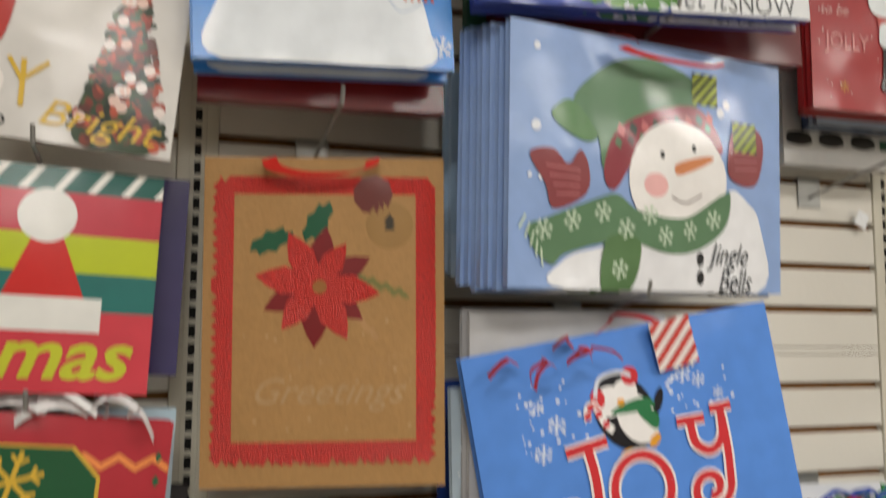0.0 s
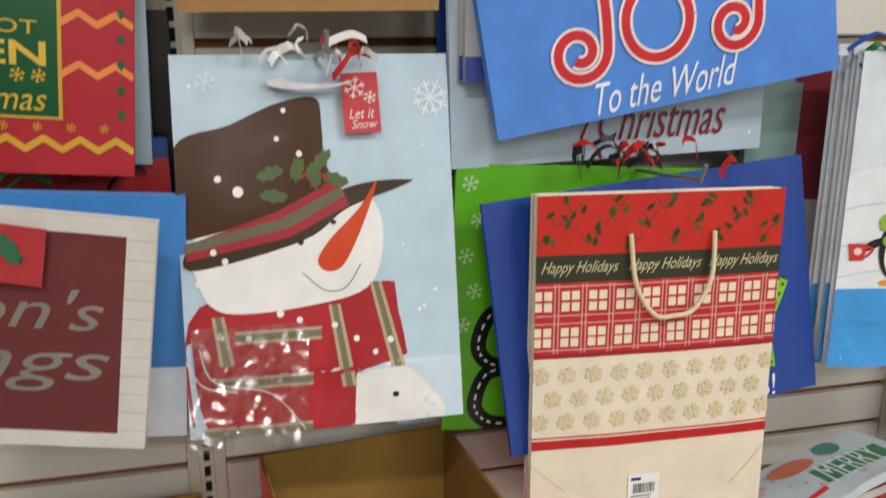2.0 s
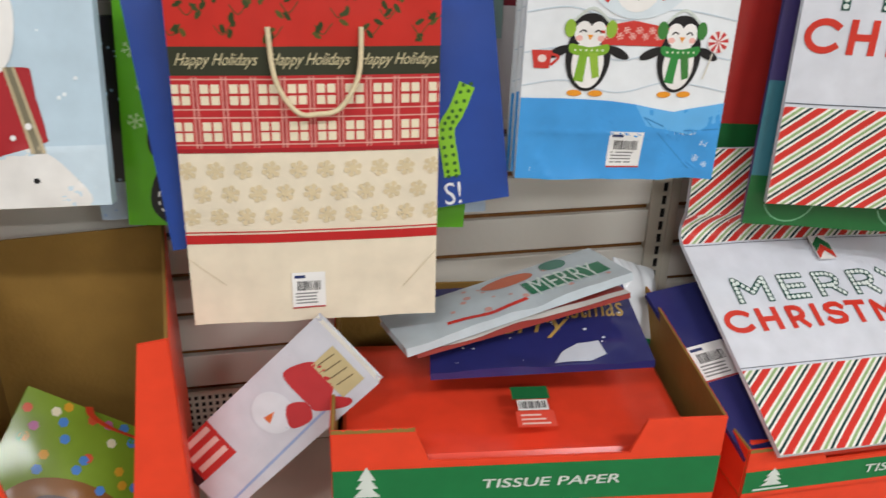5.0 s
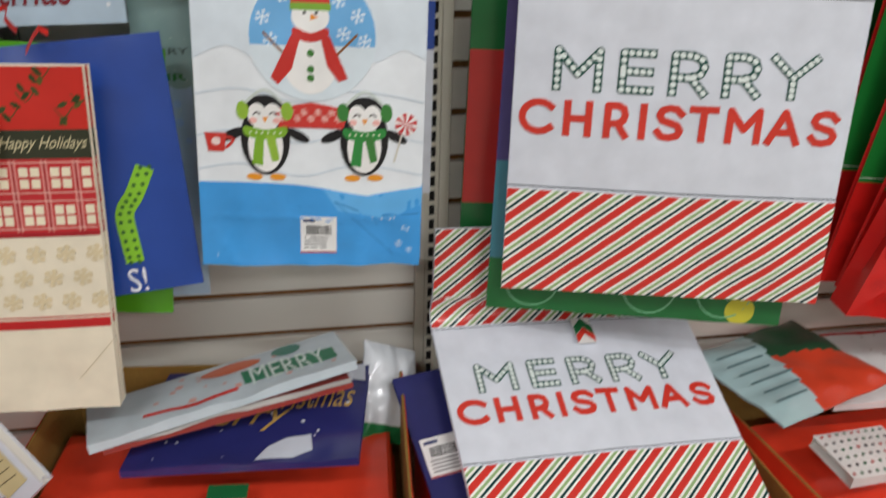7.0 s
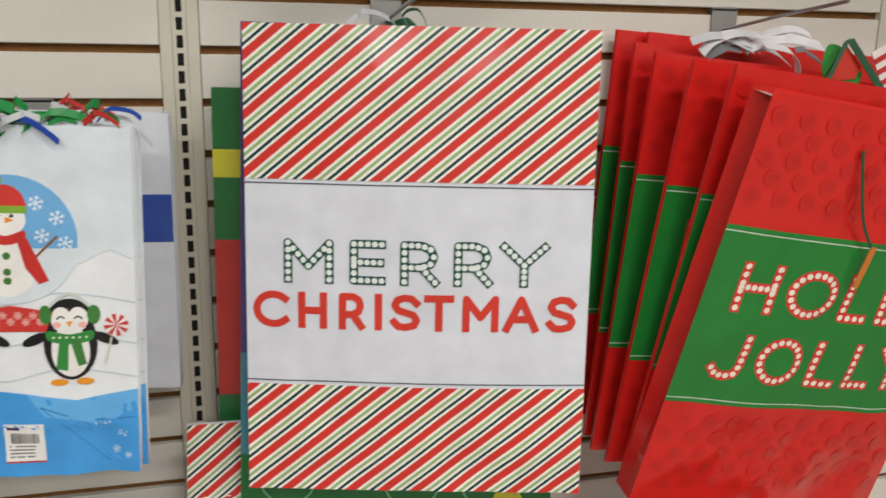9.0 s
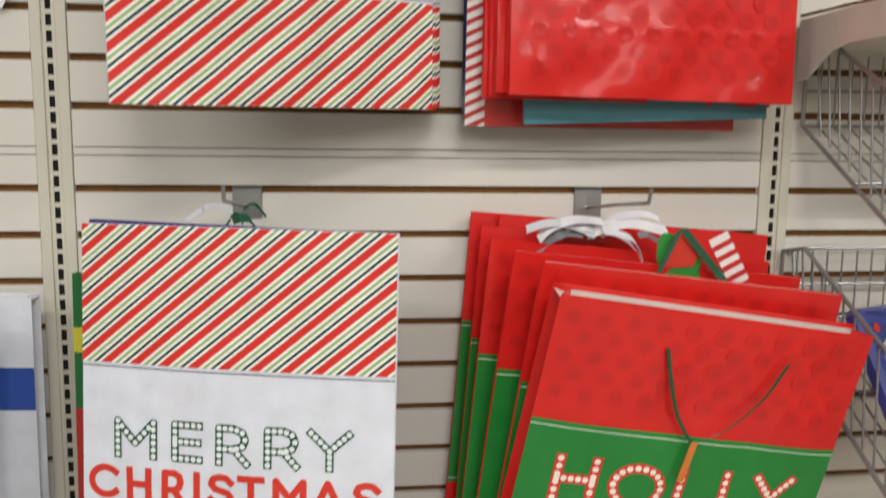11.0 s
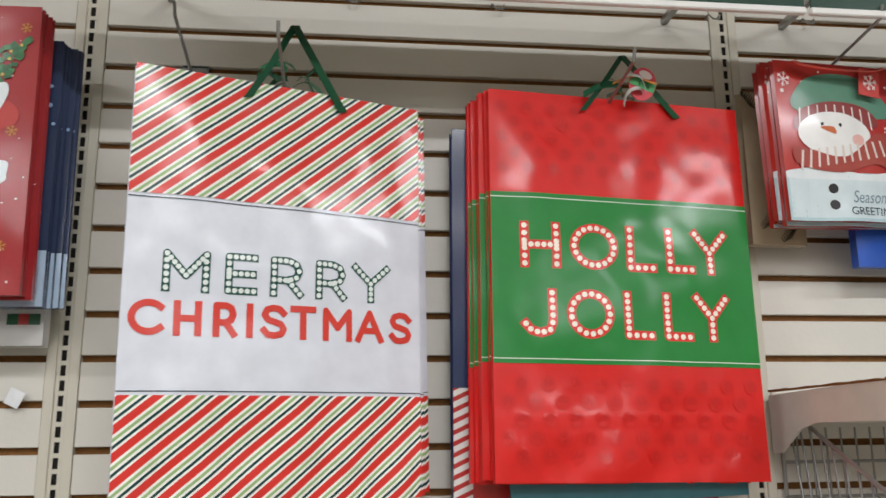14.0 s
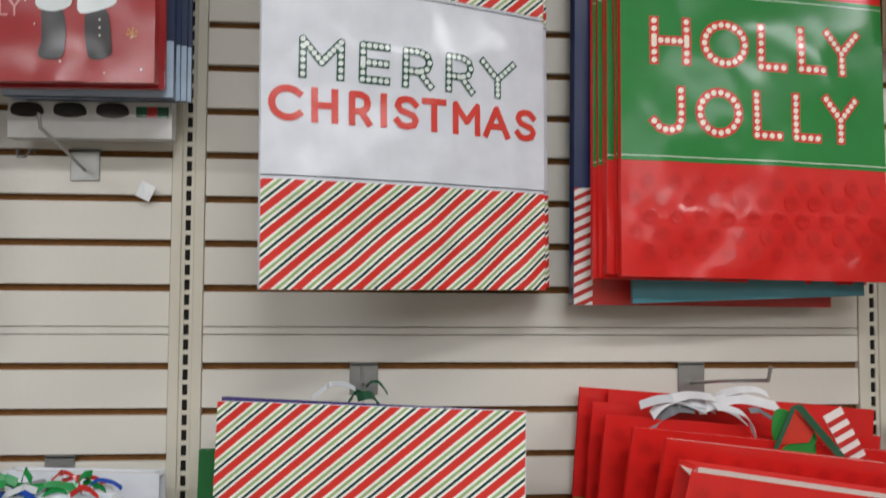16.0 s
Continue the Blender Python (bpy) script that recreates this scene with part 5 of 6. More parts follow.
b = bag("white and blue gift bag with two penguins and a snow globe", (1.010, -0.245, 0.760, -3.5, 1.4, -5.4, 0.289, 0.438), 0.012, "e9eef2", art_penguins, 0.006, 0.005, 13, 3, 0.014, 0.003, crush=0.003)
PEN = b
b = bag("red gift bag with a red-coated figure and fir tree", (1.054, -0.184, 1.798, 0.8, -0.5, -0.2, 0.303, 0.468), 0.012, "a2272b", art_santa, 0.004, 0.002, 14, 2, slide=0.002)
b = bag("red gift bag with snowman lettered Season's Greetings", (2.574, -0.152, 1.947, 1.6, -2.7, 10.4, 0.258, 0.291), 0.010, "b8322c", art_frosty, 0.004, 0.003, 15, 4, 0.010, 0.002, slide=-0.001)
GSN = b
b = bag("white gift bag with a decorated tree and gold lettering", (-0.167, -0.199, 1.655, -0.2, 5.0, 0.1, 0.260, 0.30), 0.012, "d9d6d2", art_puppy, 0.004, 0.002, 16)
b = bag("striped red, lime and teal gift bag with a red pointed hat", (-0.183, -0.17, 1.377, 0.1, 2.3, 2.9, 0.260, 0.257), 0.012, "cf3f4c", art_gnome, 0.004, 0.002, 17, 2)
b = bag("red gift bag with a green and gold DO NOT OPEN panel", (-0.173, -0.18, 1.080, -4.3, 4.8, 1.5, 0.260, 0.272), 0.015, "ae2b36", art_open, 0.004, 0.002, 18, 2, gloss=0.3)
OPN = b
b = bag("maroon gift bag with a white wood frame and silver lettering", (-0.185, -0.256, 0.793, -0.5, 7.9, -4.2, 0.270, 0.264), 0.015, "d6d1ca", art_framed, 0.003, 0.001, 19, gloss=0.3)
FRM = b
b = bag("white gift bag with green sprigs lettered SNOW", (0.564, -0.281, 1.871, 0.0, -3.2, -1.9, 0.487, 0.300), 0.012, "3a4fa8", art_snowline, 0.003, 0.002, 21, 2)


# ---------------------------------------------------------------- bags behind and beside
def art_bands(*rows):
    def draw(a):
        for v0, v1, c in rows:
            a.rect(0, v0, 1, v1, c, 1)
    return draw


def art_greenscene(a):
    a.rect(0, 0, 1, 0.12, "1c6a34", 1)
    for u in (0.15, 0.55, 0.8):
        a.line([(u + 0.09 * math.cos(t / 10 * math.pi), 0.07 + 0.09 * a.k * math.sin(t / 10 * math.pi)) for t in range(11, 21)], 0.006, "6fae84", 2)
    a.ell(0.86, 0.03, 0.05, 0.05, "c9c23a", 2)
    a.rect(0, 0.12, 1, 0.34, "3f8090", 1)


def art_candyedge(a):
    a.rect(0.07, 0, 1, 0.2, "c23530", 1)
    a.rect(0, 0, 0.07, 0.30, "e6e2de", 1)
    a.stripes(0, 0, 0.07, 0.30, 25, [(0.016, "b8302c"), (0.02, None)], 2)


def art_script(a):
    a.text("Merry", 0.33, 0.20, 0.24, 0.16, "8a2a34", 3, 0.35)
    a.text("Christmas", 0.66, 0.16, 0.42, 0.12, "8a2a34", 3, 0.35)
    a.snow(30, 0.02, 0.05, 0.98, 0.95, 0.006, "f0f3f5", 2, 6)


def art_mech(a):
    a.text("MERRY", 0.45, 0.42, 0.8, 0.1, "3f4a46", 3)
    a.text("CHR", 0.42, 0.26, 0.74, 0.12, "2f7a35", 3, 0, 0.02)
    a.snow(24, 0.05, 0.02, 0.95, 0.98, 0.012, "c9d8d0", 2, 16)


def art_navygold(a):
    a.text("Merry", 0.42, 0.42, 0.5, 0.2, "c9a45a", 3, 0.3)
    a.text("Christmas", 0.72, 0.62, 0.46, 0.2, "c9a45a", 3, 0.3)
    a.poly([(0.56, 0.03), (0.72, 0.03), (0.80, 0.10), (0.78, 0.24), (0.68, 0.22), (0.6, 0.14)], "d6dbe6", 2)
    a.poly([(0.78, 0.98), (0.70, 0.78), (0.80, 0.82), (0.86, 0.74), (0.93, 0.80), (0.99, 0.78), (0.98, 0.98)], "d6dbe6", 2)
    a.snow(26, 0.03, 0.05, 0.97, 0.95, 0.008, "e6e9f2", 2.5, 23)


def art_lyingsnow(a):
    a.ell(0.45, 0.55, 0.26, 0.26, "dfe3ea", 2)
    a.poly([(0.45, 0.56), (0.52, 0.50), (0.42, 0.50)], "d96a35", 3)
    a.rect(0.0, 0.05, 0.5, 0.28, "c23a38", 2)
    a.blob([(0.2, 0.72), (0.35, 0.86), (0.7, 0.84), (0.75, 0.72), (0.5, 0.70)], "c0373c", 3)
    a.rect(0.35, 0.84, 0.85, 0.97, "c9b98c", 3)
    for k in range(4):
        a.line([(0.40 + 0.10 * k, 0.86), (0.43 + 0.10 * k, 0.95)], 0.012, "5a4a32", 4)
    for k in range(3):
        a.rect(0.04 + 0.15 * k, 0.07, 0.11 + 0.15 * k, 0.26, "e6c9c2", 3)
    a.rect(0.0, 0.0, 0.5, 0.05, "2a2026", 3)
    a.blob([(0.5, 0.62), (0.62, 0.70), (0.8, 0.66), (0.72, 0.56)], "c0373c", 3)
    a.blob([(0.62, 0.74), (0.9, 0.86), (0.95, 0.82), (0.75, 0.70)], "c0373c", 3)
    a.line([(0.9, 0.05), (0.8, 0.95)], 0.03, "9fb3da", 2)
    a.snow(10, 0.05, 0.1, 0.95, 0.95, 0.012, "c2c9da", 2, 27)


def art_holidaywhite(a):
    a.rect(0.58, 0.25, 0.95, 0.55, "2f7a5a", 2)
    a.text("MERRY", 0.76, 0.40, 0.3, 0.14, "d9e6e0", 3)
    a.ell(0.55, 0.75, 0.12, 0.05, "cf6a4a", 2)
    a.ell(0.78, 0.82, 0.06, 0.05, "3f7f70", 2)
    a.line(curve_line([(0.2, 0.2), (0.4, 0.12), (0.55, 0.2)]), 0.02, "d8362c", 3)
    a.snow(16, 0.05, 0.1, 0.95, 0.95, 0.014, "d9a59c", 1.5, 29)


def art_floral(a):
    rng = random.Random(9)
    a.blob([(0.15, 0.0), (0.2, 0.3), (0.5, 0.42), (0.85, 0.3), (0.9, 0.0)], "8a5a2c", 2)
    a.ell(0.5, 0.18, 0.22, 0.07, "5a4a44", 3)
    a.ell(0.5, 0.10, 0.04, 0.03, "1e1b1a", 4)
    for i in range(34):
        a.ell(rng.uniform(0.04, 0.96), rng.uniform(0.40, 0.97), 0.03, 0.03, rng.choice(("4f86d0", "d65a3a", "e6dcc0", "d9a030", "c06a9a", "4f9a38")), 3, rng.uniform(0, 90), 6)


def art_sprigs(a):
    for u0, v0, d in ((0.55, 0.02, 1), (0.2, 0.10, 1), (0.75, 0.20, -1), (0.3, 0.88, -1)):
        a.piece("fir_sprig")
        for k in range(9):
            u, v = u0 + d * 0.03 * k, v0 + 0.014 * k
            for e in (-1, 1):
                a.line([(u, v), (u + 0.10 * e + 0.06 * d, v + 0.030)], 0.016, "33382c", 2)


def art_faces(a):
    for u in (0.12, 0.38, 0.64):
        a.piece("hat_picture")
        a.blob([(u - 0.10, 0.10), (u - 0.08, 0.14), (u + 0.06, 0.14), (u + 0.10, 0.10), (u + 0.04, 0.085), (u - 0.04, 0.085)], "26231f", 2)
    a.piece("parcel_picture")
    a.rect(0.78, 0.085, 0.98, 0.13, "1f5a3c", 2)
    a.rect(0.85, 0.085, 0.91, 0.13, "b8302c", 3)


def art_snowblue(a):
    a.snow(90, 0.02, 0.02, 0.98, 0.98, 0.014, "9fbfe6", 1.5, 33)
    a.rect(0, 0, 1, 0.2, "b9cfe6", 1)


# behind the lower MERRY CHRISTMAS bag
bag("violet and green gift bag with teal band on a peg", (1.497, -0.218, 0.630, -3.9, 1.2, -14.0, 0.452, 0.690), 0.010, "4a3f78", art_greenscene, 0.006, 0.002, 51)
bag("dark green and red gift bag on a lower peg", (1.475, -0.10, 0.66, 0, 1.0, -6, 0.45, 0.57), 0.012, "1d6a35", art_bands((0.2, 0.62, "b9302c"), (0.78, 0.85, "c9c23a")), 0.006, 0.002, 52, 1, 0.012, 0.003)
# stack behind the open HOLLY JOLLY bag
for i, (dx, dy, dz, tn, yw) in enumerate(((0.028, 0.045, 0.03, -2.0, 1), (0.01, 0.075, 0.035, -3.0, 2), (0.0, 0.105, 0.045, -4.0, 1), (0.0, 0.13, 0.06, -4.4, 0), (0.036, 0.15, 0.077, -4.6, -1), (-0.008, 0.172, 0.08, -4.6, -1))):
    spot = (2.086 + dx, -0.215 + dy, 0.575 + dz, max(-1.0, 11.2 - 3.2 * (i + 1)), 9.0 + tn, 1.1 + yw)
    if i == 0:
        LHS = bag("flat red and green HOLLY JOLLY gift bag in a stack", (*spot, 0.472, 0.655), 0.008, "d6211d", art_holly, 0.005, 0.004, 40)
    else:
        copy_thing(LHS, pose(*spot))
# behind the upper HOLLY JOLLY bag
bag("navy blue gift bag with a candy striped edge", (2.103, -0.06, 1.466, 0, 0.4, 2, 0.46, 0.66), 0.03, "26345c", art_candyedge, 0.004, 0.002, 53)
bag("teal gift bag with a red lower edge on an upper peg", (2.165, -0.105, 1.478, 0, -2.0, 3, 0.41, 0.6), 0.008, "3f7c88", art_plain, 0.004, 0.002, 54)
# around the blue bags
bag("pale blue gift bag on a peg behind others", (0.50, -0.075, 1.528, 0, 0, 0, 0.30, 0.30), 0.012, "a9c6e2", art_snowblue, 0.004, 0.002, 55, 2)
bag("pale blue gift bag with red script Merry Christmas", (0.565, -0.13, 1.058, 0, -1.5, 0, 0.45, 0.32), 0.012, "bccfdd", art_script, 0.004, 0.002, 56)
bag("grey patterned gift bag with a blue hem", (0.50, -0.155, 1.165, 0, 0, 0, 0.30, 0.31), 0.010, "b9b9bb", art_bands((0, 0.1, "3a4f9c")), 0.004, 0.002, 57, 2)
bag("royal blue gift bag on a peg behind others", (0.43, -0.060, 1.12, 0, 0, 0, 0.18, 0.26), 0.012, "2348a0", art_plain, 0.004, 0.002, 58)
bag("grey green gift bag with green lettering", (0.83, -0.10, 0.93, 0, 0, 0, 0.085, 0.22), 0.012, "8aa6a2", art_mech, 0.003, 0.002, 59, 1)
bag("dark red and white gift bag at the side of others", (0.93, -0.085, 0.80, 0, 1.0, -4, 0.16, 0.385), 0.03, "7d2430", art_bands((0.0, 0.45, "c9c2c2")), 0.004, 0.002, 60, 1)
bag("white gift bag with a blue pattern behind the penguin bag", (1.075, -0.075, 0.80, 0, 0.5, -6, 0.25, 0.40), 0.03, "d9dde4", art_bands((0.55, 0.72, "2f4fa0")), 0.004, 0.002, 61)
bag("pale snowy gift bag low behind a blue one", (0.66, -0.10, 0.655, 0, 0, 0, 0.40, 0.36), 0.008, "a9c2da", art_snowblue, 0.004, 0.002, 62)
bag("dark patterned gift bag low behind a green one", (0.36, -0.07, 0.665, 0, 0, 0, 0.17, 0.3), 0.01, "2f2c34", art_snowblue, 0.004, 0.002, 63)
bag("dark red gift bag high behind a blue one", (0.155, -0.14, 1.742, 0, -1, 0, 0.325, 0.36), 0.03, "8a2226", art_plain, 0.004, 0.002, 64)
bag("dark green and red gift bag high on a peg", (0.43, -0.10, 1.70, 0, 0, 0, 0.13, 0.42), 0.02, "1f4a38", art_bands((0.1, 0.22, "b03030")), 0.004, 0.002, 65)
bag("dark red gift bag behind the snowy lettered one", (0.62, -0.20, 1.845, 0, -2, 0, 0.50, 0.32), 0.03, "6a2024", art_plain, 0.004, 0.002, 66)
# the left bay
bag("bright blue snowy gift bag half behind a framed one", (-0.145, -0.185, 0.755, -1.9, 4.0, -1.4, 0.270, 0.30), 0.015, "3f86cc", art_bands((0, 0.3, "dfe6ee")), 0.003, 0.001, 67)
bag("blue gift bag with a red checked top", (-0.14, -0.10, 0.80, 0, 0, 0, 0.26, 0.30), 0.02, "2f4f90", art_bands((0.72, 0.92, "b8343a")), 0.003, 0.001, 68)
bag("dark gift bag hanging close to the upright", (-0.07, -0.06, 0.83, 0, 0, 0, 0.14, 0.42), 0.02, "1d1a20", art_plain, 0.003, 0.001, 69)
bag("pale blue gift bag behind a red one", (-0.158, -0.11, 1.075, 0, 2, 0, 0.26, 0.28), 0.02, "a9c2cf", art_plain, 0.003, 0.001, 70)
bag("navy gift bag behind a striped one", (-0.15, -0.09, 1.395, 0, 2, 0, 0.26, 0.25), 0.02, "3a3560", art_plain, 0.003, 0.001, 71)
# beside the figure in the red coat
bag("navy gift bag with white snowflakes behind a red one", (1.09, -0.125, 1.79, 0, -0.4, 0, 0.26, 0.45), 0.008, "33405f", art_snowblue, 0.003, 0.001, 72, 4, 0.01, 0.003, slide=0.003)
bag("white gift bag with small snowman faces low behind", (1.075, -0.065, 1.735, 0, -0.5, 0, 0.26, 0.4), 0.03, "dcdcda", art_faces, 0.003, 0.001, 73)
# the right bay
bag("tan gift bag with dark fir sprigs", (2.49, -0.055, 1.925, 0, 0, 4, 0.11, 0.30), 0.02, "b3a589", art_sprigs, 0.003, 0.002, 74)
bag("bright blue snowy gift bag in a thick stack", (2.84, -0.16, 1.925, 0, 0, 8, 0.25, 0.31), 0.010, "3f74c4", art_snowblue, 0.003, 0.002, 75, 6, 0.012, 0.002)
bag("royal blue gift bag low behind a snowy stack", (2.78, -0.08, 1.88, 0, 0, 2, 0.32, 0.3), 0.02, "2a5cc0", art_plain, 0.003, 0.002, 76)

# ---------------------------------------------------------------- pegs, ribbons and tags
for x, z, l in ((1.585, 2.18, 0.30), (2.155, 2.18, 0.26), (1.522, 1.365, 0.28), (2.10, 1.365, 0.30), (0.16, 1.70, 0.22), (0.57, 1.47, 0.24), (0.60, 1.88, 0.28), (0.15, 2.17, 0.26), (0.17, 1.215, 0.25), (0.60, 1.075, 0.30), (1.02, 1.21, 0.27), (1.08, 2.285, 0.22), (2.57, 2.265, 0.30), (2.83, 2.265, 0.25), (-0.17, 1.98, 0.24), (-0.18, 1.66, 0.22), (-0.17, 1.37, 0.24), (-0.19, 1.08, 0.28), (1.03, 2.07, 0.25), (1.41, 2.285, 0.20), (1.048, 1.705, 0.20)):
    g = min(grooves, key=lambda q: abs(q - z))
    hook(x, g, l)
for x, z in ((0.95, 1.74), (1.98, 2.405), (2.42, 2.405), (2.62, 2.405), (1.70, 2.405)):
    g = min(grooves, key=lambda q: abs(q - z))
    bm = bmesh.new()
    tube(bm, [(-0.012, 0.004, 0), (-0.012, -0.012, 0.002), (-0.006, -0.02, -0.012), (0.006, -0.02, -0.012), (0.012, -0.012, 0.002), (0.012, 0.004, 0)], 0.0018, 6)
    ob = part("wire_clip", bm, CHROME, None, "", True)
    ob.location = (x, 0, g)
    tagged(ob, "small empty wire clip in a slatwall groove", "hook", "wire clips")

DKG = "1f5238"
handle(UMC, (0.36, 0.70), 0.03, DKG, 0.017, 0.15, 0.0, y=-0.008, vee=True)
handle(UHJ, (0.36, 0.74), 0.03, DKG, 0.016, 0.125, 0.0, y=-0.008, vee=True)
tag(UHJ, 0.585, 1.03, 0.05, 0.066, "d6505a", lambda a: (a.rect(0.03, 0.35, 0.97, 0.62, "5aa86a", 1), a.ell(0.5, 0.78, 0.25, 0.16, "e9d9d4", 1)), 20, -0.03, "striped round gift tag", True)
handle(LHJ, (0.35, 0.74), 0.055, DKG, 0.0055, -0.135, -0.022, y=-0.010, vee=True)
tag(LHJ, 0.50, 0.665, 0.010, 0.065, "d07a30", None, 4, -0.022, "orange ribbon tail")
handle(BRN, (0.27, 0.70), 0.004, "c8322a", 0.020, -0.022, 0.0, y=-0.014)
handle(JNG, (0.34, 0.70), 0.02, "d2362a", 0.022, -0.012, 0.0, y=-0.022)
handle(JOY, (0.42, 0.62), 0.0, "b8323a", 0.010, 0.02, 0.0)
tag(JOY, 0.645, 0.905, 0.062, 0.066, "efe6e2", lambda a: a.stripes(0, 0, 1, 1, 40, [(0.13, "c8423c"), (0.13, None)], 1), -4, -0.016, "red and white striped gift tag")
handle(TOP_BAG, (0.36, 0.64), 0.03, "e9e9ec", 0.022, -0.012, 0.0, y=-0.008)


def art_letit(a):
    a.flake(0.35, 0.75, 0.3, "efd9d6", 1, 0.04)
    a.flake(0.75, 0.58, 0.18, "efd9d6", 1, 0.03)
    a.text("Let it", 0.5, 0.32, 0.7, 0.28, "f3e6e4", 2, 0.3)
    a.text("Snow", 0.55, 0.14, 0.7, 0.24, "f3e6e4", 2, 0.3)


tag(TOP_BAG, 0.665, 0.865, 0.044, 0.072, "c8353a", art_letit, -2, -0.014, "red gift tag lettered Let it Snow")
handle(HAP, (0.36, 0.70), 0.05, "cord", 0.0065, -0.105, 0.0, True, label="cream twisted cord handle", y=-0.008)
handle(GSN, (0.12, 0.86), 0.006, "d23a2c", 0.016, -0.016, 0.0, y=-0.016)
tag(GSN, 0.74, 0.87, 0.045, 0.05, "c8453f", lambda a: a.flake(0.5, 0.5, 0.35, "f0dcd8", 1), 8, -0.016, "round red gift tag with a snowflake")

FILM_CLEAR = bpy.data.materials.new("clear_wrap")
FILM_CLEAR.use_nodes = True
nt = FILM_CLEAR.node_tree
glossy, clear, blend = nt.nodes.new("ShaderNodeBsdfGlossy"), nt.nodes.new("ShaderNodeBsdfTransparent"), nt.nodes.new("ShaderNodeMixShader")
glossy.inputs["Roughness"].default_value = 0.12
blend.inputs[0].default_value = 0.22
nt.links.new(clear.outputs[0], blend.inputs[1])
nt.links.new(glossy.outputs[0], blend.inputs[2])
nt.links.new(blend.outputs[0], nt.nodes["Material Output"].inputs["Surface"])
bm = bmesh.new()
bmesh.ops.create_grid(bm, x_segments=40, y_segments=40, size=0.5)
for v in bm.verts:
    u, q = v.co.x + 0.5, v.co.y + 0.5
    ridge = 1 - 2.2 * abs(noise.noise(Vector((u * 4.5 + q * 2, q * 4.0 - u * 1.5, 3.0))))
    v.co = Vector((-0.166 + 0.135 * u + 0.01 * q, -0.022 - 0.011 * ridge - 0.0012 * noise.noise(Vector((u * 9, q * 9, 1))), -0.012 + 0.145 * q))
part("clear_wrap", bm, FILM_CLEAR, TOP_BAG, "crumpled clear plastic film", True)

tag(FRM, 0.40, 0.84, 0.11, 0.062, "b3343a", lambda a: (leaf(a, 0.36, 0.45, 0.24, 0, "8fa06a", 1), leaf(a, 0.68, 0.60, 0.2, -50, "2f6a4a", 1)), 3, -0.014, "red gift tag with holly leaves")

bow(1.03, -0.20, 1.205, ("1f8a45", "1f8a45", "2348a0", "c9cdd0", "1f8a45", "b8302c"), 34, 0.12, 3, "tangled green, blue and silver ribbons above the penguin bags", 0.06, 0.010)
bow(0.15, -0.16, 1.205, ("e6e3e0", "c23a38", "b9b4b0", "e6e3e0"), 12, 0.09, 4, "white and red ribbons above the snowman bag", 0.045)
bow(0.58, -0.19, 1.07, ("c8322a", "26262a", "c8322a", "1c1c20"), 16, 0.14, 5, "red and black ribbons above the plaid bag", 0.04)
bow(-0.12, -0.15, 1.36, ("d9d9da", "c3c4c6", "e6e6e6"), 9, 0.08, 6, "silver ribbons above the red and green bag", 0.06, 0.016)
bow(-0.10, -0.13, 1.07, ("1f7a45", "2a2a2c", "1f7a45"), 8, 0.07, 7, "green and black ribbons over a maroon bag", 0.05)
bow(2.10, -0.12, 1.305, ("e3e3e6", "d0d2d6", "e8e8ea", "7d8084"), 9, 0.05, 8, "white satin ribbon ends on the lower peg", 0.10, 0.020)
bow(1.525, -0.10, 1.322, ("1f5238", "c9cccf", "2a5a40"), 4, 0.02, 9, "dark green and clear ribbons at the lower peg", 0.05, 0.012)
bow(1.60, -0.15, 2.175, (DKG, DKG, "2c6a48"), 8, 0.025, 10, "dark green ribbons tied at the upper peg", 0.055, 0.012)
bow(2.18, -0.13, 2.185, (DKG, "c9c4c0", DKG, "d08a2c"), 9, 0.03, 11, "dark green and white ribbons tied at the upper peg", 0.06, 0.012)
bow(0.44, -0.21, 1.415, ("b8323a", "a62a30"), 6, 0.05, 12, "dark red ribbons over the tilted blue bag", 0.06, 0.008)
bow(0.55, -0.20, 1.845, ("d23a2c", "b8302c"), 7, 0.07, 13, "bright red ribbons over the light blue bag", 0.05, 0.014)

# green and red tags hung at the lower HOLLY JOLLY peg
root = empty("gift_tag_bunch", pose(2.195, -0.19, 1.245, 0, 0, 0), "green, red and candy striped card tags on dark ribbon", "gift tag")
bm = bmesh.new()
pts = [(-0.03, 0.062), (-0.038, 0.03), (-0.03, 0.0), (-0.04, -0.03), (-0.02, -0.055), (0.012, -0.055), (0.034, -0.03), (0.028, 0.0), (0.034, 0.022), (0.0, 0.055)]
f = bm.faces.new([bm.verts.new((x, 0, z)) for x, z in curve_loop(pts)])
bmesh.ops.triangulate(bm, faces=[f])
bmesh.ops.solidify(bm, geom=bm.faces[:], thickness=0.0015)
part("green_tag", bm, ink("2f8a3a"), root, "scalloped green card tag")
bm = bmesh.new()
f = bm.faces.new([bm.verts.new((x, -0.003, z)) for x, z in ((-0.036, 0.008), (-0.002, 0.062), (0.03, 0.03), (0.02, 0.012))])
f = bm.faces.new([bm.verts.new((x, -0.003, z)) for x, z in ((-0.01, -0.02), (0.03, -0.005), (0.03, -0.03))])
part("red_band", bm, ink("d23a2a"), root)
bm = bmesh.new()
box(bm, 0.045, -0.006, -0.055, 0.078, -0.0045, 0.06)
bmesh.ops.rotate(bm, verts=bm.verts[:], cent=(0.06, 0, 0.05), matrix=Matrix.Rotation(radians(-28), 3, "Y"))
cn = part("candy_tag", bm, ink("efe6e2"), root, "red and white candy striped tag")
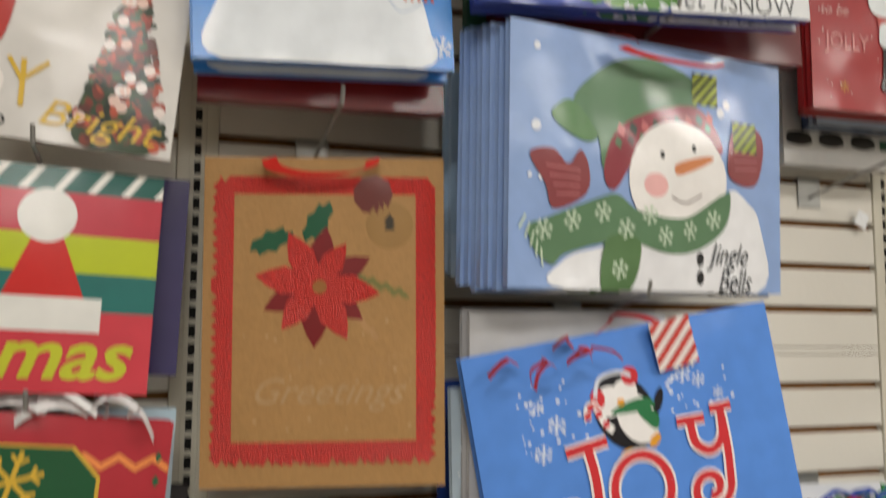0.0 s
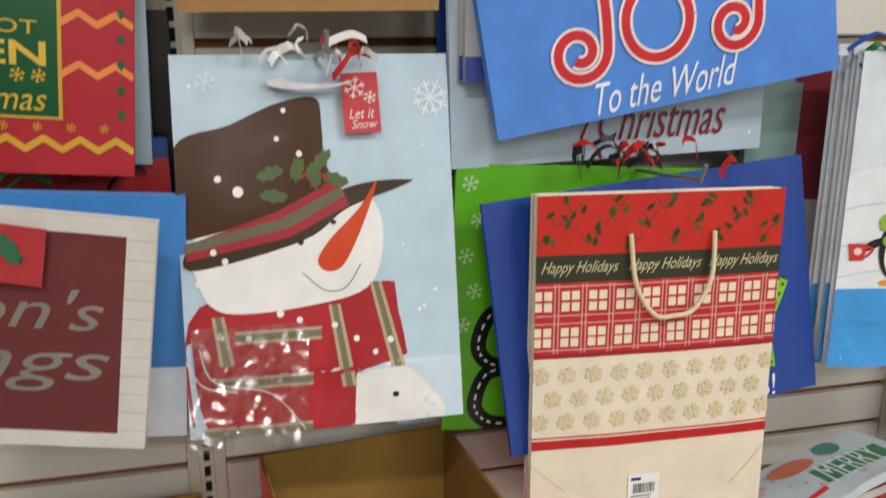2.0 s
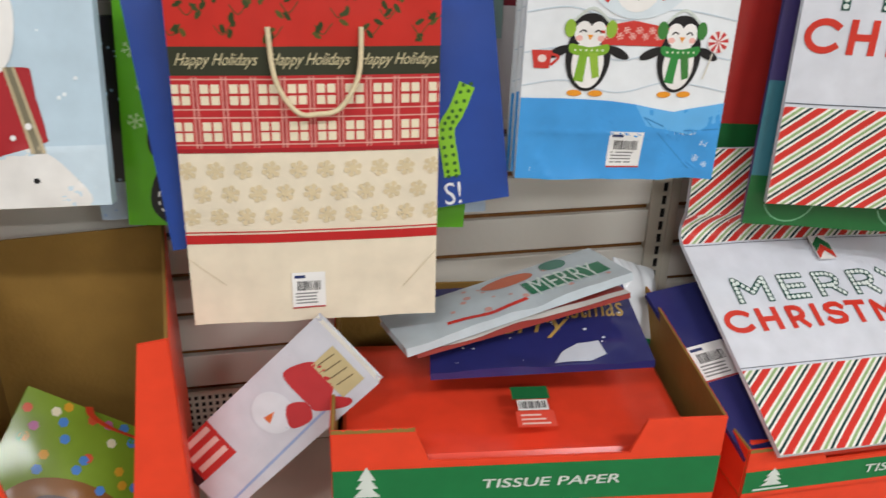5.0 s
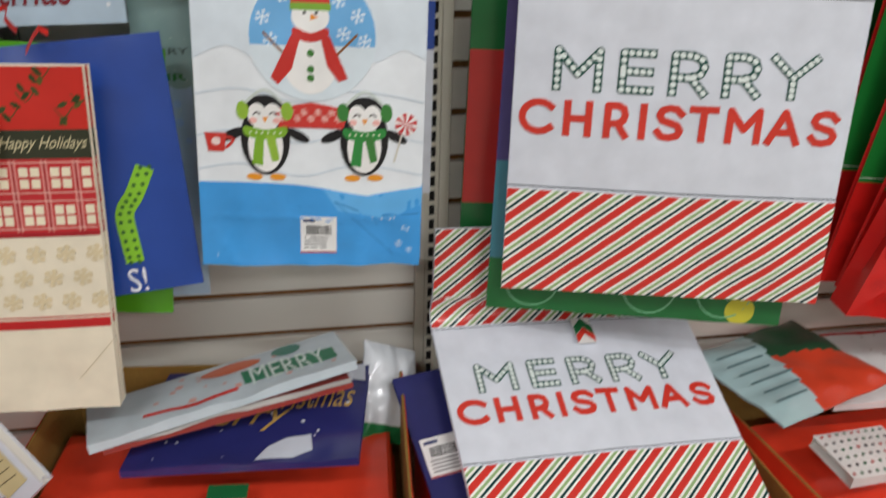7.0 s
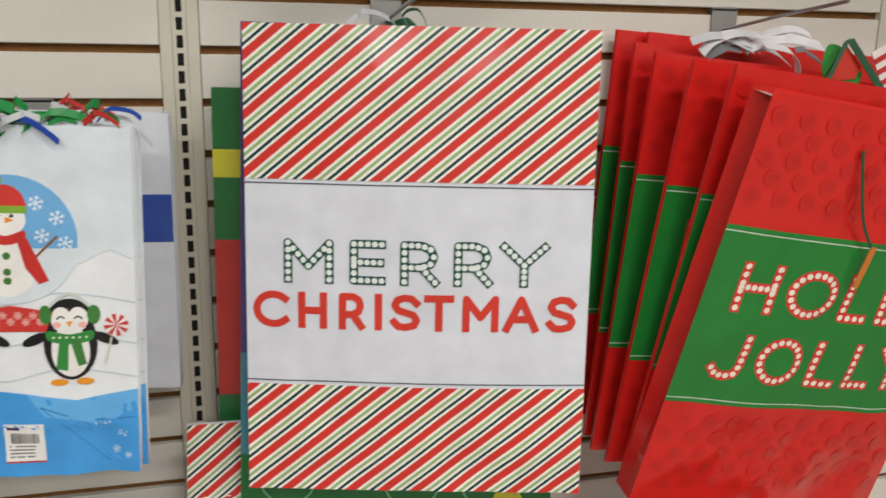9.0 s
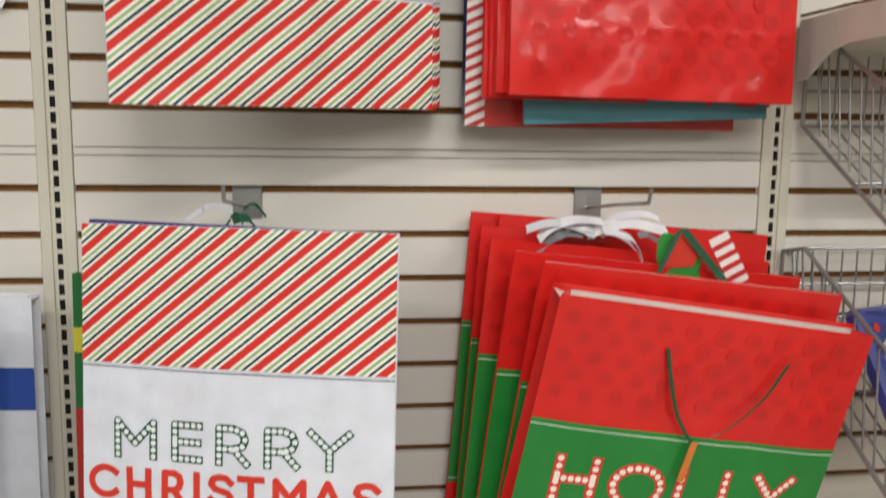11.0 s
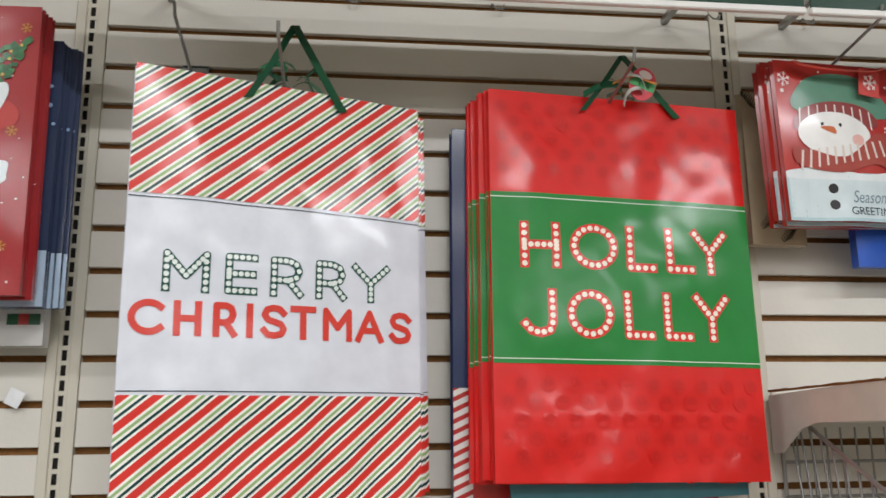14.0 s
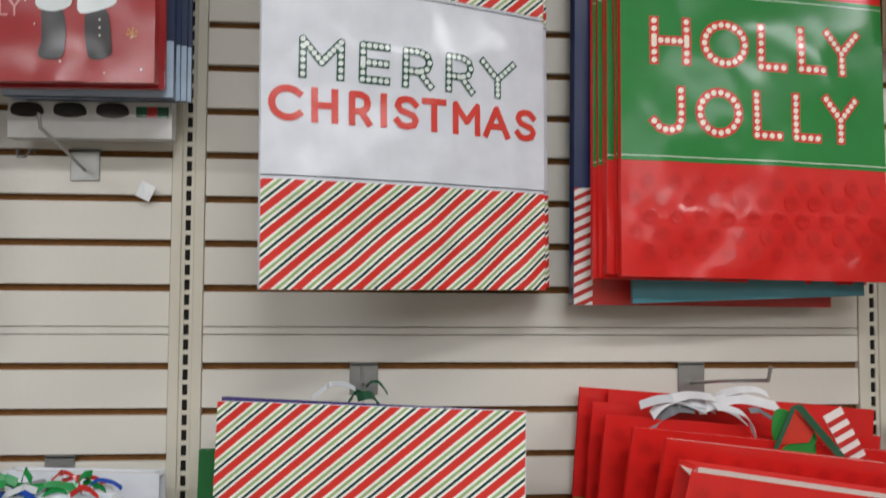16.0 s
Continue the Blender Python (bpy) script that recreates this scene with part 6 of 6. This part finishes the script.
for k in range(6):
    bm = bmesh.new()
    box(bm, 0.045, -0.0072, -0.05 + k * 0.018, 0.078, -0.0064, -0.042 + k * 0.018)
    bmesh.ops.rotate(bm, verts=bm.verts[:], cent=(0.06, 0, 0.05), matrix=Matrix.Rotation(radians(-28), 3, "Y"))
    part("stripe", bm, ink("c8322c"), cn)
for a, b2 in (((-0.005, 0.07), (-0.075, -0.075)), ((0.0, 0.07), (0.11, -0.07))):
    bm = bmesh.new()
    ribbon(bm, [(a[0], -0.008, a[1]), ((a[0] + b2[0]) / 2, -0.014, (a[1] + b2[1]) / 2 + 0.004), (b2[0], -0.03, b2[1])], 0.012, 0.0006, (1, 0, 0.5))
    part("ribbon", bm, ink(DKG), root)

# clear price clips on the slats
CLEAR = mat("clear_plastic", (0.85, 0.87, 0.88), 0.15, 0.05, 40, 0.2, 60, 0, 0.5)
for x, z in ((1.152, 1.655),):
    bm = bmesh.new()
    box(bm, -0.013, -0.012, -0.014, 0.013, -0.0105, 0.014, 0.0006)
    for v in bm.verts:
        v.co.y -= 0.006 * abs(math.sin(v.co.x * 140 + v.co.z * 60))
    bmesh.ops.rotate(bm, verts=bm.verts[:], cent=(0, 0, 0), matrix=Matrix.Rotation(radians(25), 3, "Y"))
    box(bm, -0.006, -0.012, -0.004, 0.006, -0.0002, 0.004)
    ob = part("price_clip", bm, CLEAR)
    ob.location = (x, 0, z)
    tagged(ob, "small clear plastic price clip on the slatwall", "price clip", "price clips")
    bm = bmesh.new()
    box(bm, -0.009, -0.0128, -0.007, 0.009, -0.0122, 0.008)
    part("barcode", bm, ink("8a8a8a"), ob)

# ---------------------------------------------------------------- header sign above the bags
for x0, x1 in ((1.24, 2.438), (2.446, 3.64)):
    root = empty("header_sign", pose(x0, -0.30, 2.258), "dark green header sign in a white plastic holder", "sign", "header signs")
    bm = bmesh.new()
    box(bm, 0, -0.006, 0, x1 - x0, 0.006, 0.012, 0.002)
    part("lower_rail", bm, PAPER, root)
    bm = bmesh.new()
    box(bm, 0.002, -0.002, 0.0125, x1 - x0 - 0.002, 0.002, 0.16)
    part("panel", bm, ink("24453a"), root)
    for bx in (0.12, x1 - x0 - 0.12):
        bm = bmesh.new()
        box(bm, bx - 0.006, 0.0065, 0.13, bx + 0.006, 0.30, 0.142)
        part("bracket", bm, STEEL, root)
    a = Art(x1 - x0, 0.147)
    for k in range(8):
        a.flake(0.06 + 0.125 * k, 0.25 + 0.4 * (k % 2), 0.012, "9fb8ac", 1)
    had = set(root.children)
    a.build(lambda p, q2: 0.0022, "print", root, "")
    for pr in set(root.children) - had:
        pr.location = ((x1 - x0) / 2, 0, 0.0125)

# ---------------------------------------------------------------- boxes on the base deck
ORANGE = ink("ef482b", 0.4, 0.2)
GREENB = ink("1f7a44", 0.4, 0.15)


def panel(name, root, c, mats):
    """A sheet of card: outside colour and kraft inside as two bonded skins."""
    bm = bmesh.new()
    box(bm, *c, 0.0008)
    return part(name, bm, mats, root)


def tissue_tray(label, x, y, z, w, d, h, yaw, stack=True, words=True):
    root = empty("tissue_paper_tray", pose(x, y, z, 0, 0, yaw), label, "box", "tissue paper trays")
    t = 0.004
    panel("bottom", root, (-w / 2, 0, 0, w / 2, d, t), CARD)
    panel("back_panel", root, (-w / 2, d - t, t, w / 2, d, h), CARD)
    for s in (-1, 1):
        xa = s * w / 2
        panel("side_panel", root, (min(xa, xa - s * t), 0, t, max(xa, xa - s * t), d - t, h), CARD)
        panel("side_skin", root, (min(xa + s * 0.0004, xa + s * 0.0016), 0, t, max(xa + s * 0.0004, xa + s * 0.0016), d, h - 0.001), ORANGE)
    bm = bmesh.new()
    prof = [(-w / 2, 0), (w / 2, 0), (w / 2, h), (w / 2 - 0.11, h), (w / 2 - 0.13, h * 0.62), (-w / 2 + 0.13, h * 0.62), (-w / 2 + 0.11, h), (-w / 2, h)]
    f = bm.faces.new([bm.verts.new((px, 0, pz)) for px, pz in prof])
    r = bmesh.ops.extrude_face_region(bm, geom=[f])
    bmesh.ops.translate(bm, verts=[v for v in r["geom"] if isinstance(v, bmesh.types.BMVert)], vec=(0, -t, 0))
    part("front_panel", bm, ORANGE, root, "orange front with torn notch")
    bm = bmesh.new()
    rng = random.Random(5)
    prev = None
    for k in range(41):
        q = -w / 2 + 0.0 + 0.11 * k / 40
        p2 = (q, h + rng.uniform(0.0, 0.003))
        if prev:
            bm.faces.new([bm.verts.new((prev[0], -t - 0.0006, h - 0.004)), bm.verts.new((p2[0], -t - 0.0006, h - 0.004)), bm.verts.new((p2[0], -t - 0.0006, p2[1])), bm.verts.new((prev[0], -t - 0.0006, prev[1]))])
        prev = p2
    part("torn_edge", bm, CARD, root)
    bm = bmesh.new()
    box(bm, -w / 2, -t - 0.0012, h * 0.10, w / 2, -t - 0.0004, h * 0.55)
    part("green_band", bm, GREENB, root)
    a = Art(w, h)
    if words:
        a.text("TISSUE PAPER", 0.56, 0.34, 0.36, 0.030, "d9e2da", 1, 0.12, 0.01)
    for j, (a0, a1) in enumerate(((0.055, 0.10), (0.045, 0.085), (0.035, 0.07))):
        a.poly([(0.085 - a0 / 1.6, 0.24 + 0.1 * j), (0.085 + a0 / 1.6, 0.24 + 0.1 * j), (0.085, 0.40 + 0.1 * j)], "d9e2da", 1)
    a.rect(0.03, 0.15, 0.14, 0.19, "d9e2da", 1)
    a.build(lambda p, q2: t + 0.0014, "tree_mark", root, "white lettering and tree mark")
    # the flat packs of tissue inside
    for k in range(3):
        bm = bmesh.new()
        box(bm, -w / 2 + 0.012, 0.006 + 0.006 * k, t + 0.001 + 0.026 * k, w / 2 - 0.014 - 0.004 * k, d - 0.09, t + 0.024 + 0.026 * k, 0.006)
        part("tissue_pack", bm, ink("ef452b", 0.35), root, "flat red tissue pack")
    return root


def under_box(x, y, z, w, d, h, yaw):
    root = empty("cardboard_carton", pose(x, y, z, 0, 0, yaw), "orange and green printed carton on the base deck", "box", "cartons")
    bm = bmesh.new()
    box(bm, -w / 2, 0, 0, w / 2, d, h, 0.002)
    part("body", bm, ORANGE, root)
    bm = bmesh.new()
    box(bm, -w / 2, -0.002, h * 0.2, w / 2, -0.0008, h * 0.62)
    part("green_band", bm, GREENB, root)


under_box(0.862, -0.435, BASE, 0.525, 0.385, 0.19, -6)
TRAY = tissue_tray("open tissue paper tray of orange card with red packs", 0.850, -0.442, 0.352, 0.535, 0.395, 0.146, -6)
under_box(1.44, -0.44, BASE, 0.50, 0.40, 0.16, 0)
tissue_tray("orange tissue paper tray under a striped gift bag", 1.44, -0.446, 0.322, 0.52, 0.41, 0.088, 0)
under_box(2.02, -0.44, BASE, 0.52, 0.40, 0.10, 4)
tissue_tray("orange tissue paper tray with brown card inside", 2.00, -0.446, 0.262, 0.54, 0.41, 0.16, 4)
a = Art(0.10, 0.14)
sticker = empty("price_sticker", pose(0.872, -0.405, 0.4585, -86, 0, -6), "green and red price sticker on a tissue pack", "sticker")
a.rect(0, 0.68, 1, 1, "1f6a3c", 1)
a.rect(0.1, 0.40, 0.9, 0.66, "ece8e4", 1)
a.rect(0, 0, 1, 0.38, "e8503c", 1)
for k in range(12):
    a.rect(0.14 + 0.06 * k, 0.44, 0.165 + 0.06 * k + 0.01 * (k % 3), 0.62, "1c1c1c", 2)
for k in range(3):
    a.rect(0.12, 0.06 + 0.1 * k, 0.85 - 0.1 * k, 0.10 + 0.1 * k, "f2c9bf", 2)
a.build(lambda p, q2: 0.0, "print", sticker, "")
sticker.scale = (0.55, 1, 0.62)


def tall_box(label, x, y, z, w, d, h, yaw):
    """A tall display box with a deep cut front."""
    root = empty("display_box", pose(x, y, z, 0, 0, yaw), label, "box", "display boxes")
    t = 0.004
    panel("bottom", root, (-w / 2, 0, 0, w / 2, d, t), CARD)
    panel("back_panel", root, (-w / 2, d - t, t, w / 2, d, h), CARD)
    for s in (-1, 1):
        xa = s * w / 2
        panel("side_panel", root, (min(xa, xa - s * t), 0, t, max(xa, xa - s * t), d - t, h), CARD)
        panel("side_skin", root, (min(xa + s * 0.0004, xa + s * 0.0016), -t, 0, max(xa + s * 0.0004, xa + s * 0.0016), d, h - 0.0015), ORANGE)
        bm = bmesh.new()
        prof = [(xa, 0), (xa, h), (xa - s * 0.036, h * 0.995), (xa - s * 0.085, h * 0.30), (xa - s * 0.10, 0)]
        f = bm.faces.new([bm.verts.new((px, 0, pz)) for px, pz in prof])
        r = bmesh.ops.extrude_face_region(bm, geom=[f])
        bmesh.ops.translate(bm, verts=[v for v in r["geom"] if isinstance(v, bmesh.types.BMVert)], vec=(0, -t, 0))
        part("front_flange", bm, ORANGE, root)
    panel("front_sill", root, (-w / 2 + 0.101, -t, 0, w / 2 - 0.101, 0, h * 0.16), ORANGE)
    return root


tall_box("tall orange display box with kraft inside, nearly empty", 0.253, -0.395, BASE, 0.282, 0.345, 0.478, 6)
tall_box("tall orange display box holding crumpled clear packs", -0.118, -0.36, BASE, 0.27, 0.31, 0.415, 5)
FLO = bag("green floral gift bag lying in a display box", (0.205, -0.335, 0.302, -46, 37, 5, 0.25, 0.175), 0.008, "7d9a2c", art_floral, 0.008, 0.004, 80, name="gift_bag", group="loose gift bags")
handle(FLO, (0.35, 0.85), 0.0, "d8482c", 0.012, -0.02, 0.0, y=-0.012)
bag("white gift bag with a snowman leaning between boxes", (0.392, -0.285, 0.318, -14, 41, -32, 0.125, 0.335), 0.02, "d3d5de", art_lyingsnow, 0.004, 0.003, 81, group="loose gift bags")
bag("navy gift bag with gold lettering lying on tissue packs", (0.897, -0.330, 0.506, -90, -4.5, -10, 0.327, 0.249), 0.012, "2b2f6e", art_navygold, 0.004, 0.004, 82, group="loose gift bags")
bag("white holiday gift bag lying on a navy one", (0.885, -0.262, 0.565, -98, -8, 12, 0.38, 0.13), 0.014, "c3ced4", art_holidaywhite, 0.004, 0.004, 83, group="loose gift bags")
bag("dark red banded gift bag lying under a white one", (0.890, -0.268, 0.545, -98, -6.5, 9, 0.35, 0.125), 0.008, "9a3a34", art_bands((0.0, 0.12, "dcd6d0"), (0.3, 0.42, "dcd6d0"), (0.6, 0.7, "2f2a30")), 0.003, 0.003, 86, group="loose gift bags")
bag("navy gift bag with a price label lying on a tray", (1.386, -0.42, 0.408, -68, -5, 7, 0.42, 0.32), 0.008, "2c2f6a", lambda a: a.barcode(0.10, 0.52, 0.16, 0.16), 0.002, 0.002, 84, group="loose gift bags")


def fold_top(root, v, degrees):
    """Bend the part of a bag above a line back up."""
    z0 = root["h"] * v
    turn = Matrix.Rotation(radians(degrees), 4, "X")
    for o in root.children:
        for p in o.data.vertices:
            k = p.co.z - z0
            if k > 0:
                s = min(1.0, k / 0.05)
                q = Matrix.Rotation(radians(degrees * s), 4, "X") @ Vector((0, p.co.y, k))
                p.co = Vector((p.co.x, q.y, z0 + q.z))


LOW = bag("striped MERRY CHRISTMAS gift bag lying bent over a tray", (1.436, -0.462, 0.408, -64.5, 2.5, 3.0, 0.452, 0.548), 0.008, WHITE, lambda a: art_merry(a, 0.250, 0.70), 0.004, 0.003, 85, group="loose gift bags")
fold_top(LOW, 0.70, 58)
tag(LOW, 0.55, 0.645, 0.032, 0.05, "e9e6e2", lambda a: (a.poly([(0, 0.3), (0.5, 0.62), (1, 0.3), (1, 0.62), (0.5, 0.95), (0, 0.62)], "1f6a3c", 1), a.poly([(0, 0.0), (0.5, 0.34), (1, 0), (1, 0.28), (0.5, 0.6), (0, 0.28)], "d23a2c", 1)), 0, -0.012, "green and red chevron gift tag")


def soft_pack(label, m, w, d, h, materials, seed, which):
    """A limp flat pack with puckered ends."""
    root = empty("tissue_pack", m, label, "tissue pack", "loose packs")
    bm = bmesh.new()
    bmesh.ops.create_grid(bm, x_segments=32, y_segments=32, size=0.5)
    for v in bm.verts:
        e = max(abs(v.co.x), abs(v.co.y)) * 2
        v.co = Vector((v.co.x * w, v.co.y * d, h * (1 - e ** 4) + 0.006 * noise.noise(Vector((v.co.x * 5, v.co.y * 5, seed)))))
    for f in bm.faces:
        c = f.calc_center_median()
        f.material_index = which(c.x, c.y)
    bmesh.ops.solidify(bm, geom=bm.faces[:], thickness=0.004)
    part("wrapper", bm, materials, root, "", True)
    return root


PALE = mat("pale_film", srgb("a9c4c6"), 0.2, 0.06, 15, 0.3, 30, 0, 0.4)
pk = soft_pack("pale teal, green and orange tissue pack in clear wrap", pose(1.812, -0.190, 0.492, 3, -2, 18), 0.265, 0.215, 0.012, [PALE, ink("1d4a30"), ink("d2452a")], 2, lambda x, y: 0 if x < -0.02 + 0.2 * y else (1 if y > 0.012 - 0.25 * (x - 0.05) else 2))
for k in range(6):
    bm = bmesh.new()
    box(bm, -0.115, -0.075 + 0.026 * k, 0.0162, -0.045 + 0.012 * (k % 3), -0.071 + 0.026 * k, 0.0168)
    part("print_line", bm, ink("5f7d80"), pk)


def art_dotted(a):
    rng = random.Random(14)
    a.piece("dot_pattern")
    for i in range(9):
        for j in range(6):
            a.ell((i + 0.5 + 0.3 * (j % 2)) / 9.5, (j + 0.5) / 6, 0.022, 0.022, rng.choice(("b8342c", "2c6a48", "3a3a3c")), 1, n=9)


bag("white gift bag with small dots lying in a tray", (1.885, -0.385, 0.412, -84, 2, 6, 0.14, 0.10), 0.02, "e2e0dc", art_dotted, 0.003, 0.003, 87, group="loose gift bags")
bag("white snow speckled gift bag lying at the back of a tray", (2.12, -0.235, 0.432, -82, 0, -2, 0.46, 0.20), 0.014, "dcdcda", lambda a: (a.snow(60, 0.03, 0.05, 0.97, 0.95, 0.008, "b9b0a8", 1.5, 61), a.rect(0, 0.93, 1, 0.97, "b8302c", 2)), 0.004, 0.004, 88, group="loose gift bags")
soft_pack("crumpled white tissue pack with a green corner", pose(1.128, -0.13, 0.470, 52, 25, 15), 0.10, 0.16, 0.016, [ink("d6dade"), ink("1f7a44")], 8, lambda x, y: 1 if y < -0.055 else 0)

FILM = mat("crumpled_clear_film", srgb("a9a6aa"), 0.16, 0.3, 30, 0.8, 45, 0.0, 0.6, (srgb("6a2050"), 11, 0.57))
for i, (x, y, z, s) in enumerate(((-0.085, -0.22, 0.455, 0.10), (-0.17, -0.25, 0.37, 0.10), (-0.07, -0.28, 0.34, 0.10))):
    bm = bmesh.new()
    bmesh.ops.create_icosphere(bm, subdivisions=4, radius=1)
    for v in bm.verts:
        n = 1 + 0.45 * noise.noise(v.co * 1.6 + Vector((i * 5, 0, 0))) + 0.22 * noise.noise(v.co * 5 + Vector((0, i * 3, 0)))
        v.co = Vector((v.co.x * 0.85, v.co.y * 0.7, v.co.z * 1.0)) * n * s
    ob = part("film_wrapped_pack", bm, FILM)
    ob.location = (x, y, z)
    tagged(ob, "crumpled clear film pack with purple dots", "wrapped pack", "film packs")

# perforated strip low on the wall
bm = bmesh.new()
box(bm, 0.03, -0.006, BASE + 0.001, 1.19, -0.002, 0.292)
pf = part("perforated_panel", bm, DECKM)
tagged(pf, "cream perforated steel back panel", "panel", kind="structure")
# dark squares on the solid panel stand in for shaded holes
hole = bmesh.new()
for i in range(60):
    for j in range(6):
        box(hole, 0.04 + i * 0.012, -0.0074, 0.205 + j * 0.014, 0.046 + i * 0.012, -0.0062, 0.212 + j * 0.014)
tagged(part("perforation", hole, DARK, pf), kind="stuff")


# ---------------------------------------------------------------- wire baskets in the right bay
def wire_basket(x, z, w, label):
    root = empty("wire_basket", pose(x, 0, z), label, "wire basket", "wire baskets")
    top = [(-0.02, 0.0), (-0.09, 0.015), (-0.50, -0.19)]
    low = [(-0.02, -0.12), (-0.50, -0.39)]

    def wire(pts, r=0.0019):
        bm = bmesh.new()
        tube(bm, pts, r, 6)
        part("wire", bm, CHROME, root)

    for sx in (0, w):
        bm = bmesh.new()
        tube(bm, [(sx, *p) for p in top] + [(sx, *low[1]), (sx, *low[0]), (sx, *top[0])], 0.0038, 8)
        part("side_frame", bm, CHROME, root)
        for k in range(1, 15):
            t = k / 15
            yy = -0.02 - 0.48 * t
            zt = 0.015 - 0.205 * max(0, (t * 0.48 - 0.07) / 0.41) if t * 0.48 > 0.07 else 0.015 * t * 0.48 / 0.07
            zl = -0.12 - 0.27 * t
            wire([(sx, yy, zt), (sx, yy - 0.03 * (1 - t), zl)])
    for p in (top[1], top[2], low[0], low[1], (-0.18, -0.21), (-0.34, -0.30), (-0.02, -0.06)):
        bm = bmesh.new()
        tube(bm, [(0, *p), (w, *p)], 0.003, 8)
        part("cross_rail", bm, CHROME, root)
    n = int(w / 0.028)
    for k in range(1, n):
        xx = w * k / n
        wire([(xx, -0.02, 0.0), (xx, -0.02, -0.12), (xx, -0.50, -0.39), (xx, -0.50, -0.19)])
    for s in (0.02,):
        bm = bmesh.new()
        tube(bm, [(s, -0.002, -0.005), (s, -0.02, -0.005), (s, -0.024, -0.02)], 0.004, 8)
        part("hanger", bm, STEEL, root)
    return root


wire_basket(2.475, 1.595, 1.05, "sloping zinc wire basket hung on the slatwall")
wire_basket(2.455, 1.255, 1.05, "sloping zinc wire basket with coloured packs")
CREAMC = mat("cream_card", srgb("d9d5ca"), 0.6, 0.05, 20, 0.05, 60)
root = empty("card_tray", pose(2.452, -0.03, 1.602), "long cream cardboard tray resting on a wire basket", "tray")
t = 0.004
for nm, c in (("front_panel", (0, -0.364, 0.0, 1.0, -0.36, 0.062)), ("back_panel", (t, -t, 0.0, 1.0, 0, 0.058)), ("bottom", (t, -0.36, 0.0, 1.0, -t, t)), ("side_panel", (1.0, -0.364, 0.0, 1.0 + t, 0, 0.058))):
    panel(nm, root, c, CREAMC)
bm = bmesh.new()
f = bm.faces.new([bm.verts.new((0, y, z)) for y, z in ((0, 0.05), (0, -0.052), (-0.03, -0.05), (-0.10, -0.010), (-0.15, 0.0), (-0.36, 0.0), (-0.36, 0.058))])
r = bmesh.ops.extrude_face_region(bm, geom=[f])
bmesh.ops.translate(bm, verts=[v for v in r["geom"] if isinstance(v, bmesh.types.BMVert)], vec=(t, 0, 0))
bmesh.ops.recalc_face_normals(bm, faces=bm.faces[:])
part("side_panel", bm, CREAMC, root, "bent end flap")
bm = bmesh.new()
rng = random.Random(2)
for k in range(40):
    box(bm, -0.0008, -0.36 + 0.009 * k, 0.0555, 0.0046, -0.352 + 0.009 * k, 0.0585 + rng.uniform(0, 0.0016))
part("torn_edge", bm, MDF, root)
bm = bmesh.new()
ribbon(bm, [(2.555 + 0.006 * math.sin(k * 1.3), -0.50 - 0.004 * math.cos(k * 1.3), 1.64 - 0.028 * k) for k in range(14)], 0.017, 0.0006, (1, 0.4, 0))
tagged(part("loose_ribbon", bm, ink(DKG)), "dark green ribbon hanging over a wire basket", "ribbon")
for i, (x, y, z, c1, c2) in enumerate(((2.60, -0.36, 0.985, "2f6ab8", "d9402f"), (2.66, -0.40, 0.945, "6aa82c", "d98a2c"), (2.74, -0.33, 0.99, "b8302c", "e6dcc8"), (2.58, -0.28, 1.02, "3f4a90", "c9c9cc"))):
    root = empty("treat_pack", pose(x, y, z, -30, 0, 12 * i - 14), "brightly printed treat pack lying in a wire basket", "pack", "treat packs")
    bm = bmesh.new()
    box(bm, -0.075, 0, 0, 0.075, 0.03, 0.20, 0.008)
    part("wrapper", bm, ink(c1), root)
    a = Art(0.15, 0.20)
    a.ell(0.5, 0.62, 0.36, 0.22, c2, 1, 12)
    a.ell(0.45, 0.30, 0.26, 0.14, "e9e4da", 2, -10)
    a.rect(0.1, 0.06, 0.9, 0.12, c2, 1)
    for k in range(6):
        a.ell(0.2 + 0.12 * k, 0.82 - 0.1 * (k % 2), 0.05, 0.05, ("d9402f", "2f8a3a", "e9c23a")[k % 3], 3)
    a.build(lambda p, q2: 0.0, "print", root, "")

# ---------------------------------------------------------------- ceiling lamps
for lx in LAMP_COLUMNS:
    for ly in LAMP_ROWS:
        root = empty("ceiling_light", pose(lx, ly, CEIL), "long white fluorescent ceiling light fixture", "ceiling light", "ceiling lights")
        bm = bmesh.new()
        box(bm, -0.66, -0.14, -0.08, 0.66, 0.14, 0.0, 0.01)
        part("housing", bm, TRIMM, root)
